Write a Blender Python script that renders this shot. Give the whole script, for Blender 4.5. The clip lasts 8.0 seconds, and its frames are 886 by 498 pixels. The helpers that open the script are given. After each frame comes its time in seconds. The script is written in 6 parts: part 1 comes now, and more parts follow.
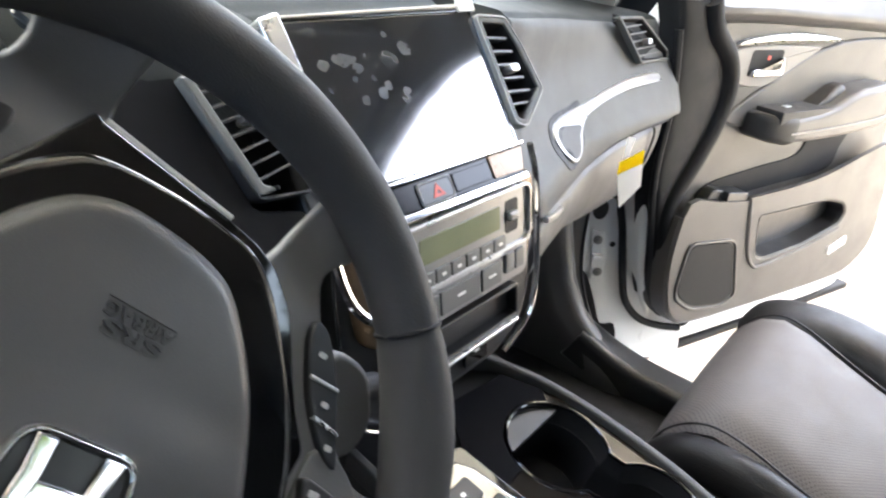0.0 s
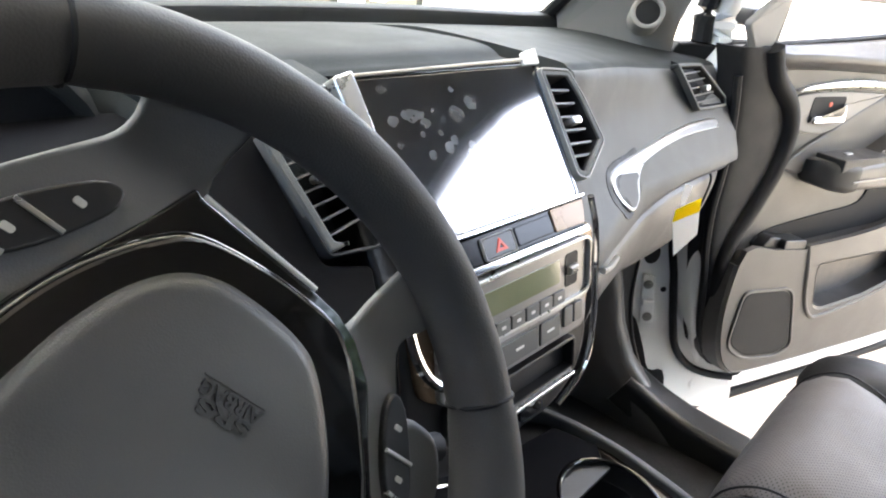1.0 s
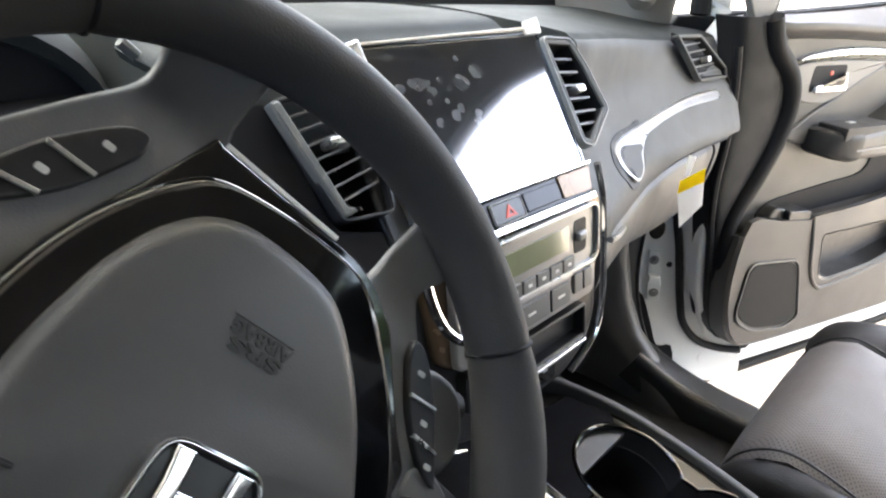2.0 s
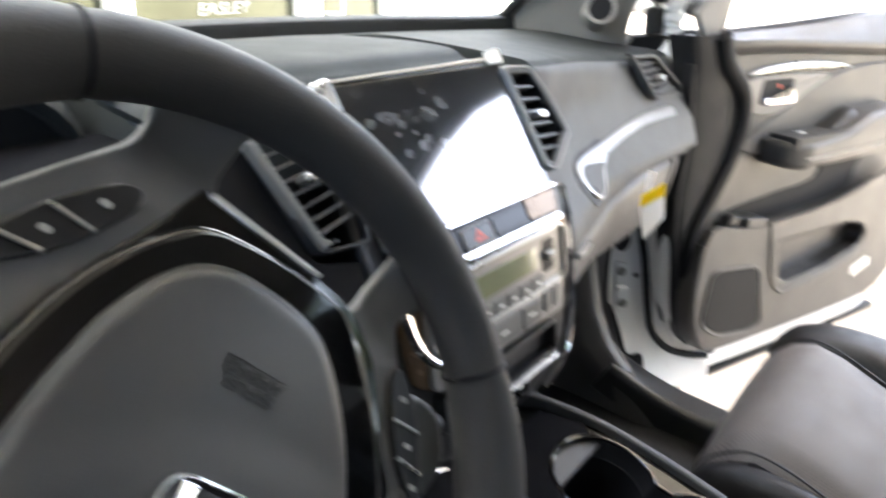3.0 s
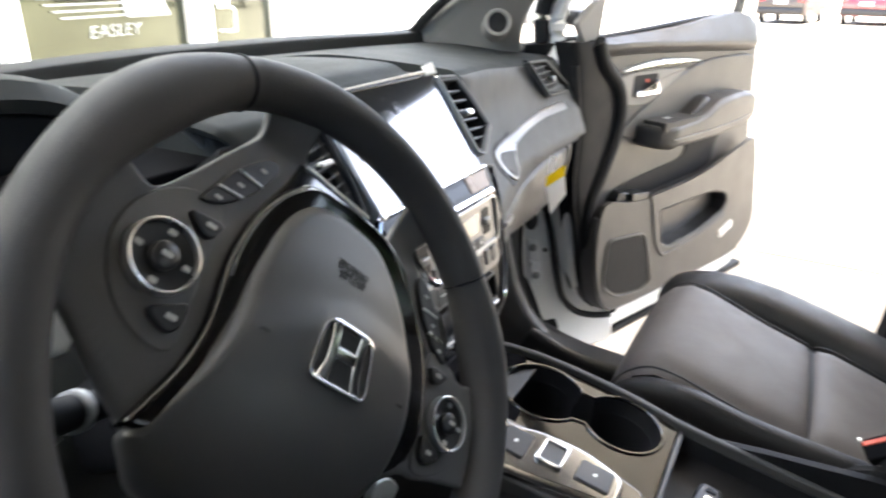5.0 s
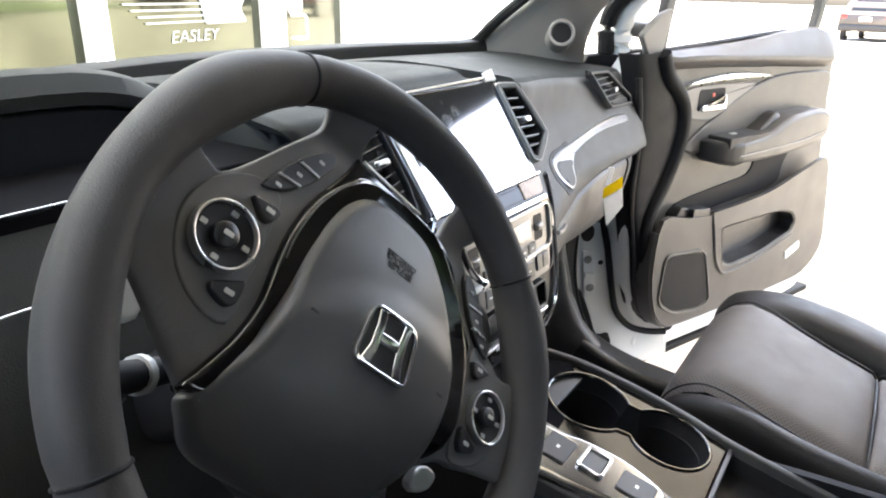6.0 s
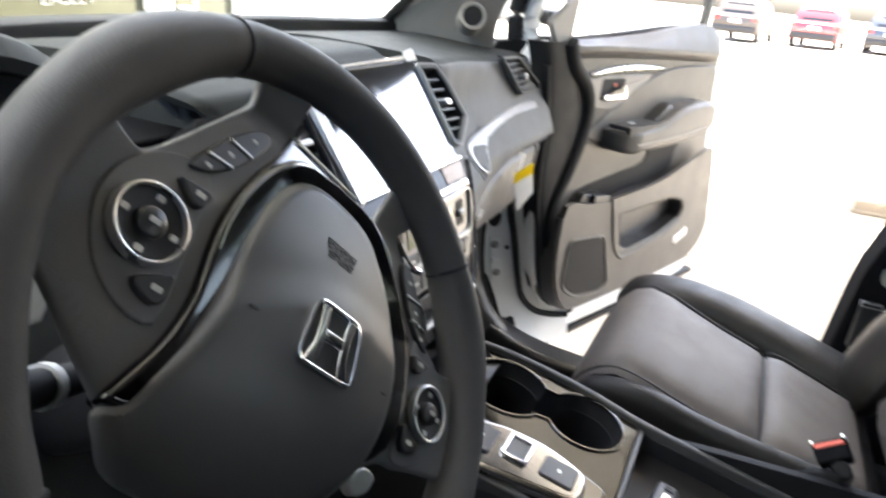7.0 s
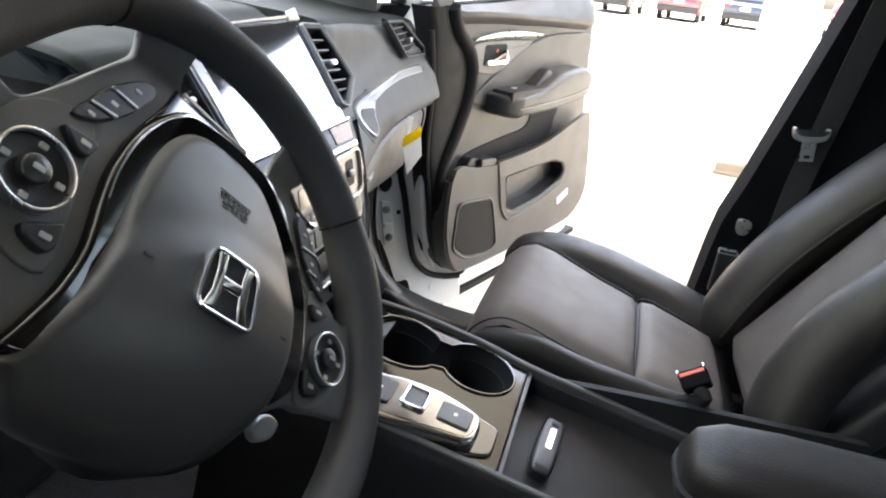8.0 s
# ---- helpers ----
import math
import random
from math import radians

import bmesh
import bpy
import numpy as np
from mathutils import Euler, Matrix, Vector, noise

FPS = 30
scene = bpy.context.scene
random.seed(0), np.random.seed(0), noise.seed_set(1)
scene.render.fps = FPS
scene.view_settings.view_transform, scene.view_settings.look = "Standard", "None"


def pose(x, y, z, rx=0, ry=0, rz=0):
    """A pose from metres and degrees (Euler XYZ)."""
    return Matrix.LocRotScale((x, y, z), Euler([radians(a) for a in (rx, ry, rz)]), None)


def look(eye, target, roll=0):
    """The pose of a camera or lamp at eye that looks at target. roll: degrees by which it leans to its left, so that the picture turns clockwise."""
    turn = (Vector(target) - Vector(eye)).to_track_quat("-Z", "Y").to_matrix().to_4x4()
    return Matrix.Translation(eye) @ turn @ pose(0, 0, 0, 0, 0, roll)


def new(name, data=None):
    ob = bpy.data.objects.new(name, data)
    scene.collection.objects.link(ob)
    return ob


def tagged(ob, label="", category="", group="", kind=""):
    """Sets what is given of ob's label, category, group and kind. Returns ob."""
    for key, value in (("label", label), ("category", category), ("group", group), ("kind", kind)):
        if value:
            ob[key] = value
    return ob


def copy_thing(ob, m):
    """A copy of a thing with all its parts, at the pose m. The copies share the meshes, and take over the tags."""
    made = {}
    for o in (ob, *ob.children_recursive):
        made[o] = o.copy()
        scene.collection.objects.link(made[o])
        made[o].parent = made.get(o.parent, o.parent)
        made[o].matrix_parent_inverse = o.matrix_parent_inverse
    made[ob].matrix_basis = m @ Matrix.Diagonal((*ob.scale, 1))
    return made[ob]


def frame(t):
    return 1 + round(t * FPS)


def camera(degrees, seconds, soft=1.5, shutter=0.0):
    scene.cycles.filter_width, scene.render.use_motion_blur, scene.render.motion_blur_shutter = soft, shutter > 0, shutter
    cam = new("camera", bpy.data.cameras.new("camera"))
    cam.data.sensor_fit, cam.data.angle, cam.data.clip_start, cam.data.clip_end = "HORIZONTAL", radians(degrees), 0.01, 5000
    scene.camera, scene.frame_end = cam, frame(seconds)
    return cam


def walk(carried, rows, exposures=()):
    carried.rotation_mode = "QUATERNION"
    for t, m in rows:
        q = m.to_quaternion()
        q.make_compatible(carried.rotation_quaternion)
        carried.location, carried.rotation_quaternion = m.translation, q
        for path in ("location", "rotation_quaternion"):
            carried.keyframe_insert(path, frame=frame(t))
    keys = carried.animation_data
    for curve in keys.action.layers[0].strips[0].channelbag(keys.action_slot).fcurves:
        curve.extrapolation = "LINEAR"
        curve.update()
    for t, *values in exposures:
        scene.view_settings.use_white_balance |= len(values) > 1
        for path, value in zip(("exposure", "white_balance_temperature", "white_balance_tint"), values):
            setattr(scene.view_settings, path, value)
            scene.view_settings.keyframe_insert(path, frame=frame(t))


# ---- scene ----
# Metres, z up. The car looks along +y, its middle line is x = 0, the ground is z = 0.
EXPOSURES = ((0.0, 4.62, 6050, 6), (0.6, 4.4, 6050, 6), (1.5, 4.4, 6050, 6), (3.0, 4.28, 6050, 6), (3.6, 4.0, 6050, 6), (4.1, 3.82, 6050, 6), (4.5, 3.96, 6050, 6), (5.0, 3.95, 6050, 6), (6.5, 4.27, 6050, 6), (7.5, 3.95, 6050, 6), (8.0, 4.02, 6050, 6))
cam = camera(67.89, 8.0, soft=2.0, shutter=0.5)
PATH = [
    (0.0, -0.4317, -0.1844, 1.2762, 63.79, -5.32, -51.59),
    (0.5, -0.4359, -0.1679, 1.2864, 65.07, -3.91, -49.34),
    (1.0, -0.4369, -0.1626, 1.2917, 65.99, -5.49, -47.74),
    (1.5, -0.4388, -0.1708, 1.2701, 64.03, -4.03, -48.62),
    (2.8, -0.4662, -0.1594, 1.2888, 68.36, -3.05, -48.11),
    (3.0, -0.4635, -0.1750, 1.2901, 66.93, -2.55, -51.60),
    (3.5, -0.4935, -0.2147, 1.2919, 66.97, -2.39, -65.41),
    (4.0, -0.5739, -0.2010, 1.2880, 65.93, -3.02, -70.00),
    (4.3, -0.6251, -0.2075, 1.2748, 63.41, -4.06, -71.15),
    (4.5, -0.6329, -0.2076, 1.2818, 64.27, -3.34, -70.94),
    (5.0, -0.6442, -0.2205, 1.3146, 67.90, -1.07, -61.31),
    (5.2, -0.6550, -0.2362, 1.3089, 68.08, -0.12, -58.39),
    (6.3, -0.6534, -0.2331, 1.3111, 68.75, -1.87, -55.60),
    (6.5, -0.6521, -0.2248, 1.3090, 69.35, -2.49, -57.30),
    (7.0, -0.6483, -0.1950, 1.3026, 67.71, -5.16, -64.15),
    (7.5, -0.6642, -0.1857, 1.2874, 65.49, -6.85, -72.86),
    (8.0, -0.6719, -0.2052, 1.2958, 66.20, -6.74, -73.66),
]
walk(cam, [(t, pose(x, y, z, rx, ry, rz)) for t, x, y, z, rx, ry, rz in PATH], exposures=EXPOSURES)

# ---- light ----
world = bpy.data.worlds.new("world")
scene.world = world
world.use_nodes = True
wn = world.node_tree
sky = wn.nodes.new("ShaderNodeTexSky")
sky.sky_type, sky.sun_disc = "NISHITA", False
SUN_FROM = Vector((0.30, -0.25, 0.92)).normalized()  # the way to the sun: high, outside the canopy
sky.sun_elevation, sky.sun_rotation = math.asin(SUN_FROM.z), math.atan2(SUN_FROM.x, SUN_FROM.y)
sky.air_density, sky.dust_density, sky.ozone_density = 0.7, 6.0, 0.5
back = wn.nodes["Background"]
back.inputs["Strength"].default_value = 0.15
wn.links.new(sky.outputs["Color"], back.inputs["Color"])
sun = new("sun", bpy.data.lights.new("sun", "SUN"))
sun.data.energy, sun.data.angle, sun.data.color = 4.0, radians(3), (1.0, 0.95, 0.88)
sun.matrix_world = look(SUN_FROM * 20, (0, 0, 0))


# ---- materials ----
def material(name, base, rough=0.5, metal=0.0, spec=0.5, coat=0.0, grain=None, bump=0.0, mottle=0.0, mottle_scale=6.0, rough_var=0.0, trans=0.0, alpha=1.0, emit=None, emit_power=0.0, dots=None, aniso=None):
    """A Principled material. grain: size of the fine relief in metres; bump: its strength; mottle: how far the colour wanders."""
    m = bpy.data.materials.new(name)
    m.use_nodes = True
    nt = m.node_tree
    b = nt.nodes["Principled BSDF"]
    col = (*base, 1) if len(base) == 3 else base
    b.inputs["Base Color"].default_value = col
    b.inputs["Roughness"].default_value = rough
    b.inputs["Metallic"].default_value = metal
    b.inputs["Specular IOR Level"].default_value = spec
    b.inputs["Coat Weight"].default_value = coat
    b.inputs["Coat Roughness"].default_value = 0.05
    b.inputs["Transmission Weight"].default_value = trans
    b.inputs["Alpha"].default_value = alpha
    tc = nt.nodes.new("ShaderNodeTexCoord")
    if mottle or rough_var:
        n1 = nt.nodes.new("ShaderNodeTexNoise")
        n1.inputs["Scale"].default_value = mottle_scale
        n1.inputs["Detail"].default_value = 6
        nt.links.new(tc.outputs["Object"], n1.inputs["Vector"])
        if mottle:
            mr = nt.nodes.new("ShaderNodeMapRange")
            mr.inputs["From Min"].default_value, mr.inputs["From Max"].default_value = 0.3, 0.7
            mr.inputs["To Min"].default_value, mr.inputs["To Max"].default_value = 1 - mottle, 1 + mottle
            nt.links.new(n1.outputs["Fac"], mr.inputs["Value"])
            mx = nt.nodes.new("ShaderNodeVectorMath")
            mx.operation = "SCALE"
            mx.inputs[0].default_value = col[:3]
            nt.links.new(mr.outputs["Result"], mx.inputs["Scale"])
            nt.links.new(mx.outputs["Vector"], b.inputs["Base Color"])
        if rough_var:
            n2 = nt.nodes.new("ShaderNodeTexNoise")
            n2.inputs["Scale"].default_value = mottle_scale * 3.3
            n2.inputs["Detail"].default_value = 8
            nt.links.new(tc.outputs["Object"], n2.inputs["Vector"])
            mr = nt.nodes.new("ShaderNodeMapRange")
            mr.inputs["From Min"].default_value, mr.inputs["From Max"].default_value = 0.3, 0.7
            mr.inputs["To Min"].default_value, mr.inputs["To Max"].default_value = max(0.02, rough - rough_var), min(1, rough + rough_var)
            nt.links.new(n2.outputs["Fac"], mr.inputs["Value"])
            nt.links.new(mr.outputs["Result"], b.inputs["Roughness"])
    if grain:
        v = nt.nodes.new("ShaderNodeTexVoronoi")
        v.inputs["Scale"].default_value = 1 / grain
        nt.links.new(tc.outputs["Object"], v.inputs["Vector"])
        bp = nt.nodes.new("ShaderNodeBump")
        bp.inputs["Strength"].default_value = bump
        bp.inputs["Distance"].default_value = grain * 0.5
        nt.links.new(v.outputs["Distance"], bp.inputs["Height"])
        last = bp
        if mottle:
            bp2 = nt.nodes.new("ShaderNodeBump")
            bp2.inputs["Strength"].default_value = bump * 0.4
            bp2.inputs["Distance"].default_value = 0.003
            nt.links.new(n1.outputs["Fac"], bp2.inputs["Height"])
            nt.links.new(bp.outputs["Normal"], bp2.inputs["Normal"])
            last = bp2
        nt.links.new(last.outputs["Normal"], b.inputs["Normal"])
    if emit:
        b.inputs["Emission Color"].default_value = (*emit, 1)
        b.inputs["Emission Strength"].default_value = emit_power
    return m


def perforated(name, base, rough, pitch):
    """Leather with rows of small holes, on the flat of a cushion (object x and y)."""
    m = material(name, base, rough, spec=0.22, grain=0.0016, bump=0.25, mottle=0.12, mottle_scale=9, rough_var=0.06)
    nt = m.node_tree
    tc = nt.nodes.new("ShaderNodeTexCoord")
    mp = nt.nodes.new("ShaderNodeMapping")
    mp.inputs["Rotation"].default_value[2] = radians(45)
    mp.inputs["Scale"].default_value = (1 / pitch, 1 / pitch, 0)
    nt.links.new(tc.outputs["Object"], mp.inputs["Vector"])
    fr = nt.nodes.new("ShaderNodeVectorMath")
    fr.operation = "FRACTION"
    nt.links.new(mp.outputs["Vector"], fr.inputs[0])
    sb = nt.nodes.new("ShaderNodeVectorMath")
    sb.operation = "SUBTRACT"
    sb.inputs[1].default_value = (0.5, 0.5, 0)
    nt.links.new(fr.outputs["Vector"], sb.inputs[0])
    ln = nt.nodes.new("ShaderNodeVectorMath")
    ln.operation = "LENGTH"
    nt.links.new(sb.outputs["Vector"], ln.inputs[0])
    lt = nt.nodes.new("ShaderNodeMapRange")
    lt.inputs["From Min"].default_value, lt.inputs["From Max"].default_value = 0.16, 0.26
    nt.links.new(ln.outputs["Value"], lt.inputs["Value"])
    b = nt.nodes["Principled BSDF"]
    src = b.inputs["Base Color"].links[0].from_socket
    mix = nt.nodes.new("ShaderNodeVectorMath")
    mix.operation = "SCALE"
    nt.links.new(src, mix.inputs[0])
    lo = nt.nodes.new("ShaderNodeMapRange")
    lo.inputs["To Min"].default_value = 0.35
    nt.links.new(lt.outputs["Result"], lo.inputs["Value"])
    nt.links.new(lo.outputs["Result"], mix.inputs["Scale"])
    nt.links.new(mix.outputs["Vector"], b.inputs["Base Color"])
    return m


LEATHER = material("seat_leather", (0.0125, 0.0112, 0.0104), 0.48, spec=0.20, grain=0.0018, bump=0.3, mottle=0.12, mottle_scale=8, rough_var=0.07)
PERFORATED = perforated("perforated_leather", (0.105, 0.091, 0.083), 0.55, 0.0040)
# darker copy of the perforated leather; the backrest's shade is in its colour
BACK_SHADED = perforated("backrest_leather_shaded", (0.052, 0.046, 0.042), 0.6, 0.0040)
WHEEL_LEATHER = material("wheel_leather", (0.049, 0.048, 0.047), 0.6, spec=0.2, grain=0.0011, bump=0.18, mottle=0.1, mottle_scale=14, rough_var=0.05)
AIRBAG_SKIN = material("airbag_skin", (0.056, 0.056, 0.056), 0.40, grain=0.0008, bump=0.12, mottle=0.06, mottle_scale=12, rough_var=0.04)
DASH_SKIN = material("dash_skin", (0.088, 0.090, 0.088), 0.62, spec=0.35, grain=0.0013, bump=0.3, mottle=0.08, mottle_scale=7, rough_var=0.05)
DASH_TOP = material("dash_top_skin", (0.024, 0.026, 0.0255), 0.72, spec=0.13, grain=0.0013, bump=0.3, mottle=0.1, mottle_scale=5, rough_var=0.05)
GRILLE = material("speaker_grille", (0.014, 0.014, 0.014), 0.7, spec=0.2, grain=0.0018, bump=0.35, mottle=0.06, mottle_scale=20)
HARD_PLASTIC = material("hard_plastic", (0.075, 0.073, 0.071), 0.45, grain=0.0012, bump=0.22, mottle=0.07, mottle_scale=6, rough_var=0.05)
DOOR_SKIN = material("door_skin", (0.056, 0.053, 0.0505), 0.5, grain=0.0013, bump=0.25, mottle=0.06, mottle_scale=5, rough_var=0.05)
PILLAR_SKIN = material("pillar_trim", (0.21, 0.20, 0.188), 0.6, grain=0.001, bump=0.2, mottle=0.06, mottle_scale=6)
BLACK_PLASTIC = material("black_plastic", (0.014, 0.014, 0.015), 0.4, grain=0.001, bump=0.15, mottle=0.1, mottle_scale=12, rough_var=0.06)
BUTTON = material("button_plastic", (0.018, 0.018, 0.019), 0.35, mottle=0.08, mottle_scale=40, rough_var=0.05)
GREY_BUTTON = material("grey_button", (0.13, 0.13, 0.125), 0.4, mottle=0.06, mottle_scale=40)
DARK_CHROME = material("dark_chrome", (0.56, 0.53, 0.49), 0.16, metal=1.0, rough_var=0.03, mottle_scale=20)
GLOSS = material("piano_black", (0.004, 0.004, 0.005), 0.06, coat=0.6, rough_var=0.02, mottle_scale=12)
CHROME = material("chrome", (0.75, 0.75, 0.76), 0.09, metal=1.0, rough_var=0.03, mottle_scale=20)
BRONZE_TRIM = material("bronze_trim", (0.16, 0.112, 0.072), 0.26, metal=0.35, spec=0.2, mottle=0.06, mottle_scale=15, rough_var=0.04)
BAR_BLACK = material("switch_bar_black", (0.006, 0.006, 0.007), 0.16, spec=0.16, rough_var=0.03, mottle_scale=12)
CONSOLE_GLOSS = material("console_gloss", (0.012, 0.010, 0.008), 0.07, spec=0.28, rough_var=0.02, mottle_scale=10)
SATIN = material("satin_silver", (0.52, 0.52, 0.51), 0.3, metal=0.9, mottle=0.05, mottle_scale=20, rough_var=0.05)
STRIP_SILVER = material("strip_silver", (0.36, 0.36, 0.355), 0.34, metal=0.75, mottle=0.05, mottle_scale=20, rough_var=0.05)
SILVER_PAINT = material("silver_paint", (0.27, 0.265, 0.255), 0.36, metal=0.4, mottle=0.04, mottle_scale=30)
RUBBER = material("rubber_seal", (0.009, 0.009, 0.010), 0.55, spec=0.3, mottle=0.15, mottle_scale=20, rough_var=0.08)
PAINT = material("white_car_paint", (0.80, 0.81, 0.80), 0.25, coat=0.7, mottle=0.03, mottle_scale=3)
CARPET = material("carpet", (0.010, 0.010, 0.011), 0.95, grain=0.002, bump=0.9, mottle=0.3, mottle_scale=60)
HEADLINER = material("headliner", (0.16, 0.16, 0.16), 0.9, grain=0.0015, bump=0.4, mottle=0.05, mottle_scale=20)
PAPER = material("tag_paper", (0.88, 0.88, 0.86), 0.6, mottle=0.03, mottle_scale=30)
YELLOW = material("yellow_print", (0.90, 0.74, 0.02), 0.55, mottle=0.04, mottle_scale=30)
RED_PLASTIC = material("red_plastic", (0.55, 0.06, 0.03), 0.4, mottle=0.08, mottle_scale=40)
PALE_PRINT = material("pale_print", (0.42, 0.42, 0.41), 0.5, mottle=0.05, mottle_scale=60)
VINYL = material("window_vinyl", (0.20, 0.20, 0.195), 0.6, mottle=0.05, mottle_scale=10)
WHITE_PRINT = material("white_print", (0.75, 0.75, 0.73), 0.5, mottle=0.03, mottle_scale=40)
LCD = material("radio_display", (0.24, 0.25, 0.15), 0.12, coat=0.4, mottle=0.05, mottle_scale=20)
SCREEN = material("screen_glass", (0.010, 0.012, 0.016), 0.07, spec=1.0, coat=1.0, mottle=0.5, mottle_scale=22, rough_var=0.02)
FILM = material("film_bubble", (0.085, 0.090, 0.100), 0.12, spec=1.0, coat=1.0, mottle=0.5, mottle_scale=40)
SPOKE = material("spoke_plastic", (0.140, 0.139, 0.137), 0.65, spec=0.25, grain=0.0009, bump=0.15, mottle=0.07, mottle_scale=14, rough_var=0.05)
EMBOSS = material("embossed_mark", (0.033, 0.033, 0.033), 0.55, mottle=0.1, mottle_scale=60)
RAIL_GREY = material("rail_vinyl", (0.055, 0.054, 0.052), 0.55, spec=0.3, grain=0.001, bump=0.15, mottle=0.1, mottle_scale=10)
# whitish silver: the glint on edge and paddles is put into the colour
GLINT_SILVER = material("glint_silver", (0.82, 0.81, 0.77), 0.32, metal=0.5, mottle=0.04, mottle_scale=20)
VENT_SIDE = material("vent_side_plastic", (0.009, 0.009, 0.010), 0.75, spec=0.06, grain=0.001, bump=0.15, mottle=0.1, mottle_scale=12)
SELECTOR_CHROME = material("selector_chrome", (0.25, 0.245, 0.24), 0.17, metal=1.0, rough_var=0.04, mottle_scale=25)
SELECTOR_GREY = material("selector_grey", (0.055, 0.054, 0.054), 0.4, mottle=0.08, mottle_scale=40, rough_var=0.05)
BOOT = material("boot_vinyl", (0.014, 0.014, 0.015), 0.6, spec=0.18, grain=0.0012, bump=0.15, mottle=0.12, mottle_scale=9, rough_var=0.06)
BEZEL_STRIP = material("screen_bezel", (0.42, 0.39, 0.34), 0.3, metal=0.6, mottle=0.05, mottle_scale=20)
ARM_VINYL = material("armrest_vinyl", (0.028, 0.027, 0.026), 0.55, spec=0.3, grain=0.0011, bump=0.2, mottle=0.1, mottle_scale=9, rough_var=0.05)
PILLAR_BLACK = material("pillar_black", (0.006, 0.006, 0.007), 0.9, spec=0.03, grain=0.001, bump=0.15, mottle=0.12, mottle_scale=14)
GAUGE_LENS = material("gauge_lens", (0.011, 0.012, 0.014), 0.32, spec=0.25, mottle=0.15, mottle_scale=9, rough_var=0.05)
MATTE_BLACK = material("matte_black", (0.007, 0.007, 0.008), 0.7, spec=0.25, mottle=0.15, mottle_scale=20)
WEBBING = material("belt_webbing", (0.010, 0.010, 0.011), 0.75, grain=0.0016, bump=0.8, mottle=0.1, mottle_scale=50)
CONCRETE = material("concrete", (0.24, 0.20, 0.152), 0.85, grain=0.006, bump=0.3, mottle=0.16, mottle_scale=1.6, rough_var=0.08)
JOINT = material("joint_filler", (0.26, 0.22, 0.17), 0.9, mottle=0.2, mottle_scale=8)
ALU = material("white_aluminium", (0.75, 0.76, 0.75), 0.35, mottle=0.03, mottle_scale=3)
CLADDING = material("white_cladding", (0.78, 0.78, 0.76), 0.5, mottle=0.04, mottle_scale=1.2, grain=0.01, bump=0.05)
# blotchy green of the mirrored foliage is partly put into this colour
MIRROR_GLASS = material("reflective_glass", (0.060, 0.064, 0.045), 0.05, metal=0.9, coat=0.0, mottle=0.4, mottle_scale=2.2)
TYRE = material("tyre", (0.02, 0.02, 0.021), 0.8, mottle=0.2, mottle_scale=10)
CAR_GLASS = material("dark_car_glass", (0.012, 0.013, 0.015), 0.12, spec=0.25, mottle=0.1, mottle_scale=4)
RED_PAINT = material("red_car_paint", (0.20, 0.012, 0.012), 0.25, coat=0.8, mottle=0.05, mottle_scale=4)
DARK_PAINT = material("dark_car_paint", (0.03, 0.033, 0.04), 0.25, coat=0.8, mottle=0.06, mottle_scale=4)
BRONZE_PAINT = material("bronze_car_paint", (0.060, 0.043, 0.028), 0.35, coat=0.3, mottle=0.06, mottle_scale=4)
LAMP_RED = material("tail_lamp_red", (0.5, 0.02, 0.015), 0.15, coat=0.6, mottle=0.08, mottle_scale=20)
BARK = material("bark", (0.10, 0.075, 0.05), 0.95, grain=0.04, bump=0.8, mottle=0.3, mottle_scale=5)
LEAVES = material("leaves", (0.055, 0.10, 0.02), 0.6, mottle=0.5, mottle_scale=1.3)
GRASS = material("grass", (0.10, 0.12, 0.03), 0.9, mottle=0.35, mottle_scale=1.0, grain=0.05, bump=0.6)


def clear_glass(name, tint=(0.93, 0.96, 0.94, 1)):
    m = bpy.data.materials.new(name)
    m.use_nodes = True
    nt = m.node_tree
    nt.nodes.remove(nt.nodes["Principled BSDF"])
    tr, gl, mx = (nt.nodes.new(k) for k in ("ShaderNodeBsdfTransparent", "ShaderNodeBsdfGlossy", "ShaderNodeMixShader"))
    tr.inputs["Color"].default_value = tint
    gl.inputs["Roughness"].default_value = 0.01
    mx.inputs["Fac"].default_value = 0.06
    nt.links.new(tr.outputs["BSDF"], mx.inputs[1])
    nt.links.new(gl.outputs["BSDF"], mx.inputs[2])
    nt.links.new(mx.outputs["Shader"], nt.nodes["Material Output"].inputs["Surface"])
    return m


GLASS = clear_glass("clear_glass")
TINTED = clear_glass("tinted_glass", (0.62, 0.64, 0.63, 1))


def let_light_through(m, share):
    """Mixes a translucent layer of the same colour into a thin sheet."""
    nt = m.node_tree
    b, out = nt.nodes["Principled BSDF"], nt.nodes["Material Output"]
    tl, mx = nt.nodes.new("ShaderNodeBsdfTranslucent"), nt.nodes.new("ShaderNodeMixShader")
    tl.inputs["Color"].default_value = b.inputs["Base Color"].default_value
    mx.inputs["Fac"].default_value = share
    nt.links.new(b.outputs["BSDF"], mx.inputs[1])
    nt.links.new(tl.outputs["BSDF"], mx.inputs[2])
    nt.links.new(mx.outputs["Shader"], out.inputs["Surface"])


let_light_through(PAPER, 0.85)
let_light_through(YELLOW, 0.8)
for m_ in (SCREEN, FILM):
    m_.node_tree.nodes["Principled BSDF"].inputs["Coat Roughness"].default_value = 0.09
SCREEN.node_tree.nodes["Principled BSDF"].inputs["Coat IOR"].default_value = 1.9
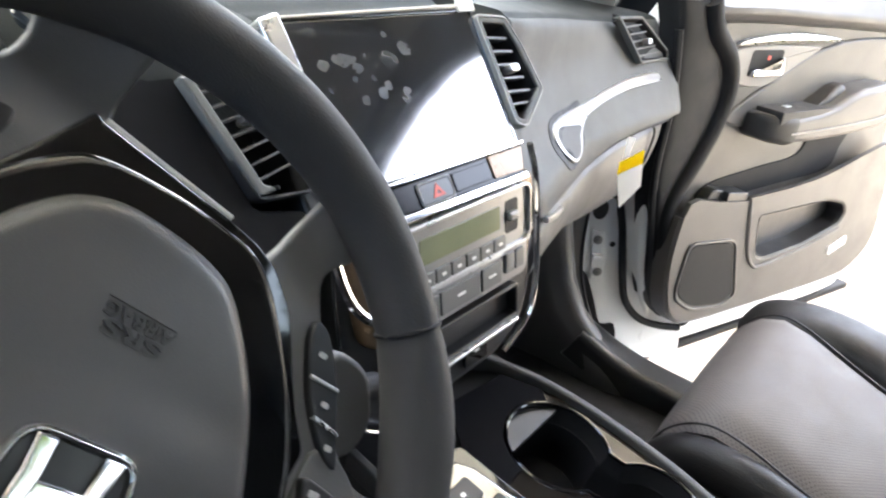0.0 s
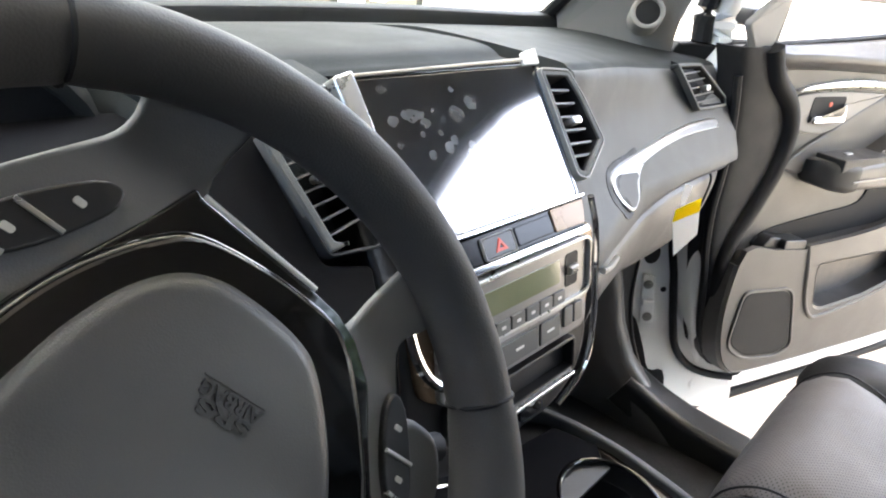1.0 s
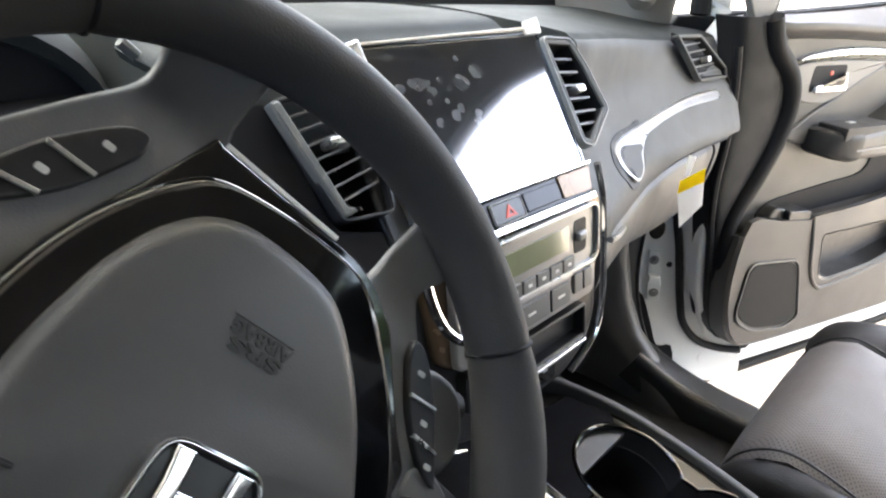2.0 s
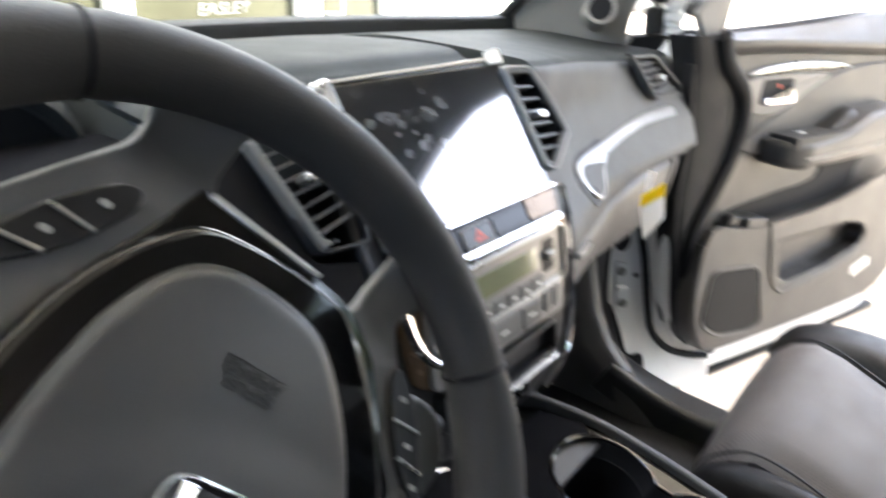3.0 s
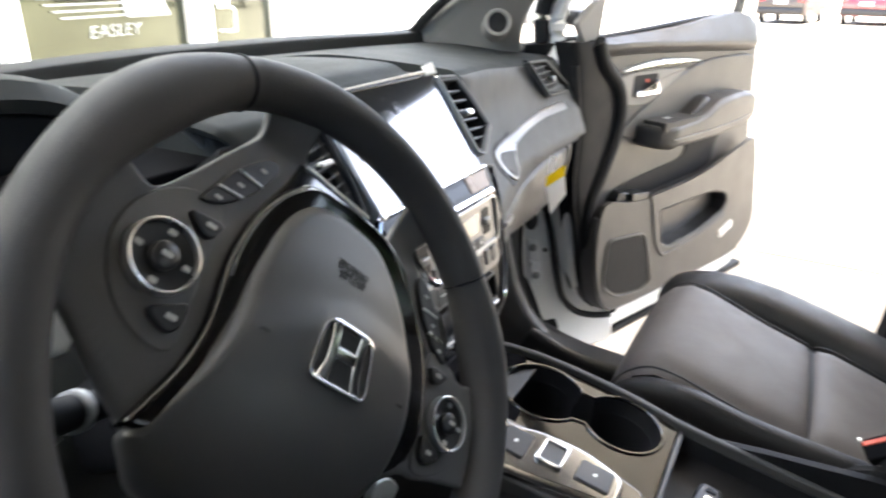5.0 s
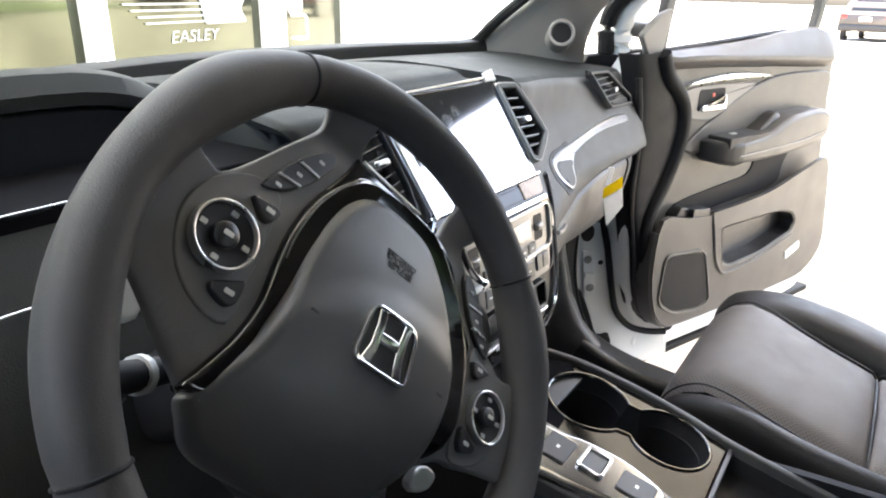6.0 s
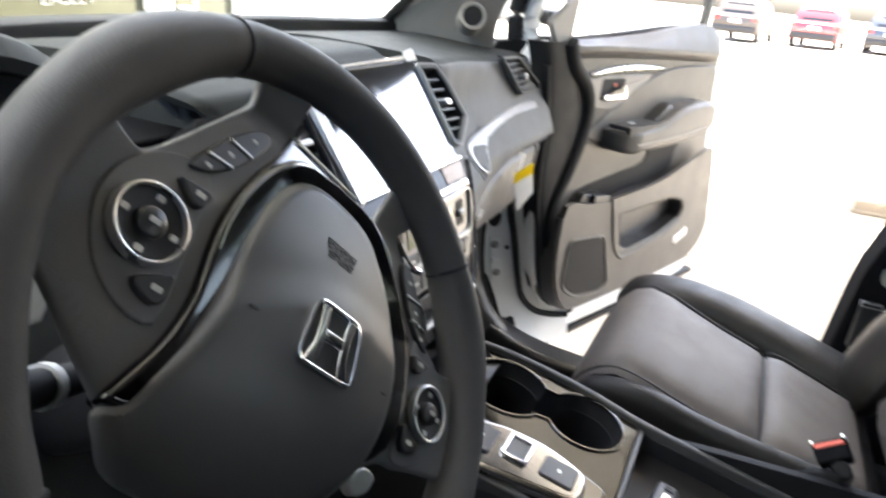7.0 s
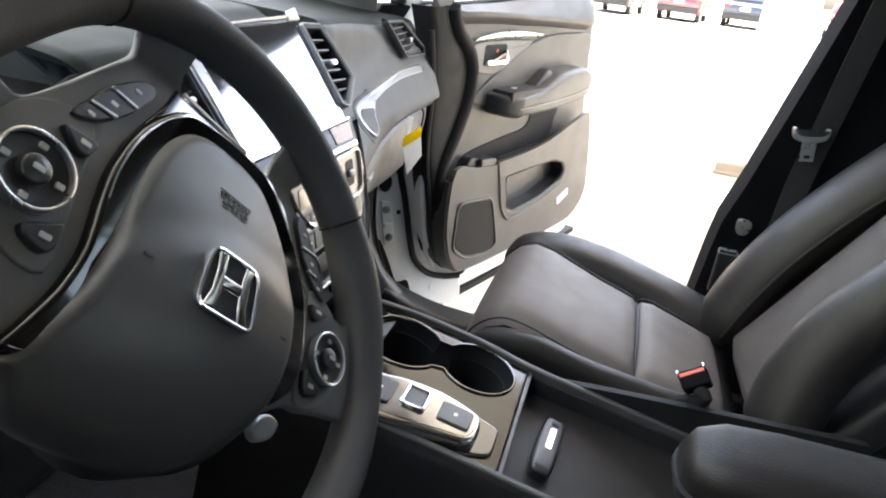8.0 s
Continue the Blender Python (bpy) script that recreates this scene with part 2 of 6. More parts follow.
FILM.node_tree.nodes["Principled BSDF"].inputs["Coat IOR"].default_value = 1.9

# ---- geometry helpers ----
def line_smooth(pts, n=6, closed=False):
    """Catmull-Rom points through pts, of any dimension."""
    p = [Vector(q) for q in pts]
    m = len(p)
    out = []
    for i in range(m if closed else m - 1):
        if closed:
            a, b, c, d = p[(i - 1) % m], p[i], p[(i + 1) % m], p[(i + 2) % m]
        else:
            a, b, c, d = p[max(i - 1, 0)], p[i], p[i + 1], p[min(i + 2, m - 1)]
        for k in range(n):
            t = k / n
            out.append(0.5 * (2 * b + (c - a) * t + (2 * a - 5 * b + 4 * c - d) * t * t + (3 * b - a - 3 * c + d) * t ** 3))
    if not closed:
        out.append(p[-1].copy())
    return out


def inset(loop, d):
    """A closed plane loop (counter-clockwise) moved inwards by d."""
    m = len(loop)
    out = []
    for i in range(m):
        a, b, c = loop[i - 1], loop[i], loop[(i + 1) % m]
        u, v = (b - a), (c - b)
        u = u.normalized() if u.length > 1e-9 else v.normalized()
        v = v.normalized() if v.length > 1e-9 else u
        n = Vector((-u.y - v.y, u.x + v.x))
        if n.length < 1e-6:
            n = Vector((-u.y, u.x))
        n.normalize()
        k = max(0.5, n.dot(Vector((-u.y, u.x))))
        out.append(b + n * (d / k))
    return out


def ccw(pts):
    p = [Vector((q[0], q[1])) for q in pts]
    area = sum(p[i - 1].x * p[i].y - p[i].x * p[i - 1].y for i in range(len(p)))
    return p if area > 0 else p[::-1]


def rings_to_bm(rings, close_first=True, close_last=True, bm=None):
    """Joins closed rings of equal length into a skin."""
    bm = bm or bmesh.new()
    vs = [[bm.verts.new(v) for v in r] for r in rings]
    for a, b in zip(vs, vs[1:]):
        m = len(a)
        for i in range(m):
            j = (i + 1) % m
            bm.faces.new((a[i], a[j], b[j], b[i]))
    if close_first:
        bm.faces.new(vs[0][::-1])
    if close_last:
        bm.faces.new(vs[-1])
    return bm


def slab(outline, z0, z1, r=0.002, seg=3, crown=0.0, m=None, bm=None):
    """A plate of that outline (x, y) from z0 to z1, with its upper edge rounded by r and its top domed by crown."""
    lo = ccw(outline)
    rings = [[(v.x, v.y, z0) for v in lo]]
    for k in range(seg + 1):
        a = k / seg * math.pi / 2
        q = inset(lo, r * (1 - math.cos(a)))
        rings.append([(v.x, v.y, z1 - r + r * math.sin(a)) for v in q])
    if crown:
        q = inset(lo, r)
        c = sum(q, Vector((0, 0))) / len(q)
        for s in (0.85, 0.65, 0.4, 0.15):
            rings.append([(c.x + (v.x - c.x) * s, c.y + (v.y - c.y) * s, z1 + crown * (1 - s * s)) for v in q])
    fresh = rings_to_bm(rings)
    if m is not None:
        fresh.transform(m)
    if bm is not None:
        me = bpy.data.meshes.new("joined")
        fresh.to_mesh(me)
        fresh.free()
        bm.from_mesh(me)
        bpy.data.meshes.remove(me)
        return bm
    return fresh


def frame_plate(outline, width, z0, z1, r=0.0015, m=None):
    """A flat ring of that outer outline and that width, with rounded upper edges."""
    lo = ccw(outline)
    li = inset(lo, width)
    def ring(w, z):
        return [(v.x, v.y, z) for v in w]
    rings = [ring(lo, z0), ring(lo, z1 - r), ring(inset(lo, r * 0.3), z1 - r * 0.3), ring(inset(lo, r), z1),
             ring(inset(lo, width - r), z1), ring(inset(lo, width - r * 0.3), z1 - r * 0.3), ring(li, z1 - r), ring(li, z0), ring(lo, z0)]
    bm = rings_to_bm(rings, False, False)
    bmesh.ops.remove_doubles(bm, verts=bm.verts, dist=1e-6)
    if m is not None:
        bm.transform(m)
    return bm


def rounded(x0, y0, x1, y1, r, n=4):
    """A rectangle's outline with round corners."""
    out = []
    for cx, cy, a0 in ((x1 - r, y1 - r, 0), (x0 + r, y1 - r, 90), (x0 + r, y0 + r, 180), (x1 - r, y0 + r, 270)):
        for k in range(n + 1):
            a = radians(a0 + 90 * k / n)
            out.append((cx + r * math.cos(a), cy + r * math.sin(a)))
    return out


def round_corners(pts, r, n=4):
    """A polygon's outline with its corners rounded by r."""
    p = ccw(pts)
    out = []
    for i in range(len(p)):
        a, b, c = p[i - 1], p[i], p[(i + 1) % len(p)]
        u, v = a - b, c - b
        k = min(r, u.length * 0.45, v.length * 0.45)
        s, e = b + u.normalized() * k, b + v.normalized() * k
        for j in range(n + 1):
            t = j / n
            out.append((1 - t) ** 2 * s + 2 * t * (1 - t) * b + t * t * e)
    return out


def circle(cx, cy, rx, ry=None, n=32):
    ry = ry or rx
    return [(cx + rx * math.cos(2 * math.pi * k / n), cy + ry * math.sin(2 * math.pi * k / n)) for k in range(n)]


def sweep(path, section, up=(0, 0, 1), closed=False, scale=None):
    """Sweeps a closed section (x to the right, y to up) along points in space."""
    p = [Vector(q) for q in path]
    m = len(p)
    rings = []
    for i in range(m):
        t = (p[(i + 1) % m] - p[i - 1]) if closed else p[min(i + 1, m - 1)] - p[max(i - 1, 0)]
        t.normalize()
        side = t.cross(Vector(up))
        side.normalize()
        top = side.cross(t)
        k = scale(i / max(1, m - 1)) if scale else 1
        rings.append([p[i] + (side * s[0] + top * s[1]) * k for s in section])
    if closed:
        rings.append(rings[0])
        bm = rings_to_bm(rings, False, False)
        bmesh.ops.remove_doubles(bm, verts=bm.verts, dist=1e-7)
        bmesh.ops.recalc_face_normals(bm, faces=bm.faces)
        return bm
    bm = rings_to_bm(rings)
    bmesh.ops.recalc_face_normals(bm, faces=bm.faces)
    return bm


def tube(path, r, n=10, up=(0, 0, 1), closed=False, scale=None):
    return sweep(path, circle(0, 0, r, n=n), up, closed, scale)


def skin(rows):
    """A sheet through rows of points."""
    bm = bmesh.new()
    vs = [[bm.verts.new(v) for v in r] for r in rows]
    for a, b in zip(vs, vs[1:]):
        for i in range(len(a) - 1):
            bm.faces.new((a[i], a[i + 1], b[i + 1], b[i]))
    bmesh.ops.recalc_face_normals(bm, faces=bm.faces)
    return bm


def thicken(bm, d):
    """Gives a sheet a thickness against its normals."""
    bmesh.ops.solidify(bm, geom=bm.faces[:], thickness=d)
    return bm


def box(x0, y0, z0, x1, y1, z1, r=0.004, seg=2, m=None):
    bm = bmesh.new()
    bmesh.ops.create_cube(bm, size=1, matrix=Matrix.Translation(((x0 + x1) / 2, (y0 + y1) / 2, (z0 + z1) / 2)) @ Matrix.Diagonal((x1 - x0, y1 - y0, z1 - z0, 1)))
    if r:
        bmesh.ops.bevel(bm, geom=bm.edges[:], offset=r, segments=seg, affect="EDGES", profile=0.5)
    if m is not None:
        bm.transform(m)
    return bm


def merge(*parts_):
    out = bmesh.new()
    for b in parts_:
        me = bpy.data.meshes.new("joined")
        b.to_mesh(me)
        b.free()
        out.from_mesh(me)
        bpy.data.meshes.remove(me)
    return out


def mesh_of(name, bm, material, sharp=35):
    me = bpy.data.meshes.new(name)
    bmesh.ops.recalc_face_normals(bm, faces=bm.faces)
    for f in bm.faces:
        f.smooth = True
    for e in bm.edges:
        if len(e.link_faces) == 2 and e.calc_face_angle(0) > radians(sharp):
            e.smooth = False
    # large flat faces keep their own normal, the rounded edges bend round to it
    bm.normal_update()
    bm.faces.index_update()
    weighted = [f.normal * f.calc_area() for f in bm.faces]
    limit, normals = math.cos(radians(sharp)), []
    for f in bm.faces:
        n = f.normal
        for v in f.verts:
            total = Vector((0, 0, 0))
            for g in v.link_faces:
                if g.normal.dot(n) > limit:
                    total += weighted[g.index]
            normals.append(total.normalized() if total.length > 1e-14 else n.copy())
    bm.to_mesh(me)
    bm.free()
    me.normals_split_custom_set(normals)
    me.materials.append(material)
    return me


def part(name, bm, material, parent, label="", sharp=35):
    """One mesh as a part of a thing or of a part."""
    ob = new(name, mesh_of(name, bm, material, sharp))
    ob.parent = parent
    if label:
        tagged(ob, label)
    return ob


def thing(name, label, category, at=None, group="", kind=""):
    """An Empty that carries the parts of a thing."""
    ob = new(name)
    ob.empty_display_size = 0.05
    if at is not None:
        ob.matrix_world = at
    return tagged(ob, label, category, group, kind)


def solid(name, bm, material, label, category, at=None, group="", kind="", sharp=35):
    """A thing that is one mesh."""
    ob = new(name, mesh_of(name, bm, material, sharp))
    if at is not None:
        ob.matrix_world = at
    return tagged(ob, label, category, group, kind)


def basis(o, x, y, z):
    return Matrix(((x[0], y[0], z[0], o[0]), (x[1], y[1], z[1], o[1]), (x[2], y[2], z[2], o[2]), (0, 0, 0, 1)))


# ---- ground and the car's shell ----
def ground_sheet():
    bm = bmesh.new()
    n = 40
    for i in range(n + 1):
        for j in range(n + 1):
            a, b = (i / n * 2 - 1), (j / n * 2 - 1)
            bm.verts.new((600 * a * abs(a) ** 1.5, 600 * b * abs(b) ** 1.5, 0))
    bm.verts.ensure_lookup_table()
    for i in range(n):
        for j in range(n):
            k = i * (n + 1) + j
            bm.faces.new((bm.verts[k], bm.verts[k + n + 1], bm.verts[k + n + 2], bm.verts[k + 1]))
    return bm


solid("ground", ground_sheet(), CONCRETE, "pale sunlit concrete forecourt", "ground", kind="structure")
for k, (x0, y0, x1, y1) in enumerate(((3.05, -14, 3.06, 3.2), (2.0, -1.6, 30, -1.592), (6.2, -14, 6.212, 4))):
    solid("pavement_joint", box(x0, y0, -0.02, x1, y1, 0.004, 0), JOINT, "dark joint between concrete slabs", "joint", kind="structure", group="slab joints")

shell = thing("car_body", "white painted body shell of a parked car", "car body", pose(0, 0, 0), kind="structure")


def bar(path, w, h, up=(0, 0, 1), n=8):
    return sweep(line_smooth(path, n), rounded(-w / 2, -h / 2, w / 2, h / 2, min(w, h) * 0.3, 2), up)


# floor, sill, roof and the closing walls
part("floor_pan", box(-0.80, -1.9, 0.34, 0.80, 1.0, 0.40, 0.01), CARPET, shell, "black carpet on the floor")
part("bulkhead", box(-0.84, 0.66, 0.34, 0.84, 0.70, 1.15, 0.01), BLACK_PLASTIC, shell)
part("rear_wall", box(-0.90, -2.0, 0.34, 0.90, -1.9, 1.22, 0.02), BLACK_PLASTIC, shell)
# unseen; the opening between lights the wheel, narrowed to avoid glare on it
part("rear_wall", box(-0.90, -2.0, 1.20, -0.36, -1.9, 1.64, 0.02), BLACK_PLASTIC, shell)
part("rear_wall", box(0.42, -2.0, 1.20, 0.90, -1.9, 1.64, 0.02), BLACK_PLASTIC, shell)
part("rear_wall", box(-0.84, -2.0, 1.62, 0.84, -1.9, 1.72, 0.02), HEADLINER, shell)
part("roof", thicken(skin([[(x, y, 1.76 - 0.06 * (abs(x) / 0.68) ** 3 - 0.03 * ((y + 0.85) / 1.05) ** 2) for x in [(-0.68 + 1.36 * i / 16) for i in range(17)]] for y in [(-1.95 + 1.80 * j / 14) for j in range(15)]]), 0.04), HEADLINER, shell, "pale cloth headliner")
part("sill", sweep([(0.885, -1.0, 0.36), (0.885, 0.1, 0.36), (0.885, 0.24, 0.37), (0.885, 0.33, 0.42)], rounded(-0.045, -0.05, 0.045, 0.035, 0.02, 3)), PAINT, shell, "white painted door sill")
part("sill", sweep([(-0.885, -1.9, 0.36), (-0.885, 0.33, 0.36)], rounded(-0.045, -0.05, 0.045, 0.035, 0.02, 3)), PAINT, shell)
part("sill_trim", sweep(line_smooth([(0.80, -1.2, 0.42), (0.80, -0.2, 0.42), (0.80, 0.08, 0.425), (0.79, 0.20, 0.445), (0.77, 0.29, 0.49)], 6), rounded(-0.045, -0.05, 0.045, 0.035, 0.02, 3)), BLACK_PLASTIC, shell, "black plastic scuff plate")
# hinge pillar: its white jamb with hole, hinge leaves and seals
JM = basis((0.86, 0.29, 0), Vector((0.64, -0.77, 0)).normalized(), (0, 0, 1), Vector((-0.77, -0.64, 0)).normalized())
jamb = part("hinge_pillar", slab(line_smooth([(-0.082, 0.86), (-0.076, 0.70), (-0.062, 0.60), (-0.035, 0.52), (0.0, 0.44), (0.03, 0.395), (0.20, 0.395), (0.205, 0.47), (0.17, 0.56), (0.14, 0.68), (0.12, 0.86)], 3, True), -0.05, 0.0, 0.005, 3, m=JM), PAINT, shell, "white painted door jamb")
part("bolt_hole", slab(circle(0.0, 0.682, 0.0065, n=16), -0.002, 0.0012, 0.0005, m=JM), RUBBER, jamb, "small dark hole")
part("grommet", slab(circle(-0.043, 0.764, 0.017, 0.024, n=20), -0.002, 0.006, 0.003, m=JM), RUBBER, jamb, "black rubber grommet")
part("hinge_plate", slab(round_corners([(-0.052, 0.716), (-0.024, 0.712), (-0.012, 0.640), (-0.006, 0.596), (-0.034, 0.592)], 0.008), -0.002, 0.0045, 0.002, m=JM), PAINT, jamb, "white hinge plate")
for u, z in ((-0.036, 0.692), (-0.022, 0.614)):
    bolt = part("hinge_bolt", slab(circle(u, z, 0.0105, n=20), 0.003, 0.007, 0.0015, m=JM), SILVER_PAINT, jamb, "grey hinge bolt")
    part("bolt_head", slab(circle(u, z, 0.0062, n=6), 0.006, 0.0125, 0.001, m=JM), SILVER_PAINT, bolt)
part("strap_stub", box(-0.012, -0.007, 0.0, 0.012, 0.007, 0.016, 0.003, m=JM @ Matrix.Translation((-0.031, 0.652, 0.003))), PAINT, jamb)
part("jamb_seal", tube([JM @ Vector((p.x, p.y, 0.004)) for p in line_smooth([(-0.012, 0.84), (-0.006, 0.788), (0.011, 0.727), (0.021, 0.681), (0.039, 0.601), (0.058, 0.543), (0.099, 0.500), (0.150, 0.484), (0.20, 0.482)], 6)], 0.0085, 10), RUBBER, jamb, "black rubber door seal")
part("pillar_cover", slab(line_smooth([(-0.11, 0.80), (-0.06, 0.79), (0.02, 0.79), (0.11, 0.80), (0.12, 1.0), (0.10, 1.19), (-0.02, 1.19), (-0.11, 1.15)], 3, True), -0.04, 0.004, 0.006, 3, m=JM), MATTE_BLACK, jamb, "black plastic cover of the pillar")
part("gap_filler", slab(line_smooth([(-0.10, 0.64), (-0.050, 0.610), (-0.036, 0.590), (-0.010, 0.530), (0.012, 0.478), (0.045, 0.478), (0.055, 0.415), (0.0, 0.39), (-0.06, 0.45)], 3, True), -0.03, 0.004, 0.003, 3, m=JM), MATTE_BLACK, jamb)
part("kick_edge", sweep([JM @ Vector((p.x, p.y, 0.004)) for p in line_smooth([(-0.084, 0.95), (-0.084, 0.773), (-0.082, 0.681), (-0.069, 0.602), (-0.040, 0.52), (-0.002, 0.443), (0.02, 0.40)], 6)], rounded(-0.016, -0.012, 0.016, 0.010, 0.006, 3), up=(-0.77, -0.64, 0)), HARD_PLASTIC, jamb, "grey edge of the kick panel")
part("kick_seal", tube([JM @ Vector((p.x, p.y, 0.014)) for p in line_smooth([(-0.070, 0.889), (-0.071, 0.773), (-0.069, 0.681), (-0.056, 0.602), (-0.028, 0.52), (0.009, 0.443)], 6)], 0.0035, 8), RUBBER, jamb)
# kick panel in front of the sill
kp = []
for z, y0, x0 in ((1.0, 0.40, 0.74), (0.85, 0.395, 0.745), (0.72, 0.375, 0.755), (0.62, 0.35, 0.76), (0.55, 0.315, 0.765), (0.49, 0.26, 0.775), (0.45, 0.20, 0.785), (0.40, 0.15, 0.79)):
    kp.append([(x0 + dx, y0 + dy, z) for dx, dy in ((0.018, -0.012), (0.008, -0.024), (-0.014, -0.026), (-0.03, 0.0), (-0.045, 0.05), (-0.04, 0.2), (-0.05, 0.33))])
part("kick_panel", thicken(skin([line_smooth(r, 3) for r in kp]), 0.006), HARD_PLASTIC, shell, "dark grey plastic kick panel")

# A pillar trim with the tweeter, the screen and the pillars
pil = thing("a_pillar_trim", "grey fabric-grain pillar trim with a round tweeter grille", "pillar trim", pose(0.75, 0.5, 1.18), kind="structure")
PT = Matrix.Translation((-0.75, -0.5, -1.18))
tri = []
rear_edge = line_smooth([(0.792, 0.370, 1.150), (0.787, 0.357, 1.236), (0.776, 0.312, 1.305), (0.750, 0.17, 1.43), (0.70, -0.03, 1.56), (0.655, -0.22, 1.68)], 4)
for u, rear in enumerate(rear_edge):
    t = u / (len(rear_edge) - 1)
    front = Vector((0.735, 0.64, 1.175)).lerp(Vector((0.60, -0.14, 1.70)), t)
    mid = (front + rear) / 2 + Vector((-0.022, -0.012, 0.012))
    tri.append([front + Vector((0.02, 0.02, 0.01)), front, front.lerp(mid, 0.5) + Vector((-0.006, -0.004, 0.004)), mid, mid.lerp(rear, 0.5) + Vector((-0.006, -0.004, 0.004)), rear, rear + Vector((0.02, 0.012, 0))])
bm = thicken(skin([line_smooth(r, 4) for r in tri]), 0.01)
bm.transform(PT)
part("trim_panel", bm, PILLAR_SKIN, pil)
zx = Vector((-0.80, -0.50, 0.33)).normalized()
xx = Vector((0, 0, 1)).cross(zx).normalized()
tw = PT @ basis((0.688, 0.376, 1.238), xx, zx.cross(xx), zx)
part("tweeter_ring", frame_plate(circle(0, 0, 0.029, n=40), 0.008, -0.05, 0.003, 0.003, tw), PILLAR_SKIN, pil)
part("tweeter_grille", slab(circle(0, 0, 0.0215, n=32), -0.05, -0.002, 0.001, crown=0.001, m=tw), MATTE_BLACK, pil, "black mesh tweeter grille")
part("pillar_frit", tube(line_smooth([(0.70, 0.66, 1.175), (0.725, 0.62, 1.195), (0.69, 0.51, 1.275), (0.636, 0.26, 1.435), (0.583, -0.11, 1.69)], 8), 0.0125, 8), MATTE_BLACK, shell, "black frit band beside the pillar trim")
part("a_pillar_shell", bar([(0.875, 0.33, 1.06), (0.872, 0.315, 1.19), (0.865, 0.295, 1.30), (0.83, 0.13, 1.43), (0.80, -0.05, 1.525), (0.79, -0.18, 1.59), (0.78, -0.33, 1.64)], 0.036, 0.05), PAINT, shell, "white painted windscreen pillar")
part("a_pillar_seal", tube(line_smooth([(0.842, 0.335, 1.10), (0.842, 0.334, 1.18), (0.838, 0.318, 1.30), (0.80, 0.13, 1.42), (0.775, -0.05, 1.51), (0.765, -0.18, 1.575), (0.755, -0.33, 1.615), (0.75, -0.6, 1.635)], 8), 0.019, 10), RUBBER, shell)
part("a_pillar_shell", bar([(-0.86, 0.62, 1.10), (-0.82, 0.56, 1.22), (-0.74, 0.2, 1.50), (-0.68, -0.16, 1.71)], 0.06, 0.07), PILLAR_SKIN, shell)
part("roof_rail", thicken(skin([[(0.60, y + 0.02, 1.70), (0.67, y, z + 0.09), (0.73, y, z + 0.045), (0.765, y, z), (0.79, y, z + 0.01), (0.80, y, z + 0.06)] for y, z in ((0.02, 1.44), (-0.08, 1.49), (-0.18, 1.555), (-0.33, 1.595), (-0.50, 1.613), (-0.8, 1.62), (-1.3, 1.61), (-1.9, 1.58))]), 0.02), HEADLINER, shell, "grey cloth roof rail over the door")
part("roof_rail", bar([(-0.70, -0.18, 1.71), (-0.72, -0.8, 1.74), (-0.72, -1.9, 1.70)], 0.09, 0.08), PAINT, shell)
part("roof_header", bar([(-0.68, -0.12, 1.71), (0, -0.06, 1.735), (0.68, -0.12, 1.71)], 0.09, 0.05), HEADLINER, shell)
wind = []
for j in range(9):
    t = j / 8
    wind.append([(x * (0.76 - 0.13 * t), 0.70 - 0.76 * t - 0.10 * x * x * (1 - 0.4 * t), 1.155 + 0.555 * t) for x in [(-1 + i / 8) for i in range(17)]])
screen_ob = solid("windscreen", skin(wind), GLASS, "clear raked windscreen glass", "windscreen", kind="structure")
screen_ob.visible_shadow = False
part("cowl", sweep(line_smooth([(-0.80, 0.60, 1.152), (-0.40, 0.69, 1.168), (0, 0.72, 1.182), (0.40, 0.69, 1.186), (0.70, 0.625, 1.186), (0.78, 0.59, 1.20)], 6), rounded(-0.035, -0.03, 0.035, 0.022, 0.01, 2)), MATTE_BLACK, shell, "black frit band at the foot of the windscreen")
hood = []
for j in range(8):
    t = j / 7
    hood.append([(x * 0.84, 0.74 + 1.0 * t - 0.10 * x * x, 1.13 - 0.02 * t - 0.10 * t ** 3 - 0.06 * abs(x) ** 3) for x in [(-1 + i / 8) for i in range(17)]])
part("bonnet", thicken(skin(hood), 0.02), PAINT, shell, "white painted bonnet")
part("front_end", box(-0.80, 1.68, 0.35, 0.80, 1.74, 0.98, 0.02), PAINT, shell)
# B pillar with rear door on the passenger side, and the driver's side
part("b_pillar_trim", slab(line_smooth([(-0.475, 0.40), (-0.455, 0.78), (-0.49, 0.95), (-0.525, 1.10), (-0.575, 1.32), (-0.66, 1.72), (-0.86, 1.72), (-0.82, 1.3), (-0.80, 0.9), (-0.80, 0.40)], 3, True), -0.03, 0.09, 0.02, 3, m=basis((0.80, 0, 0), (0, 1, 0), (0, 0, 1), (1, 0, 0))), PILLAR_BLACK, shell, "black plastic B pillar trim")
part("rear_door_trim", box(0.80, -1.9, 0.40, 0.90, -0.80, 1.13, 0.02), HARD_PLASTIC, shell)
# unseen walls added to keep light from the driver's side off the wheel
part("driver_side_baffle", box(-0.96, -1.95, 0.36, -0.90, -0.72, 1.12, 0.02), BLACK_PLASTIC, shell)
part("driver_side_baffle", box(-0.96, -1.95, 1.12, -0.90, -1.62, 1.72, 0.02), BLACK_PLASTIC, shell)
part("driver_side_baffle", box(-0.96, -0.86, 1.12, -0.90, -0.10, 1.72, 0.02), BLACK_PLASTIC, shell)
part("driver_side_baffle", box(-0.96, -0.72, 0.36, -0.90, 0.66, 1.12, 0.02), BLACK_PLASTIC, shell)
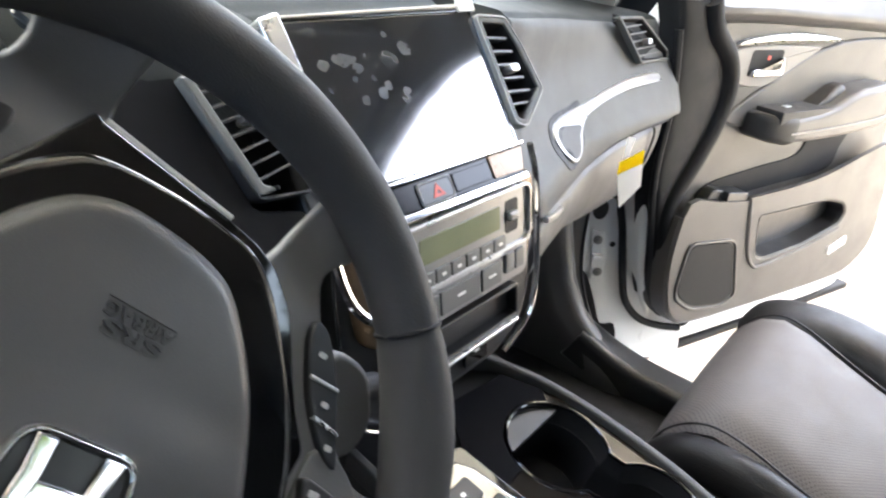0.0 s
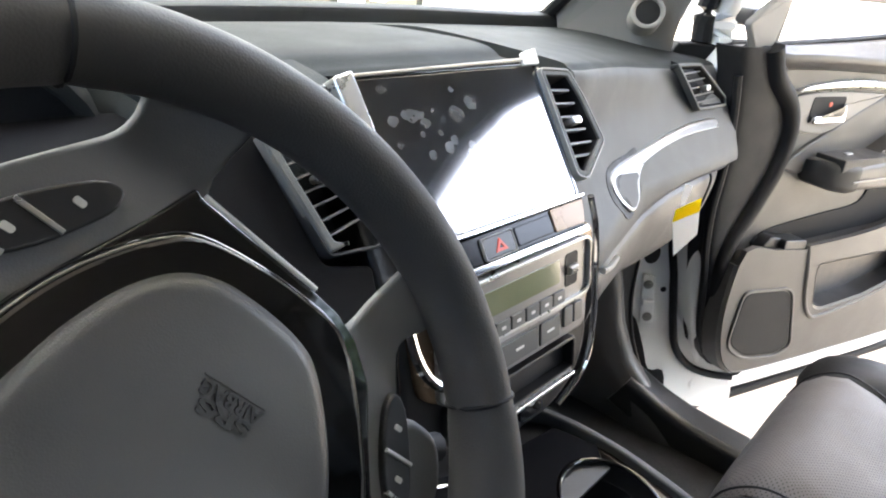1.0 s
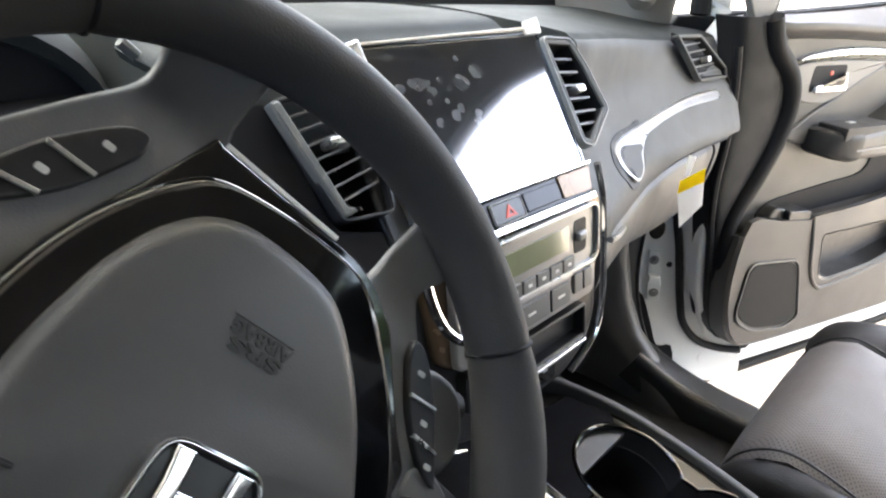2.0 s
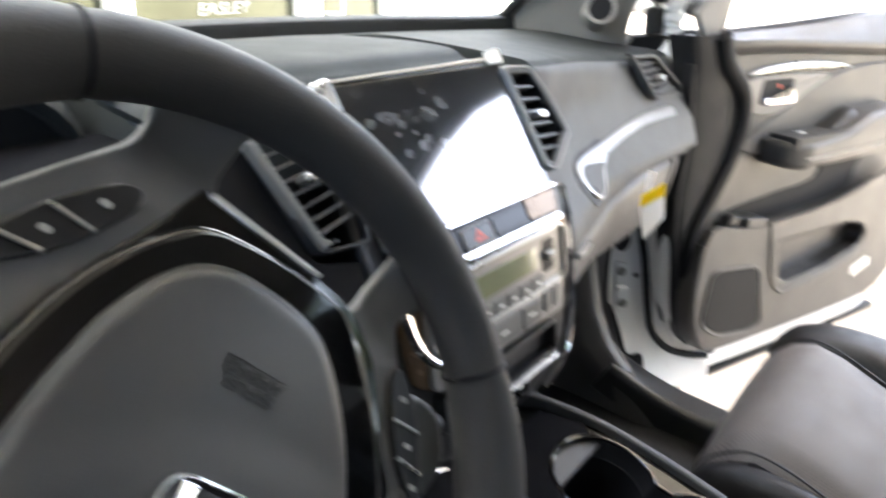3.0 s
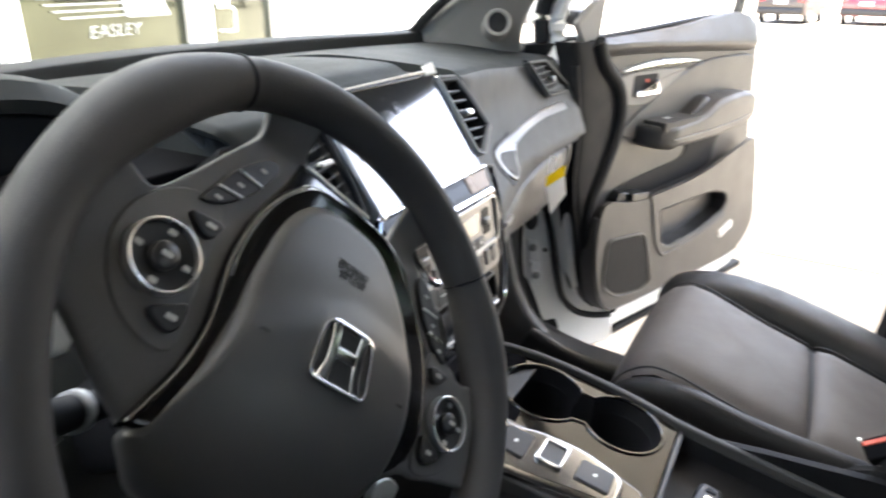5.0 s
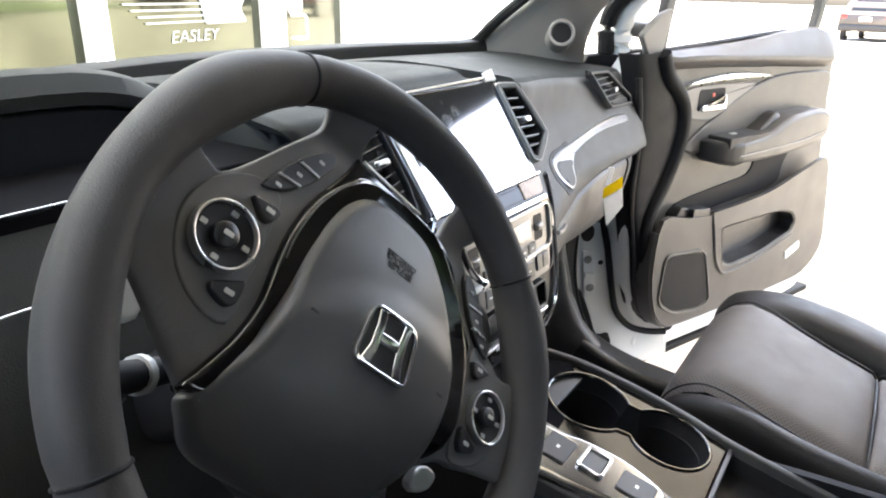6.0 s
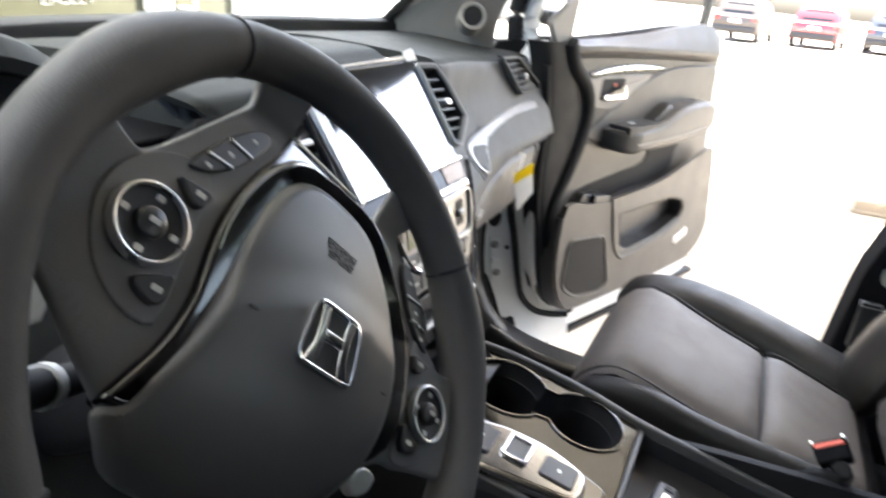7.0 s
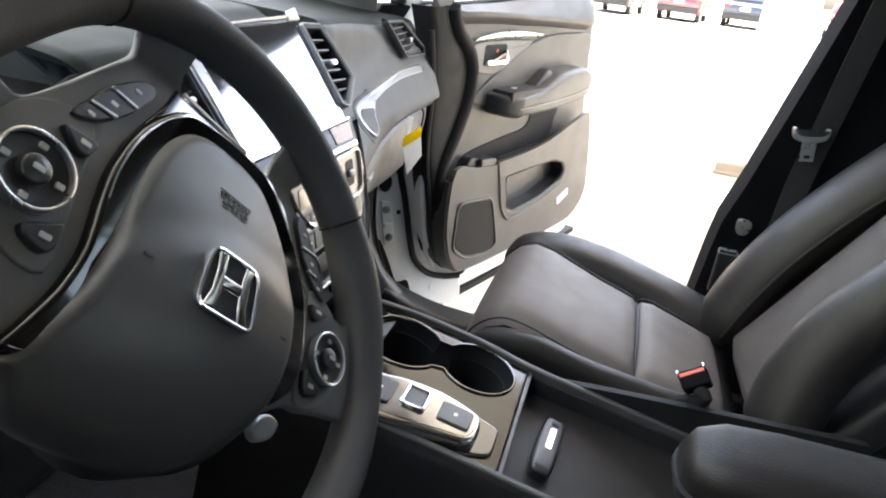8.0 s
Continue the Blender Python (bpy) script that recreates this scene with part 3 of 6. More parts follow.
part("driver_side_baffle", box(-0.96, -0.10, 1.12, -0.90, 0.66, 1.20, 0.02), BLACK_PLASTIC, shell)
for x in (-0.935, 0.865):
    pane = part("rear_window", box(x, -1.62, 1.12, x + 0.006, -0.82, 1.72, 0.002), TINTED, shell, "tinted rear side glass")
    pane.visible_shadow = False
part("roof_edge", box(-0.95, -1.95, 1.70, -0.66, -0.14, 1.74, 0.01), HEADLINER, shell)
part("roof_edge", box(0.66, -1.95, 1.70, 0.76, -0.18, 1.74, 0.01), HEADLINER, shell)
part("rear_door_trim", box(-0.90, -1.9, 0.40, -0.80, -0.80, 1.13, 0.02), HARD_PLASTIC, shell)
part("b_pillar_trim", box(-0.88, -0.86, 0.40, -0.76, -0.70, 1.72, 0.02), BLACK_PLASTIC, shell)
part("c_pillar", box(0.72, -1.95, 1.1, 0.86, -1.60, 1.72, 0.02), HEADLINER, shell)
part("c_pillar", box(-0.86, -1.95, 1.1, -0.72, -1.60, 1.72, 0.02), HEADLINER, shell)

# ---- dashboard ----
DX = [-0.84, -0.74, -0.62, -0.50, -0.40, -0.30, -0.238, -0.230, -0.22, -0.14, -0.05, 0.05, 0.13, 0.175, 0.195, 0.22, 0.26, 0.30, 0.34, 0.39, 0.44, 0.54, 0.64, 0.74, 0.82, 0.87, 0.895]


def lean_in(x):
    """How far the passenger pad comes forward beside the centre stack."""
    return -0.07 * (max(0.0, 0.47 - max(x, 0.20)) / 0.27) ** 1.3


def crease_height(x):
    """Height of the gap between the pad and the glovebox."""
    u = max(0.0, min(1.0, (x - 0.38) / 0.22))
    return 0.966 + 0.029 * u * u * (3 - 2 * u) + 0.010 * max(0.0, (0.36 - x) / 0.15)


def dash_profile(x):
    """The dashboard's outline (y, z) at x, from the windscreen down to under the glovebox."""
    right = max(0.0, min(1.0, (x - 0.12) / 0.5))
    end = max(0.0, (x - 0.80) / 0.095)
    crease_z = 1.203 - 0.040 * right - 0.012 * end
    crease_y = 0.262 + 0.03 * right + 0.05 * end ** 2
    back = 0.66 - 0.12 * (abs(x) / 0.85) ** 2.5
    if x < 0.15:
        if -0.65 < x < -0.234:  # sunk floor in front of the gauges
            return [(back, 1.185), (0.50, 1.200), (0.42, 1.165), (0.30, 1.160), (0.250, 1.160), (0.228, 1.157), (0.20, 1.12), (0.17, 1.06), (0.155, 1.00), (0.16, 0.92), (0.20, 0.86), (0.36, 0.80)]
        face = [(0.262, 1.203), (0.245, 1.19), (0.20, 1.12), (0.17, 1.06), (0.155, 1.00), (0.16, 0.92), (0.20, 0.86), (0.36, 0.80)]
        return [(back, 1.185), (0.50, 1.205), (0.38, 1.212), (0.29, 1.212)] + face
    o = 0.05 * end ** 2 + lean_in(x)
    c = 0.85 * lean_in(x)
    s = max(0.0, min(1.0, (x - 0.64) / 0.2))
    zl = crease_height(x)
    return [(back, 1.185), (0.50, 1.205 - 0.02 * right), (0.40, crease_z + 0.012), (crease_y + 0.03 + c, crease_z + 0.006), (crease_y + c, crease_z), (crease_y - 0.012 + c, crease_z - 0.014),
            (0.268 + o - 0.010 * s, 1.12), (0.254 + o - 0.018 * s, 1.086), (0.240 + o - 0.020 * s, 1.060), (0.222 + o - 0.010 * s, 1.036), (0.206 + o, 1.018), (0.203 + o, (1.014 + zl) / 2), (0.207 + o, zl + 0.004), (0.222 + o, zl - 0.002), (0.30, zl - 0.004)]


rows = []
for x in DX:
    p = dash_profile(x)
    rows.append([Vector((x, q[0], q[1])) for q in line_smooth([(a, b) for a, b in p], 4)])
rows2 = []
for i in range(len(rows) - 1):
    rows2.append(rows[i])
    rows2.append([(a + b) / 2 for a, b in zip(rows[i], rows[i + 1])])
rows2.append(rows[-1])
dash = thing("dashboard", "dark grey soft-grained dashboard with silver trim strip", "dashboard", pose(0, 0.4, 1.0), kind="structure")
DT = Matrix.Translation((0, -0.4, -1.0))


def dash_part(name, bm, mat, label="", parent=None, sharp=35):
    bm.transform(DT)
    return part(name, bm, mat, parent or dash, label, sharp)


right_rows = [r for r in rows2 if r[0].x >= 0.174]
for dx, f in ((0.004, 0.35), (0.0065, 0.7), (0.008, 1.0)):
    right_rows.append([Vector((0.895 + dx, v.y + f * (max(v.y, 0.37) - v.y), v.z - 0.004 * f)) for v in rows2[-1]])


def pad_y(x, z):
    """Where the passenger pad's face lies at x and height z."""
    p = line_smooth(dash_profile(x), 4)
    for a, b in zip(p[14:], p[15:]):
        if a[1] >= z >= b[1] and a[1] > b[1]:
            return a[0] + (b[0] - a[0]) * (a[1] - z) / (a[1] - b[1])
    return 0.24


dash_part("top_pad", thicken(skin([r[:18] for r in right_rows]), 0.012), DASH_TOP)
dash_part("main_pad", thicken(skin([r[17:] for r in right_rows]), 0.012), DASH_SKIN, "soft grained passenger side pad")
dash_part("driver_pad", thicken(skin([r for r in rows2 if r[0].x <= -0.21]), 0.012), DASH_TOP)
dash_part("centre_pad", thicken(skin([r[:20] for r in rows2 if -0.225 <= r[0].x <= 0.135]), 0.012), DASH_TOP)

def hood_ring(y, w, top, base, lift=0.0):
    """A section of the binnacle hood: a flat arch."""
    out = []
    for i in range(25):
        a = math.pi * i / 24
        cx, sx = math.cos(a), math.sin(a)
        out.append((-0.395 + w * (1 if cx > 0 else 2.0) * math.copysign(abs(cx) ** 0.8, cx), y + lift * sx, base + (top - base) * sx ** 0.75))
    return out


cluster = thing("gauge_cluster", "hooded gauge cluster with dark dials", "gauge cluster", pose(-0.395, 0.25, 1.15))
CT = Matrix.Translation((0.395, -0.25, -1.15))


def cl(name, bm, mat, label="", parent=None):
    bm.transform(CT)
    return part(name, bm, mat, parent or cluster, label)


outer = [hood_ring(0.335, 0.146, 1.213, 1.10), hood_ring(0.322, 0.150, 1.215, 1.10), hood_ring(0.319, 0.154, 1.226, 1.10), hood_ring(0.332, 0.158, 1.2405, 1.10), hood_ring(0.352, 0.162, 1.2435, 1.11), hood_ring(0.39, 0.170, 1.236, 1.12), hood_ring(0.44, 0.175, 1.20, 1.12)]
inner = [hood_ring(0.335, 0.146, 1.213, 1.10), hood_ring(0.345, 0.143, 1.210, 1.10), hood_ring(0.355, 0.140, 1.206, 1.10)]
cl("hood", skin(outer), DASH_TOP, "soft grained hood")
cl("hood_lining", skin(inner), MATTE_BLACK)
cl("cluster_face", slab([(p[0], p[2]) for p in hood_ring(0, 0.170, 1.2120, 1.08)], -0.03, 0.0, 0.004, m=basis((0, 0.330, 0), (1, 0, 0), (0, 0, 1), (0, -1, 0))), GAUGE_LENS, "dark gauge lens")
cl("cluster_floor", slab(rounded(-0.690, 1.090, -0.234, 1.1660, 0.006), -0.100, 0.0, 0.003, m=basis((0, 0.225, 0), (1, 0, 0), (0, 0, 1), (0, -1, 0))), PILLAR_BLACK, "black floor below the gauges")
cl("lower_trim", tube(line_smooth([(-0.66, 0.224, 1.166), (-0.56, 0.224, 1.1665), (-0.47, 0.224, 1.167), (-0.34, 0.224, 1.168)], 6), 0.0008, 8), SATIN, "thin silver trim line")
cl("lower_trim", tube(line_smooth([(-0.66, 0.190, 1.115), (-0.56, 0.190, 1.115), (-0.47, 0.190, 1.115)], 6), 0.0008, 8), SATIN, "thin silver trim line")
cl("cluster_edge", tube([(-0.268, 0.252, 1.211), (-0.247, 0.250, 1.189), (-0.226, 0.246, 1.166)], 0.0040, 8), DASH_SKIN, "grey edge of the gauge opening")
# column shroud and stalks
col = thing("steering_column", "black steering column shroud with stalks", "steering column", pose(-0.38, 0.1, 1.05))
CoT = Matrix.Translation((0.38, -0.1, -1.05))
axis = Vector((0, 0.9, -0.436))
sh = []
for d, w, h in ((0.03, 0.045, 0.028), (0.05, 0.056, 0.030), (0.12, 0.065, 0.034), (0.22, 0.07, 0.04)):
    c = Vector((-0.38, 0, 1.105)) + axis * d
    sh.append([c + Vector((w * math.copysign(abs(math.cos(a)) ** 0.6, math.cos(a)), 0.436 * h * math.copysign(abs(math.sin(a)) ** 0.6, math.sin(a)), 0.9 * h * math.copysign(abs(math.sin(a)) ** 0.6, math.sin(a)))) for a in [2 * math.pi * k / 28 for k in range(28)]])
bm = rings_to_bm(sh)
bm.transform(CoT)
part("shroud", bm, MATTE_BLACK, col)


def stalk(name, p0, p1, p2, label):
    bm = tube(line_smooth([p0, p1, p2], 6), 0.0075, 12, (0, 0, 1), scale=lambda t: 0.8 + 0.5 * t)
    bm.transform(CoT)
    s = part(name, bm, MATTE_BLACK, col, label)
    d = (Vector(p2) - Vector(p1)).normalized()
    bm = tube([Vector(p2) - d * 0.03, Vector(p2) - d * 0.025], 0.0108, 14)
    bm.transform(CoT)
    part("stalk_band", bm, PALE_PRINT, s)
    return s


stalk("wiper_stalk", (-0.33, 0.07, 1.05), (-0.26, 0.06, 1.03), (-0.168, 0.05, 0.998), "black wiper stalk with white markings")
stalk("light_stalk", (-0.425, 0.085, 1.085), (-0.475, 0.066, 1.110), (-0.520, 0.050, 1.131), "black lamp stalk with white markings")
part("stalk_tip", slab(circle(0, 0, 0.013, n=16), 0, 0.012, 0.003, m=CoT @ basis((-0.517, 0.051, 1.1295), (-0.42, 0, 0.907), (0, 1, 0), (-0.907, 0, -0.42))), BUTTON, col)

dash_part("switch_frame", frame_plate(rounded(-0.222, 1.174, -0.196, 1.188, 0.003), 0.003, 0.0, 0.006, 0.001, basis((0, 0.236, 0), (1, 0, 0), (0, 0, 1), (0, -1, 0))), HARD_PLASTIC, "small switch bezel")
# knee panel on the driver's side
knee = []
for z, y in ((1.10, 0.20), (1.04, 0.185), (0.95, 0.19), (0.86, 0.215), (0.78, 0.26), (0.70, 0.33)):
    knee.append([(x, y + 0.05 * max(0, -x - 0.7), z) for x in (-0.86, -0.75, -0.6, -0.45, -0.3, -0.2, -0.125)])
dash_part("knee_panel", thicken(skin(knee), 0.01), BLACK_PLASTIC, "black knee panel")

# silver strip on the passenger side, with the loop at its inner end
strip_pts = [(0.738, 1.080), (0.744, 1.070), (0.742, 1.065), (0.68, 1.0630), (0.605, 1.0600), (0.545, 1.0555), (0.495, 1.0495), (0.450, 1.0420), (0.405, 1.0280), (0.372, 1.0125), (0.350, 1.0100), (0.328, 1.0170), (0.311, 1.031), (0.304, 1.046), (0.318, 1.058), (0.36, 1.0615), (0.42, 1.0600), (0.47, 1.0605), (0.55, 1.0685), (0.64, 1.0765)]
strip_pts = line_smooth(strip_pts, 4, True)


def on_pad(bm):
    """Lays a flat trim piece, given as (x, z, height), on the pad's curved face."""
    for v in bm.verts:
        x, z, h = v.co
        v.co = (x, pad_y(x, z) - h, z)
    return bm


# shade beside the strip's end, laid on as a dark patch
dash_part("strip_shade", on_pad(slab(line_smooth([(0.47, 1.064), (0.41, 1.0640), (0.35, 1.0665), (0.308, 1.062), (0.292, 1.044), (0.300, 1.024), (0.322, 1.008), (0.350, 1.000), (0.376, 1.004), (0.41, 1.022)], 3, True), -0.012, 0.0015, 0.001)), RUBBER, "dark patch for the shade beside the end of the strip")
dash_part("trim_strip", on_pad(slab(strip_pts, -0.012, 0.006, 0.0045, 3)), STRIP_SILVER, "satin silver trim strip")
dash_part("strip_filler", on_pad(slab(line_smooth([(0.420, 1.0390), (0.400, 1.0335), (0.370, 1.0195), (0.350, 1.0160), (0.333, 1.0225), (0.320, 1.0335), (0.3145, 1.0460), (0.325, 1.0535), (0.36, 1.0560), (0.40, 1.0540)], 3, True), 0.002, 0.0066, 0.0004)), RAIL_GREY, "grey filler in the loop of the strip")
dash_part("strip_slot", on_pad(slab(line_smooth([(0.465, 1.0455), (0.43, 1.0500), (0.395, 1.0510), (0.36, 1.0520), (0.338, 1.0490), (0.327, 1.0400), (0.336, 1.0250), (0.329, 1.0290), (0.319, 1.0400), (0.328, 1.0510), (0.36, 1.0550), (0.40, 1.0538), (0.43, 1.0525)], 3, True), 0.002, 0.0070, 0.0004)), RUBBER, "dark slot round the loop of the strip")
# glovebox
glove = []
for i in range(31):
    u = i / 30
    x = 0.205 + 0.665 * u
    o = lean_in(x)
    top = crease_height(x) - 0.006
    low = 0.846 + 0.05 * (max(0.0, x - 0.70) / 0.19) ** 2
    e = 0.05 * u ** 8
    h = top - low
    glove.append([(x, 0.30, top - 0.001), (x, 0.222 + o + e, top), (x, 0.212 + o + e, top - 0.004), (x, 0.207 + o + e, top - 0.014), (x, 0.208 + o + e, top - 0.35 * h), (x, 0.219 + o + e, top - 0.7 * h), (x, 0.238 + o + e, low + 0.010), (x, 0.258 + o + e, low - 0.004), (x, 0.33, low - 0.016), (x, 0.44, low - 0.03)])
dash_part("pad_seam", tube(line_smooth([(x, 0.219 + lean_in(x) + 0.05 * max(0.0, (x - 0.80) / 0.095) ** 2, crease_height(x) - 0.004) for x in (0.22, 0.26, 0.30, 0.36, 0.42, 0.5, 0.6, 0.7, 0.8, 0.86)], 4), 0.0045, 6), RUBBER, "dark gap above the glovebox")
gb = dash_part("glovebox", thicken(skin([line_smooth(r, 3) for r in glove]), 0.008), HARD_PLASTIC, "grey plastic glovebox lid", sharp=60)
dash_part("lid_gap", tube(line_smooth([(0.716, 0.2115, 0.990), (0.713, 0.2065, 0.978), (0.705, 0.208, 0.945), (0.695, 0.215, 0.905), (0.69, 0.235, 0.862)], 4), 0.0022, 6, (1, 0, 0)), RUBBER, "dark gap at the end of the lid", gb)
dash_part("latch", bar([(0.200, 0.131, 0.985), (0.245, 0.143, 0.974), (0.290, 0.158, 0.966)], 0.007, 0.007), SATIN, "silver glovebox latch", gb)
dash_part("dash_end", box(0.865, 0.26, 0.88, 0.897, 0.50, 1.15, 0.012), HARD_PLASTIC)


def vent(name, outline, m, slats, label, bezel, rim=0.006, tilt=4, thick=0.0022, deep=0.011, throat=0.03):
    """An air vent: bezel, dark throat, slats and a knob, on the plane m."""
    v = thing(name, label, "air vent", m, group="dashboard air vents")
    part("bezel", frame_plate(outline, rim, -0.004, 0.007, rim * 0.33), bezel, v)
    lo = inset(ccw(outline), rim)
    rings = [[(p.x, p.y, 0.004) for p in lo], [(p.x, p.y, -throat) for p in inset(lo, 0.003)]]
    part("throat", rings_to_bm(rings, False, True), MATTE_BLACK, v)
    for (x0, y0, x1, y1) in slats:
        part("slat", box(-0.5, -0.5, -0.5, 0.5, 0.5, 0.5, 0, m=Matrix.Translation(((x0 + x1) / 2, (y0 + y1) / 2, -0.003)) @ Matrix.Rotation(math.atan2(y1 - y0, x1 - x0), 4, "Z") @ Matrix.Rotation(radians(tilt), 4, "X") @ Matrix.Diagonal((math.hypot(x1 - x0, y1 - y0), thick, deep, 1))), HARD_PLASTIC, v)
    return v


SM = basis((0, 0.126, 1.075), (1, 0, 0), (0, 0.545, 0.839), (0, -0.839, 0.545))
SM2 = basis((0, 0.118, 1.062), (1, 0, 0), (0, 0.17, 0.985), (0, -0.985, 0.17))
cv_out = round_corners([(0.116, 0.146), (0.163, 0.142), (0.176, 0.112), (0.187, 0.064), (0.136, 0.032), (0.121, 0.038)], 0.005)
v = vent("air_vent", cv_out, SM, [(0.122, y, 0.160 + 0.0026 * k, y - 0.003) for k, y in enumerate((0.126, 0.112, 0.098, 0.084, 0.070, 0.057))], "tall dark air vent beside the screen", DASH_SKIN)
part("silver_surround", frame_plate(inset(ccw(cv_out), -0.002), 0.002, -0.004, 0.0075, 0.0008), SILVER_PAINT, v, "thin silver surround")
part("knob", slab(rounded(0.136, 0.086, 0.152, 0.094, 0.003), 0.0, 0.012, 0.002), SATIN, v)
lv_out = round_corners([(-0.140, 0.130), (-0.209, 0.121), (-0.188, 0.034), (-0.141, 0.030), (-0.136, 0.06)], 0.006)
v = vent("air_vent", lv_out, SM, [(-0.199 + 0.0026 * k, 0.110 - 0.0105 * k, -0.143, 0.118 - 0.0105 * k) for k in range(7)], "tall dark air vent with a grey rail", BLACK_PLASTIC, 0.002, 2, 0.0014)
part("rail", slab(round_corners([(-0.2115, 0.119), (-0.203, 0.120), (-0.182, 0.043), (-0.170, 0.039), (-0.187, 0.036)], 0.002), 0.002, 0.010, 0.002), DASH_SKIN, v, "grey vent rail")
part("knob", slab(rounded(-0.179, 0.0835, -0.156, 0.0895, 0.003), 0.0, 0.014, 0.002), SATIN, v)
RV = basis((0.0, 0.2505, 1.1236), Vector((1, 0.02, 0)).normalized(), Vector((0, 0.30, 0.954)), Vector((0, -0.954, 0.30)))
rv_out = round_corners([(0.594, 0.047), (0.689, 0.043), (0.796, -0.020), (0.794, -0.038), (0.672, -0.033), (0.616, 0.026)], 0.005)
v = vent("air_vent", rv_out, RV, [(0.628 + 0.0128 * k, 0.029 - 0.0125 * k, 0.700 + 0.018 * k, 0.030 - 0.0128 * k) for k in range(5)], "small slatted air vent at the end of the dashboard", DASH_SKIN, 0.005, 0, 0.0026, 0.006, 0.006)
part("knob", slab(rounded(0.695, -0.004, 0.712, 0.006, 0.003), 0.0, 0.012, 0.002), SATIN, v)

# dark face between the gauge cluster and the vent
dash_part("vent_side_panel", slab(round_corners([(-0.2085, 0.132), (-0.262, 0.130), (-0.282, 0.105), (-0.282, -0.03), (-0.160, -0.03), (-0.150, 0.02), (-0.188, 0.030)], 0.006), -0.07, -0.002, 0.002, 3, m=SM), VENT_SIDE, "dark grey panel beside the vent")
ledge = []
for x, d, f in ((-0.263, 0.004, 0.002), (-0.257, 0.001, 0.0), (-0.250, 0.0, 0.0), (-0.19, 0.0, 0.0), (-0.122, 0.0, 0.0)):
    ledge.append([(x + (0.9 * max(0.0, 1.205 - z) if x < -0.245 else 0.0), y + f, z - d) for y, z in line_smooth([(0.176, 1.140), (0.190, 1.168), (0.2005, 1.188), (0.207, 1.1950), (0.217, 1.1985), (0.24, 1.2035), (0.272, 1.2080)], 3)])
dash_part("vent_top_pad", thicken(skin(ledge), 0.008), DASH_TOP)
# ---- centre stack ----
stack = thing("centre_stack", "gloss black and silver centre stack housing", "centre stack", SM)
M21 = SM.inverted() @ SM2
part("screen_surround", slab(round_corners([(-0.150, 0.152), (0.1185, 0.156), (0.1195, 0.012), (0.118, -0.004), (-0.150, -0.004)], 0.006), -0.03, -0.001, 0.004), BLACK_PLASTIC, stack)
part("switch_bar", slab(round_corners([(-0.13, 0.016), (0.118, 0.017), (0.106, -0.012), (-0.13, -0.010)], 0.004), -0.02, 0.006, 0.003), BAR_BLACK, stack, "gloss black switch bar")
part("chrome_line", slab([(-0.13, 0.0185), (0.119, 0.0195), (0.1185, 0.0165), (-0.13, 0.0155)], 0.002, 0.0075, 0.0008), CHROME, stack)
part("chrome_line", slab([(-0.13, -0.0085), (0.107, -0.0105), (0.106, -0.0165), (-0.13, -0.0145)], 0.002, 0.0085, 0.0008), CHROME, stack)
hz = part("hazard_switch", slab(rounded(-0.046, -0.007, -0.006, 0.0105, 0.003), 0.004, 0.008, 0.001), BUTTON, stack, "hazard switch with a red triangle")
part("triangle", frame_plate([(-0.033, -0.0035), (-0.017, -0.0035), (-0.025, 0.0075)], 0.0028, 0.007, 0.0088, 0.0003), RED_PLASTIC, hz)
part("switch_frame", frame_plate(rounded(-0.047, -0.008, -0.005, 0.0115, 0.003), 0.0008, 0.005, 0.0086, 0.0002), SILVER_PAINT, stack)
part("clock_lens", slab(rounded(-0.002, -0.006, 0.052, 0.011, 0.003), 0.004, 0.0078, 0.001), BAR_BLACK, stack)
part("bar_end", slab(round_corners([(0.055, 0.0145), (0.113, 0.0145), (0.104, -0.008), (0.055, -0.007)], 0.003), 0.004, 0.0078, 0.001), BRONZE_TRIM, stack)
# lower: radio, buttons and pocket
part("stack_body", slab(round_corners([(-0.135, 0.012), (0.135, 0.012), (0.142, -0.02), (0.140, -0.13), (0.120, -0.165), (0.075, -0.185), (-0.075, -0.185), (-0.12, -0.165), (-0.14, -0.13), (-0.142, -0.02)], 0.02), -0.13, -0.008, 0.012, m=M21), BLACK_PLASTIC, stack)
part("smoked_surround", slab(round_corners([(-0.128, 0.004), (0.128, 0.006), (0.132, -0.02), (0.122, -0.085), (0.095, -0.102), (-0.095, -0.102), (-0.122, -0.085), (-0.132, -0.02)], 0.012), -0.012, 0.0, 0.006, m=M21), BRONZE_TRIM, stack, "gloss bronze surround")
face = part("radio_panel", slab(rounded(-0.108, -0.097, 0.108, -0.003, 0.012), -0.006, 0.006, 0.003, m=M21), SILVER_PAINT, stack, "silver radio and climate panel")
part("panel_rim", frame_plate(rounded(-0.110, -0.062, 0.110, -0.001, 0.012), 0.004, 0.002, 0.010, 0.0015, M21), SATIN, face)
part("display", slab(rounded(-0.058, -0.038, 0.058, -0.015, 0.002), 0.004, 0.0068, 0.0006, m=M21), LCD, face, "greenish climate display")
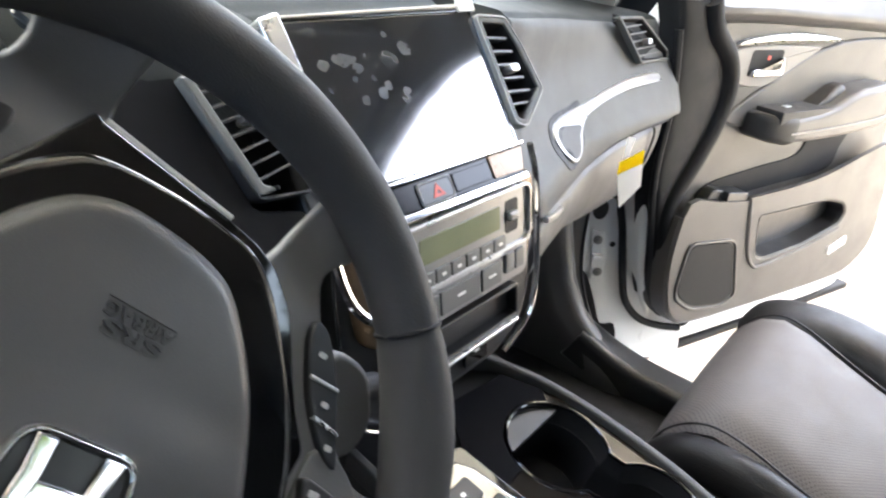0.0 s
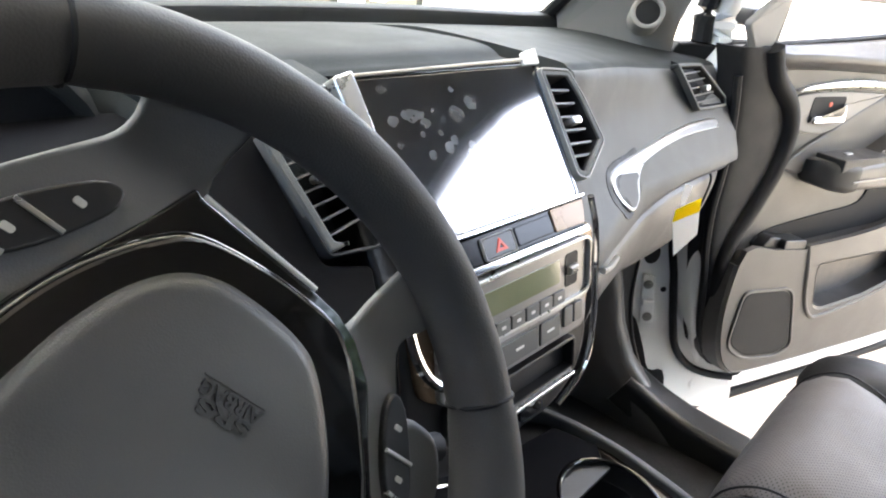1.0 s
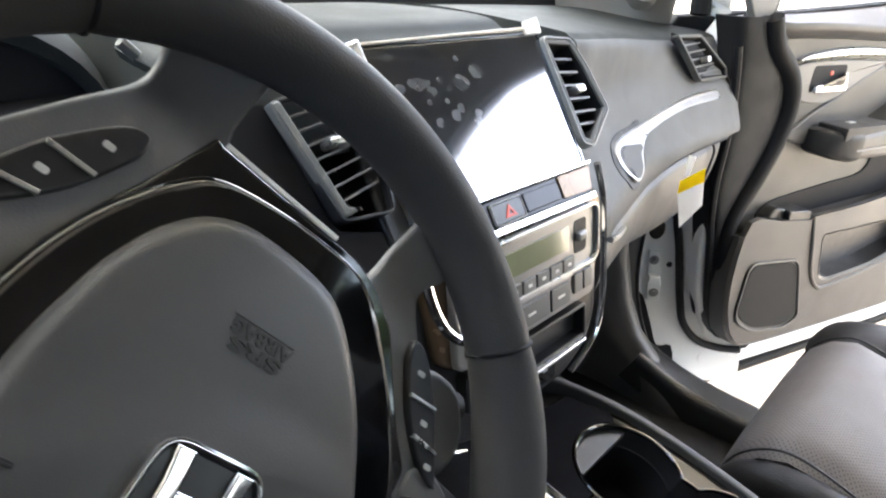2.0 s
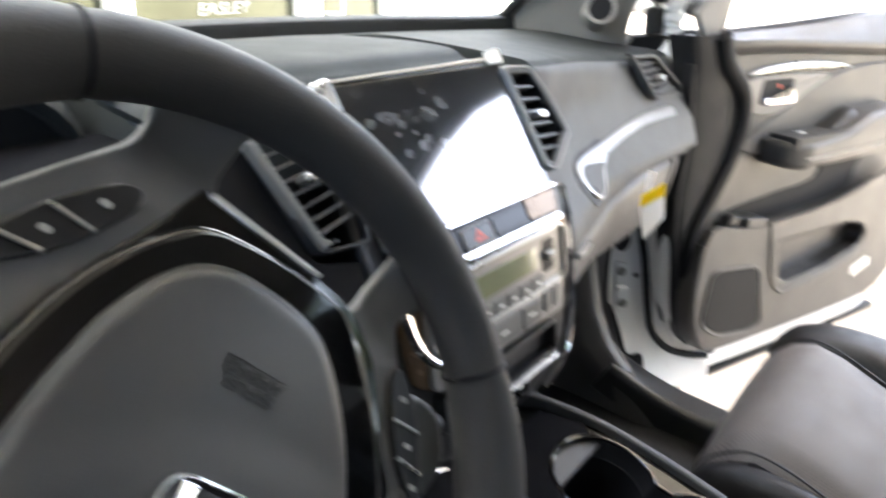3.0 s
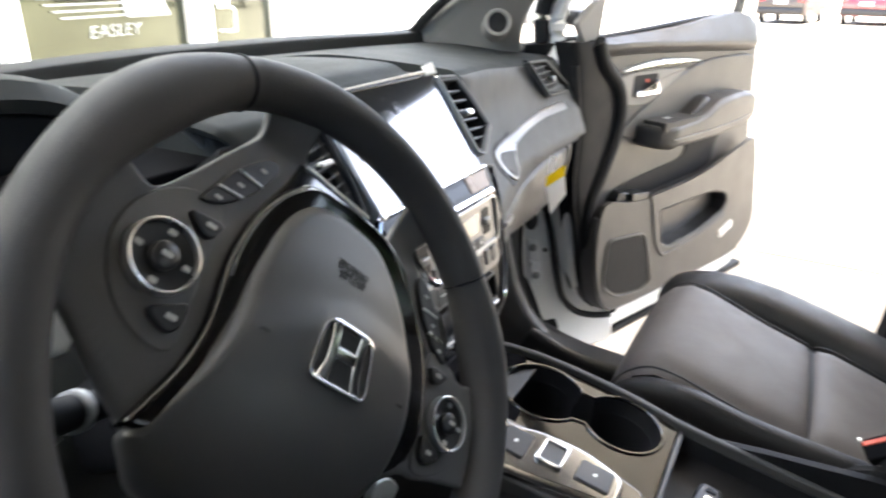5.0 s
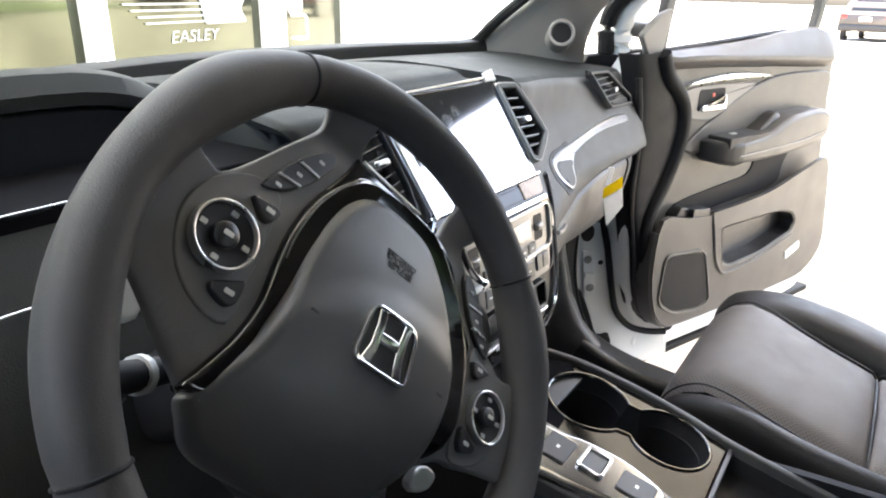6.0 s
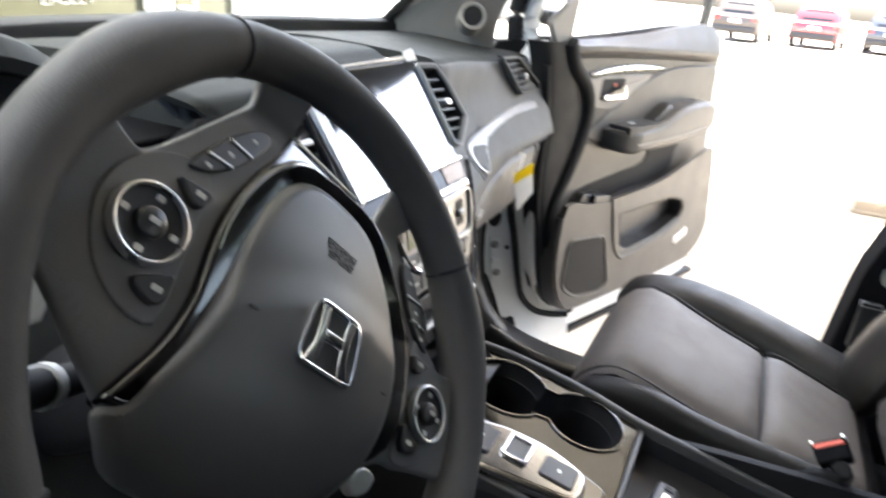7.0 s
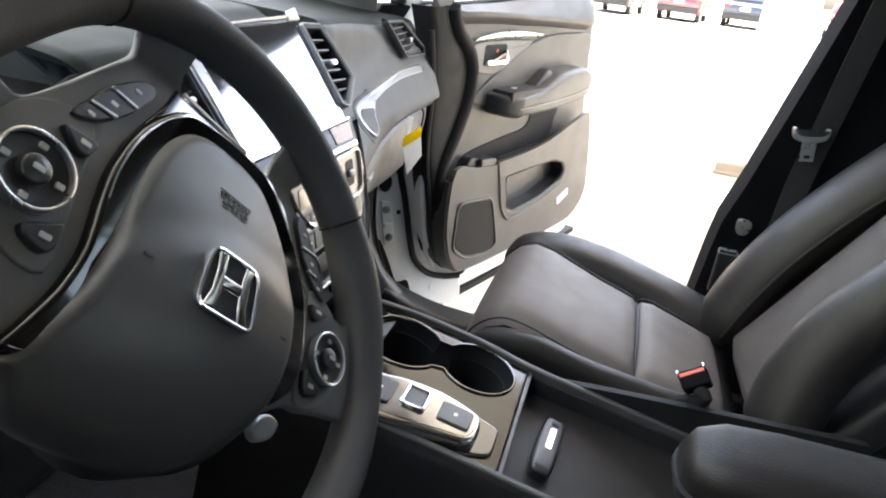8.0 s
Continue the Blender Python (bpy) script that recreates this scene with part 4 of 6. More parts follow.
for sx in (-1, 1):
    part("rotary_well", slab(rounded(sx * 0.078 - 0.011, -0.046, sx * 0.078 + 0.011, -0.013, 0.004), 0.004, 0.0066, 0.0005, m=M21), RUBBER, face)
    part("rotary_knob", slab(rounded(sx * 0.078 - 0.008, -0.034, sx * 0.078 + 0.008, -0.025, 0.002), 0.004, 0.011, 0.003, m=M21), SILVER_PAINT, face)
    for k in range(2):
        x = sx * 0.0725 + k * 0.0175 * sx
        part("heater_button", slab(rounded(x - 0.0078, -0.086, x + 0.0078, -0.066, 0.002), 0.004, 0.0085, 0.0012, m=M21), GREY_BUTTON, face)
for k in range(6):
    x = -0.052 + 0.0215 * k
    b = part("radio_button", slab(rounded(x - 0.0098, -0.0585, x + 0.0098, -0.0455, 0.0015), 0.004, 0.0085, 0.001, m=M21), GREY_BUTTON, face)
    part("print_mark", slab(rounded(x - 0.003, -0.0535, x + 0.003, -0.0505, 0.0008), 0.0083, 0.0088, 0.0001, m=M21), WHITE_PRINT, b)
part("divider", slab([(-0.108, -0.0645), (0.062, -0.0645), (0.062, -0.062), (-0.108, -0.062)], 0.004, 0.0085, 0.0008, m=M21), SATIN, face)
for x0, x1 in ((-0.062, -0.038), (-0.035, 0.022), (0.026, 0.058)):
    b = part("lower_button", slab(rounded(x0, -0.091, x1, -0.069, 0.0015), 0.004, 0.008, 0.001, m=M21), GREY_BUTTON, face)
    part("print_mark", slab(rounded((x0 + x1) / 2 - 0.006, -0.081, (x0 + x1) / 2 + 0.006, -0.0785, 0.0008), 0.0078, 0.0083, 0.0001, m=M21), WHITE_PRINT, b)
lo = rounded(-0.095, -0.142, 0.095, -0.104, 0.006)
part("pocket_frame", frame_plate(lo, 0.005, -0.01, 0.004, 0.002, M21), BLACK_PLASTIC, stack)
part("pocket", rings_to_bm([[M21 @ Vector((p.x, p.y, 0.002)) for p in inset(ccw(lo), 0.005)], [M21 @ Vector((p.x, p.y, -0.10)) for p in inset(ccw(lo), 0.009)]], False, True), MATTE_BLACK, stack, "dark open storage pocket")
part("pocket_lip", slab(rounded(-0.088, -0.1445, 0.088, -0.1405, 0.0015), -0.004, 0.0085, 0.0015, m=M21), SATIN, stack)
for x in (-0.03, 0.03):
    s_ = part("socket", slab(rounded(x - 0.018, -0.170, x + 0.018, -0.150, 0.003), -0.010, -0.004, 0.001, m=M21), GLOSS, stack)
    part("print_mark", slab(rounded(x - 0.004, -0.158, x + 0.004, -0.1545, 0.001), -0.0045, -0.0035, 0.0002, m=M21), WHITE_PRINT, s_)
for sx in (-1, 1):
    part("side_edge", tube([M21 @ Vector((sx * a, b, c)) for a, b, c in line_smooth([(0.128, 0.03, -0.004), (0.141, -0.01, -0.004), (0.143, -0.06, -0.004), (0.141, -0.12, -0.004), (0.125, -0.16, -0.006), (0.085, -0.185, -0.01)], 6)], 0.0035 if sx > 0 else 0.0015, 8), CHROME, stack, "thin silver edge")
# the display itself
disp = thing("display_screen", "large dark touch screen under bubbled protective film", "screen", SM)
part("panel", slab(rounded(-0.120, 0.020, 0.113, 0.152, 0.004), -0.004, 0.002, 0.001), SCREEN, disp, "glossy black screen glass")
part("bezel", frame_plate(rounded(-0.124, 0.017, 0.117, 0.156, 0.006), 0.0030, -0.004, 0.0026, 0.0005), SCREEN, disp)
part("side_strip", slab(round_corners([(-0.138, 0.153), (-0.119, 0.157), (-0.109, 0.017), (-0.127, 0.012)], 0.003), -0.006, 0.010, 0.003), SATIN, disp, "pale side strip")
part("film_edge", slab([(-0.122, 0.1535), (0.113, 0.1575), (0.113, 0.1595), (-0.122, 0.1555)], 0.0, 0.0046, 0.0006), BEZEL_STRIP, disp)
part("film_tab", slab(round_corners([(0.094, 0.152), (0.120, 0.152), (0.121, 0.168), (0.096, 0.164)], 0.002), 0.0025, 0.0052, 0.0006), WHITE_PRINT, disp, "white pull tab of the film")
rnd = random.Random(4)
for k in range(26):
    spread = rnd.random()
    cx, cy = -0.085 + 0.13 * spread + rnd.gauss(0, 0.014), 0.118 - 0.035 * spread + rnd.gauss(0, 0.018)
    cy = max(0.040, min(0.143, cy))
    r = rnd.uniform(0.0022, 0.0075) * (0.7 if k % 3 else 1.15)
    a = rnd.uniform(0, 6)
    pts = [(cx + r * (1 + 0.16 * math.sin(2 * t + a)) * math.cos(t), cy + r * 0.85 * (1 + 0.10 * math.sin(3 * t + a)) * math.sin(t)) for t in [2 * math.pi * i / 24 for i in range(24)]]
    part("film_bubble", slab(pts, 0.0015, 0.00208 + 0.000004 * k, 0.00003, 1), FILM, disp)

# ---- steering wheel ----
EL = radians(25.9)
WM = basis((-0.380, 0.0, 1.105), (1, 0, 0), (0, math.sin(EL), math.cos(EL)), (0, -math.cos(EL), math.sin(EL))) @ Matrix.Rotation(radians(129), 4, "Z")
wheel = thing("steering_wheel", "black leather steering wheel turned upside down", "steering wheel", WM)


def rim_section(a):
    """Half sizes of the rim's section, thicker at the thumb grips."""
    d = math.degrees(a)
    k = 0.10 * math.exp(-((d - 25) / 14) ** 2) + 0.10 * math.exp(-((d - 155) / 14) ** 2) + 0.26 * math.exp(-((d - 333) / 15) ** 2) + 0.26 * math.exp(-((d - 207) / 15) ** 2)
    return 0.0155 * (1 + k), 0.0175 * (1 + 0.4 * k)


rings = []
NR = 128
for i in range(NR + 1):
    a = 2 * math.pi * i / NR
    w, h = rim_section(a % (2 * math.pi))
    seam = min(abs(((math.degrees(a) - s + 180) % 360) - 180) for s in (46, 134, 225.5, 312.7))
    k = 0.955 if seam < 1.5 else 1.0
    rings.append([Vector(((0.171 + w * k * math.cos(b)) * math.cos(a), (0.171 + w * k * math.cos(b)) * math.sin(a), h * k * math.sin(b))) for b in [2 * math.pi * j / 24 for j in range(24)]])
bm = rings_to_bm(rings, False, False)
bmesh.ops.remove_doubles(bm, verts=bm.verts, dist=1e-6)
part("rim", bm, WHEEL_LEATHER, wheel, "black stitched leather rim", 60)
for deg in (46, 134, 225.5, 312.7):
    a = radians(deg)
    w, h = rim_section(a)
    part("seam", tube([((0.171 + (w * 0.975) * math.cos(b)) * math.cos(a), (0.171 + (w * 0.975) * math.cos(b)) * math.sin(a), h * 0.975 * math.sin(b)) for b in [2 * math.pi * j / 28 for j in range(28)]], 0.0011, 6, (0, 0, 1), True), MATTE_BLACK, wheel, "sewn seam of the rim")
def fall(x, y):
    """How far the wheel's middle drops back towards its two ends."""
    d = 0.020 * (max(0.0, y - 0.02) / 0.085) ** 2
    k = max(0.0, min(1.0, (-y - 0.02) / 0.075))
    d += 0.0040 * k * k * (3 - 2 * k)
    k = max(0.0, min(1.0, (-y - 0.092) / 0.034))
    d += 0.0090 * k * k * (3 - 2 * k)
    # lower spokes tilted back up, away from the light, to darken them
    k = max(0.0, min(1.0, (-y - 0.128) / 0.036))
    return d - 0.0110 * k * k * (3 - 2 * k)


def drop(bm):
    """Lets a flat piece follow the wheel's hollow middle."""
    for v in bm.verts:
        v.co.z -= fall(v.co.x, v.co.y)
    return bm


spoke_out = [(0.0, 0.088), (0.06, 0.088), (0.088, 0.079), (0.106, 0.068), (0.121, 0.058), (0.134, 0.048), (0.150, 0.037), (0.165, 0.030), (0.172, 0.018), (0.172, -0.022), (0.166, -0.040), (0.154, -0.045), (0.1405, -0.0390), (0.1310, -0.0385), (0.119, -0.055), (0.103, -0.083), (0.091, -0.104), (0.0835, -0.119), (0.0825, -0.130), (0.085, -0.142), (0.076, -0.156), (0.060, -0.164), (0.0465, -0.160), (0.0455, -0.1425), (0.0440, -0.124), (0.030, -0.112),
             (-0.026, -0.108), (-0.0400, -0.117), (-0.0460, -0.138), (-0.0500, -0.160), (-0.062, -0.164), (-0.076, -0.156), (-0.083, -0.142), (-0.0745, -0.129), (-0.0720, -0.118), (-0.0795, -0.0935), (-0.0965, -0.069), (-0.118, -0.047), (-0.137, -0.0410), (-0.152, -0.044), (-0.166, -0.040), (-0.172, -0.022), (-0.172, 0.018), (-0.160, 0.031), (-0.142, 0.034), (-0.120, 0.037), (-0.100, 0.041), (-0.085, 0.042), (-0.062, 0.056), (-0.03, 0.078)]
lo_s = ccw([(p.x, p.y) for p in line_smooth(spoke_out, 3, True)])
spokes_bm = rings_to_bm([[(p.x, p.y, -0.0075) for p in inset(lo_s, 0.0015)], [(p.x, p.y, -0.0045) for p in lo_s], [(p.x, p.y, -0.002) for p in inset(lo_s, 0.001)], [(p.x, p.y, -0.001) for p in inset(lo_s, 0.003)]], True, False)
rim_edges = [e for e in spokes_bm.edges if e.is_boundary]
bmesh.ops.triangle_fill(spokes_bm, use_beauty=True, use_dissolve=False, edges=rim_edges)
for _ in range(4):
    long = [e for e in spokes_bm.edges if e.calc_length() > 0.010 and min(e.verts[0].co.z, e.verts[1].co.z) > -0.0015]
    bmesh.ops.subdivide_edges(spokes_bm, edges=long, cuts=1)
    bmesh.ops.triangulate(spokes_bm, faces=[f for f in spokes_bm.faces if len(f.verts) > 3 and min(v.co.z for v in f.verts) > -0.0015])
part("spokes", drop(spokes_bm), SPOKE, wheel, "dark grey spokes", 50)
part("hub_back", slab(circle(0, 0, 0.085, 0.10, n=40), -0.06, -0.012, 0.01), BLACK_PLASTIC, wheel)
def pad_height(x, y):
    """The soft dome of the airbag cover, with a shallow step below the badge."""
    u = max(0.0, min(1.0, (y + 0.040 - 0.20 * x - 4.0 * x * x) / 0.030))
    return max(-0.004, 0.0070 * (1 - (x / 0.085) ** 2 - ((y + 0.008) / 0.105) ** 2)) - 0.0035 * (1 - u) ** 2 * (3 - 2 * (1 - u))


trim = line_smooth([(0.0, 0.070), (0.045, 0.069), (0.063, 0.065), (0.078, 0.070), (0.090, 0.074), (0.0985, 0.0725), (0.0945, 0.061), (0.0885, 0.046), (0.0850, 0.034), (0.0822, 0.018), (0.0822, 0.004), (0.0830, -0.012), (0.0825, -0.030), (0.0772, -0.0530), (0.0690, -0.0720), (0.0560, -0.0910), (0.0420, -0.1030), (0.0144, -0.1090), (-0.0100, -0.1100), (-0.0274, -0.1080), (-0.0395, -0.0995), (-0.0565, -0.0810), (-0.0735, -0.0580), (-0.0855, -0.0330), (-0.0903, -0.0072), (-0.0908, 0.0120), (-0.0824, 0.0330), (-0.067, 0.047), (-0.050, 0.052), (-0.030, 0.062)], 4, True)
part("gloss_trim", drop(slab(trim, -0.008, 0.0060, 0.0035, 5)), GLOSS, wheel, "gloss black trim around the airbag")
# its flat plate reaches over the lower spokes to the rim
plate = [(0.082, -0.030), (0.0785, -0.0500), (0.0715, -0.068), (0.0630, -0.087), (0.0525, -0.1135), (0.0500, -0.1200), (0.0462, -0.1180), (-0.0135, -0.1165), (-0.030, -0.1150), (-0.042, -0.110), (-0.0565, -0.095), (-0.069, -0.075), (-0.080, -0.058), (-0.0905, -0.045), (-0.088, -0.030)]
part("trim_plate", drop(slab(round_corners(plate, 0.003), -0.010, 0.0010, 0.0016, 3)), GLOSS, wheel, "gloss black plate of the trim")
cover = line_smooth([(0.0, 0.102), (0.055, 0.101), (0.0775, 0.0965), (0.0890, 0.0860), (0.0955, 0.0785), (0.0935, 0.0720), (0.0855, 0.0560), (0.0795, 0.0430), (0.0760, 0.0320), (0.0730, 0.0190), (0.0700, 0.0020), (0.0685, -0.0215), (0.0655, -0.0420), (0.0612, -0.0575), (0.0545, -0.0725), (0.0430, -0.0860), (0.0275, -0.0930), (0.0070, -0.0940), (-0.0120, -0.0920), (-0.0245, -0.0870), (-0.0370, -0.0750), (-0.0485, -0.0600), (-0.0570, -0.0450), (-0.0635, -0.0300), (-0.0675, -0.0160), (-0.0700, 0.0), (-0.0705, 0.012), (-0.0680, 0.028), (-0.0620, 0.048), (-0.050, 0.068), (-0.030, 0.088)], 4, True)
dome = slab(cover, -0.004, 0.0110, 0.008, 6, crown=1e-6)
bmesh.ops.subdivide_edges(dome, edges=[e for e in dome.edges if (e.verts[0].co - e.verts[1].co).length > 0.008 and min(e.verts[0].co.z, e.verts[1].co.z) > 0.0095], cuts=4, use_grid_fill=True)
for v in dome.verts:
    if v.co.z > 0.0:
        v.co.z += pad_height(v.co.x, v.co.y)
pad = part("airbag_cover", drop(dome), AIRBAG_SKIN, wheel, "soft dark grey airbag cover", 70)
# glint along the gloss trim's ridge, drawn as a dark chrome tube
glint_path = inset(ccw([(q.x, q.y) for q in trim]), 0.0035)
run = [p for p in glint_path if p.y < (-0.010 if p.x > 0 else 0.015)]
first = max(range(len(run)), key=lambda i: (run[i] - run[i - 1]).length)
run = run[first:] + run[:first]
part("trim_glint", tube([(p.x, p.y, 0.0050 - fall(p.x, p.y)) for p in run], 0.0012, 6), DARK_CHROME, wheel, "dark chrome tube for the glint along the trim")
part("plate_edge", tube([(x, y, 0.0028 - fall(x, y)) for x, y in line_smooth([(0.0462, -0.1180), (0.020, -0.1172), (-0.0135, -0.1165)], 4)], 0.0013, 8), GLINT_SILVER, wheel, "thin chrome edge of the trim")
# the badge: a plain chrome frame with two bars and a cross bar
B0 = Matrix.Translation((0.0022, 0.002, 0.0008)) @ Matrix.Rotation(radians(-2.5), 4, "X") @ Matrix.Diagonal((1.06, 1.10, 1, 1))
badge = part("badge", slab(round_corners([(-0.021, 0.017), (0.021, 0.017), (0.018, -0.016), (-0.018, -0.016)], 0.008, 5), 0.014, 0.0185, 0.002, m=B0), BUTTON, wheel, "black and chrome maker's badge")
part("badge_frame", frame_plate(round_corners([(-0.0225, 0.0185), (0.0225, 0.0185), (0.019, -0.0175), (-0.019, -0.0175)], 0.009, 5), 0.0024, 0.0155, 0.0208, 0.0010, B0), CHROME, badge)
for sx in (-1, 1):
    part("badge_bar", slab([(sx * 0.0168, 0.016), (sx * 0.0088, 0.016), (sx * 0.0070, 0.006), (sx * 0.0066, -0.005), (sx * 0.0074, -0.015), (sx * 0.0140, -0.015), (sx * 0.0126, -0.005), (sx * 0.0130, 0.006)], 0.017, 0.0208, 0.0012, m=B0), CHROME, badge)
part("badge_bar", slab([(-0.008, -0.004), (0.008, -0.004), (0.008, 0.0025), (-0.008, 0.0025)], 0.017, 0.0204, 0.0012, m=B0), CHROME, badge)
# embossed airbag wording, two lines
def lettering(text, size, m, mat, depth=0.0004, parent=None, name="lettering", align="CENTER", bold=0.0):
    c = bpy.data.curves.new("lettering", "FONT")
    c.body, c.size, c.extrude, c.align_x, c.align_y, c.offset = text, size, depth, align, "CENTER", bold
    tmp = bpy.data.objects.new("lettering", c)
    me = bpy.data.meshes.new_from_object(tmp)
    bpy.data.objects.remove(tmp)
    bpy.data.curves.remove(c)
    me.transform(m)
    me.materials.append(mat)
    ob = new(name, me)
    ob.parent = parent
    return ob


for word, wide, y in (("SRS", 2.1, -0.0503), ("AIRBAG", 1.08, -0.0562)):
    lettering(word, 0.0070, Matrix.Translation((0.004, y, 0.0112 + pad_height(0.004, y) - fall(0.004, y))) @ Matrix.Diagonal((wide, 1, 1, 1)), EMBOSS, 0.0005, pad, "embossed_word", bold=0.0002)
part("emboss_line", slab([(-0.0095, -0.0595), (0.0175, -0.0595), (0.0175, -0.0600), (-0.0095, -0.0600)], 0.010, 0.0114 + pad_height(0.004, -0.06) - fall(0.004, -0.06), 0.0001), EMBOSS, pad)
for sx in (-1, 1):
    part("access_mark", slab(rounded(sx * 0.055 - 0.003, 0.008, sx * 0.055 + 0.003, 0.0100, 0.001), 0.010, 0.0116 + pad_height(0.055, 0.009), 0.0003), BLACK_PLASTIC, pad)
    pod = part("control_pod", drop(slab(line_smooth([(sx * x, y) for x, y in ((0.0925, 0.036), (0.112, 0.036), (0.130, 0.024), (0.140, 0.005), (0.1415, -0.012), (0.136, -0.028), (0.124, -0.042), (0.108, -0.050), (0.094, -0.046), (0.0925, -0.02), (0.0915, 0.01))], 3, True), -0.003, 0.0008, 0.0015)), SPOKE, wheel, "black switch pod")
    dial = part("dial", drop(slab(circle(sx * 0.117, -0.002, 0.0185, 0.0185, n=40), 0.002, 0.0060, 0.002, crown=-0.0015)), BUTTON, pod, "round four-way switch with silver ring")
    part("dial_ring", drop(frame_plate(circle(sx * 0.117, -0.002, 0.0195, n=48), 0.0020, 0.003, 0.0088, 0.001)), SATIN, dial)
    part("dial_centre", drop(slab(circle(sx * 0.117, -0.002, 0.0075, n=24), 0.004, 0.009, 0.0015, crown=0.001)), BUTTON, dial)
    for a in range(4):
        ca, sa = math.cos(a * math.pi / 2), math.sin(a * math.pi / 2)
        part("print_mark", drop(slab(rounded(sx * 0.117 + 0.0135 * ca - 0.0022, -0.002 + 0.0135 * sa - 0.0016, sx * 0.117 + 0.0135 * ca + 0.0022, -0.002 + 0.0135 * sa + 0.0016, 0.0008), 0.0050, 0.0064, 0.0002)), PALE_PRINT, dial)
    part("print_mark", drop(slab(rounded(sx * 0.117 - 0.003, -0.0035, sx * 0.117 + 0.003, -0.0005, 0.0008), 0.0085, 0.0102, 0.0002)), PALE_PRINT, dial)
    for pts in ([(0.113, -0.034), (0.0955, -0.0365), (0.0920, -0.0345), (0.0960, -0.0245), (0.1025, -0.0245)], [(0.113, 0.0225), (0.0955, 0.0125), (0.0940, 0.016), (0.0945, 0.0260), (0.098, 0.0305), (0.104, 0.0298), (0.111, 0.0268)]):
        q = [(sx * x, y) for x, y in pts]
        b = part("pod_button", drop(slab(round_corners(q, 0.003), 0.001, 0.0058, 0.0015)), BUTTON, pod)
        cx, cy = sum(p[0] for p in q) / len(q), sum(p[1] for p in q) / len(q)
        part("print_mark", drop(slab(rounded(cx - 0.003, cy - 0.0015, cx + 0.003, cy + 0.0015, 0.0008), 0.0055, 0.0064, 0.0002)), PALE_PRINT, b)
    st = part("button_strip", drop(slab(line_smooth([(sx * x, y) for x, y in ((0.1095, -0.0445), (0.103, -0.0592), (0.0945, -0.077), (0.0800, -0.0955), (0.0712, -0.0988), (0.0692, -0.092), (0.0725, -0.083), (0.0810, -0.067), (0.0915, -0.0545), (0.1000, -0.0472))], 3, True), -0.003, 0.0030, 0.0015)), BUTTON, pod, "three switches with silver dividers")
    for (x0, y0), (x1, y1) in (((0.1030, -0.0580), (0.0870, -0.0600)), ((0.0945, -0.0755), (0.0775, -0.0750))):
        d = (Vector((x1, y1)) - Vector((x0, y0))).normalized()
        n = Vector((-d.y, d.x)) * 0.0009
        part("silver_divider", drop(slab([(sx * (x0 + n.x), y0 + n.y), (sx * (x1 + n.x), y1 + n.y), (sx * (x1 - n.x), y1 - n.y), (sx * (x0 - n.x), y0 - n.y)], 0.001, 0.0042, 0.0004)), SATIN, st)
    for x, y in ((0.1005, -0.0510), (0.0905, -0.0670), (0.0795, -0.0860)):
        part("print_mark", drop(slab(rounded(sx * x - 0.0022, y - 0.0013, sx * x + 0.0022, y + 0.0013, 0.001), 0.0024, 0.0036, 0.0002)), PALE_PRINT, st)
part("far_paddle", slab(line_smooth([(0.143, 0.026), (0.146, 0.040), (0.136, 0.052), (0.124, 0.046), (0.130, 0.030)], 3, True), -0.036, -0.028, 0.003), GLINT_SILVER, wheel, "bright silver shift paddle")
# paddle behind the rim: a dark blade with a bright tip
part("shift_paddle", slab(line_smooth([(-x, y) for x, y in ((0.092, 0.053), (0.100, 0.0575), (0.112, 0.052), (0.117, 0.041), (0.107, 0.037), (0.097, 0.042))], 3, True), -0.036, -0.028, 0.003), GLINT_SILVER, wheel, "bright silver shift paddle")
part("blade", slab(line_smooth([(-x, y) for x, y in ((0.092, -0.060), (0.097, -0.095), (0.112, -0.101), (0.128, -0.0955), (0.139, -0.074), (0.126, -0.052))], 3, True), -0.030, -0.020, 0.005, 3), SPOKE, wheel, "dark blade behind the spoke")
part("bright_edge", tube([(-x, y, -0.030) for x, y in line_smooth(((0.080, -0.144), (0.089, -0.136), (0.098, -0.130), (0.107, -0.1265), (0.116, -0.126), (0.123, -0.128)), 5)], 0.0030, 8), CHROME, wheel, "chrome edge")
for sx in (-1, 1):
    part("trim_foot", drop(slab(round_corners([(sx * x, y) for x, y in ((0.0785, 0.0255), (0.0825, 0.0225), (0.0835, 0.033), (0.0795, 0.037))], 0.0015), 0.0, 0.0046, 0.001)), CHROME, wheel, "small chrome tip of the trim")

# ---- centre console ----
CA = radians(10.5)
CM = basis((0, -0.161, 0.783), (1, 0, 0), (0, math.cos(CA), math.sin(CA)), (0, -math.sin(CA), math.cos(CA)))
console = thing("centre_console", "black centre console with gloss trim and cup holders", "console", CM)


def holed(outline, holes, z0, z1, m=None):
    """A plate with holes through it."""
    bm = bmesh.new()
    edges = []
    for loop in (ccw(outline), *[ccw(h) for h in holes]):
        vs = [bm.verts.new((p.x, p.y, z1)) for p in loop]
        edges += [bm.edges.new((vs[i], vs[(i + 1) % len(vs)])) for i in range(len(vs))]
    bmesh.ops.triangle_fill(bm, use_beauty=True, use_dissolve=False, edges=edges)
    ret = bmesh.ops.extrude_face_region(bm, geom=bm.faces[:])
    for v in [g for g in ret["geom"] if isinstance(g, bmesh.types.BMVert)]:
        v.co.z = z0
    bmesh.ops.recalc_face_normals(bm, faces=bm.faces)
    if m is not None:
        bm.transform(m)
    return bm


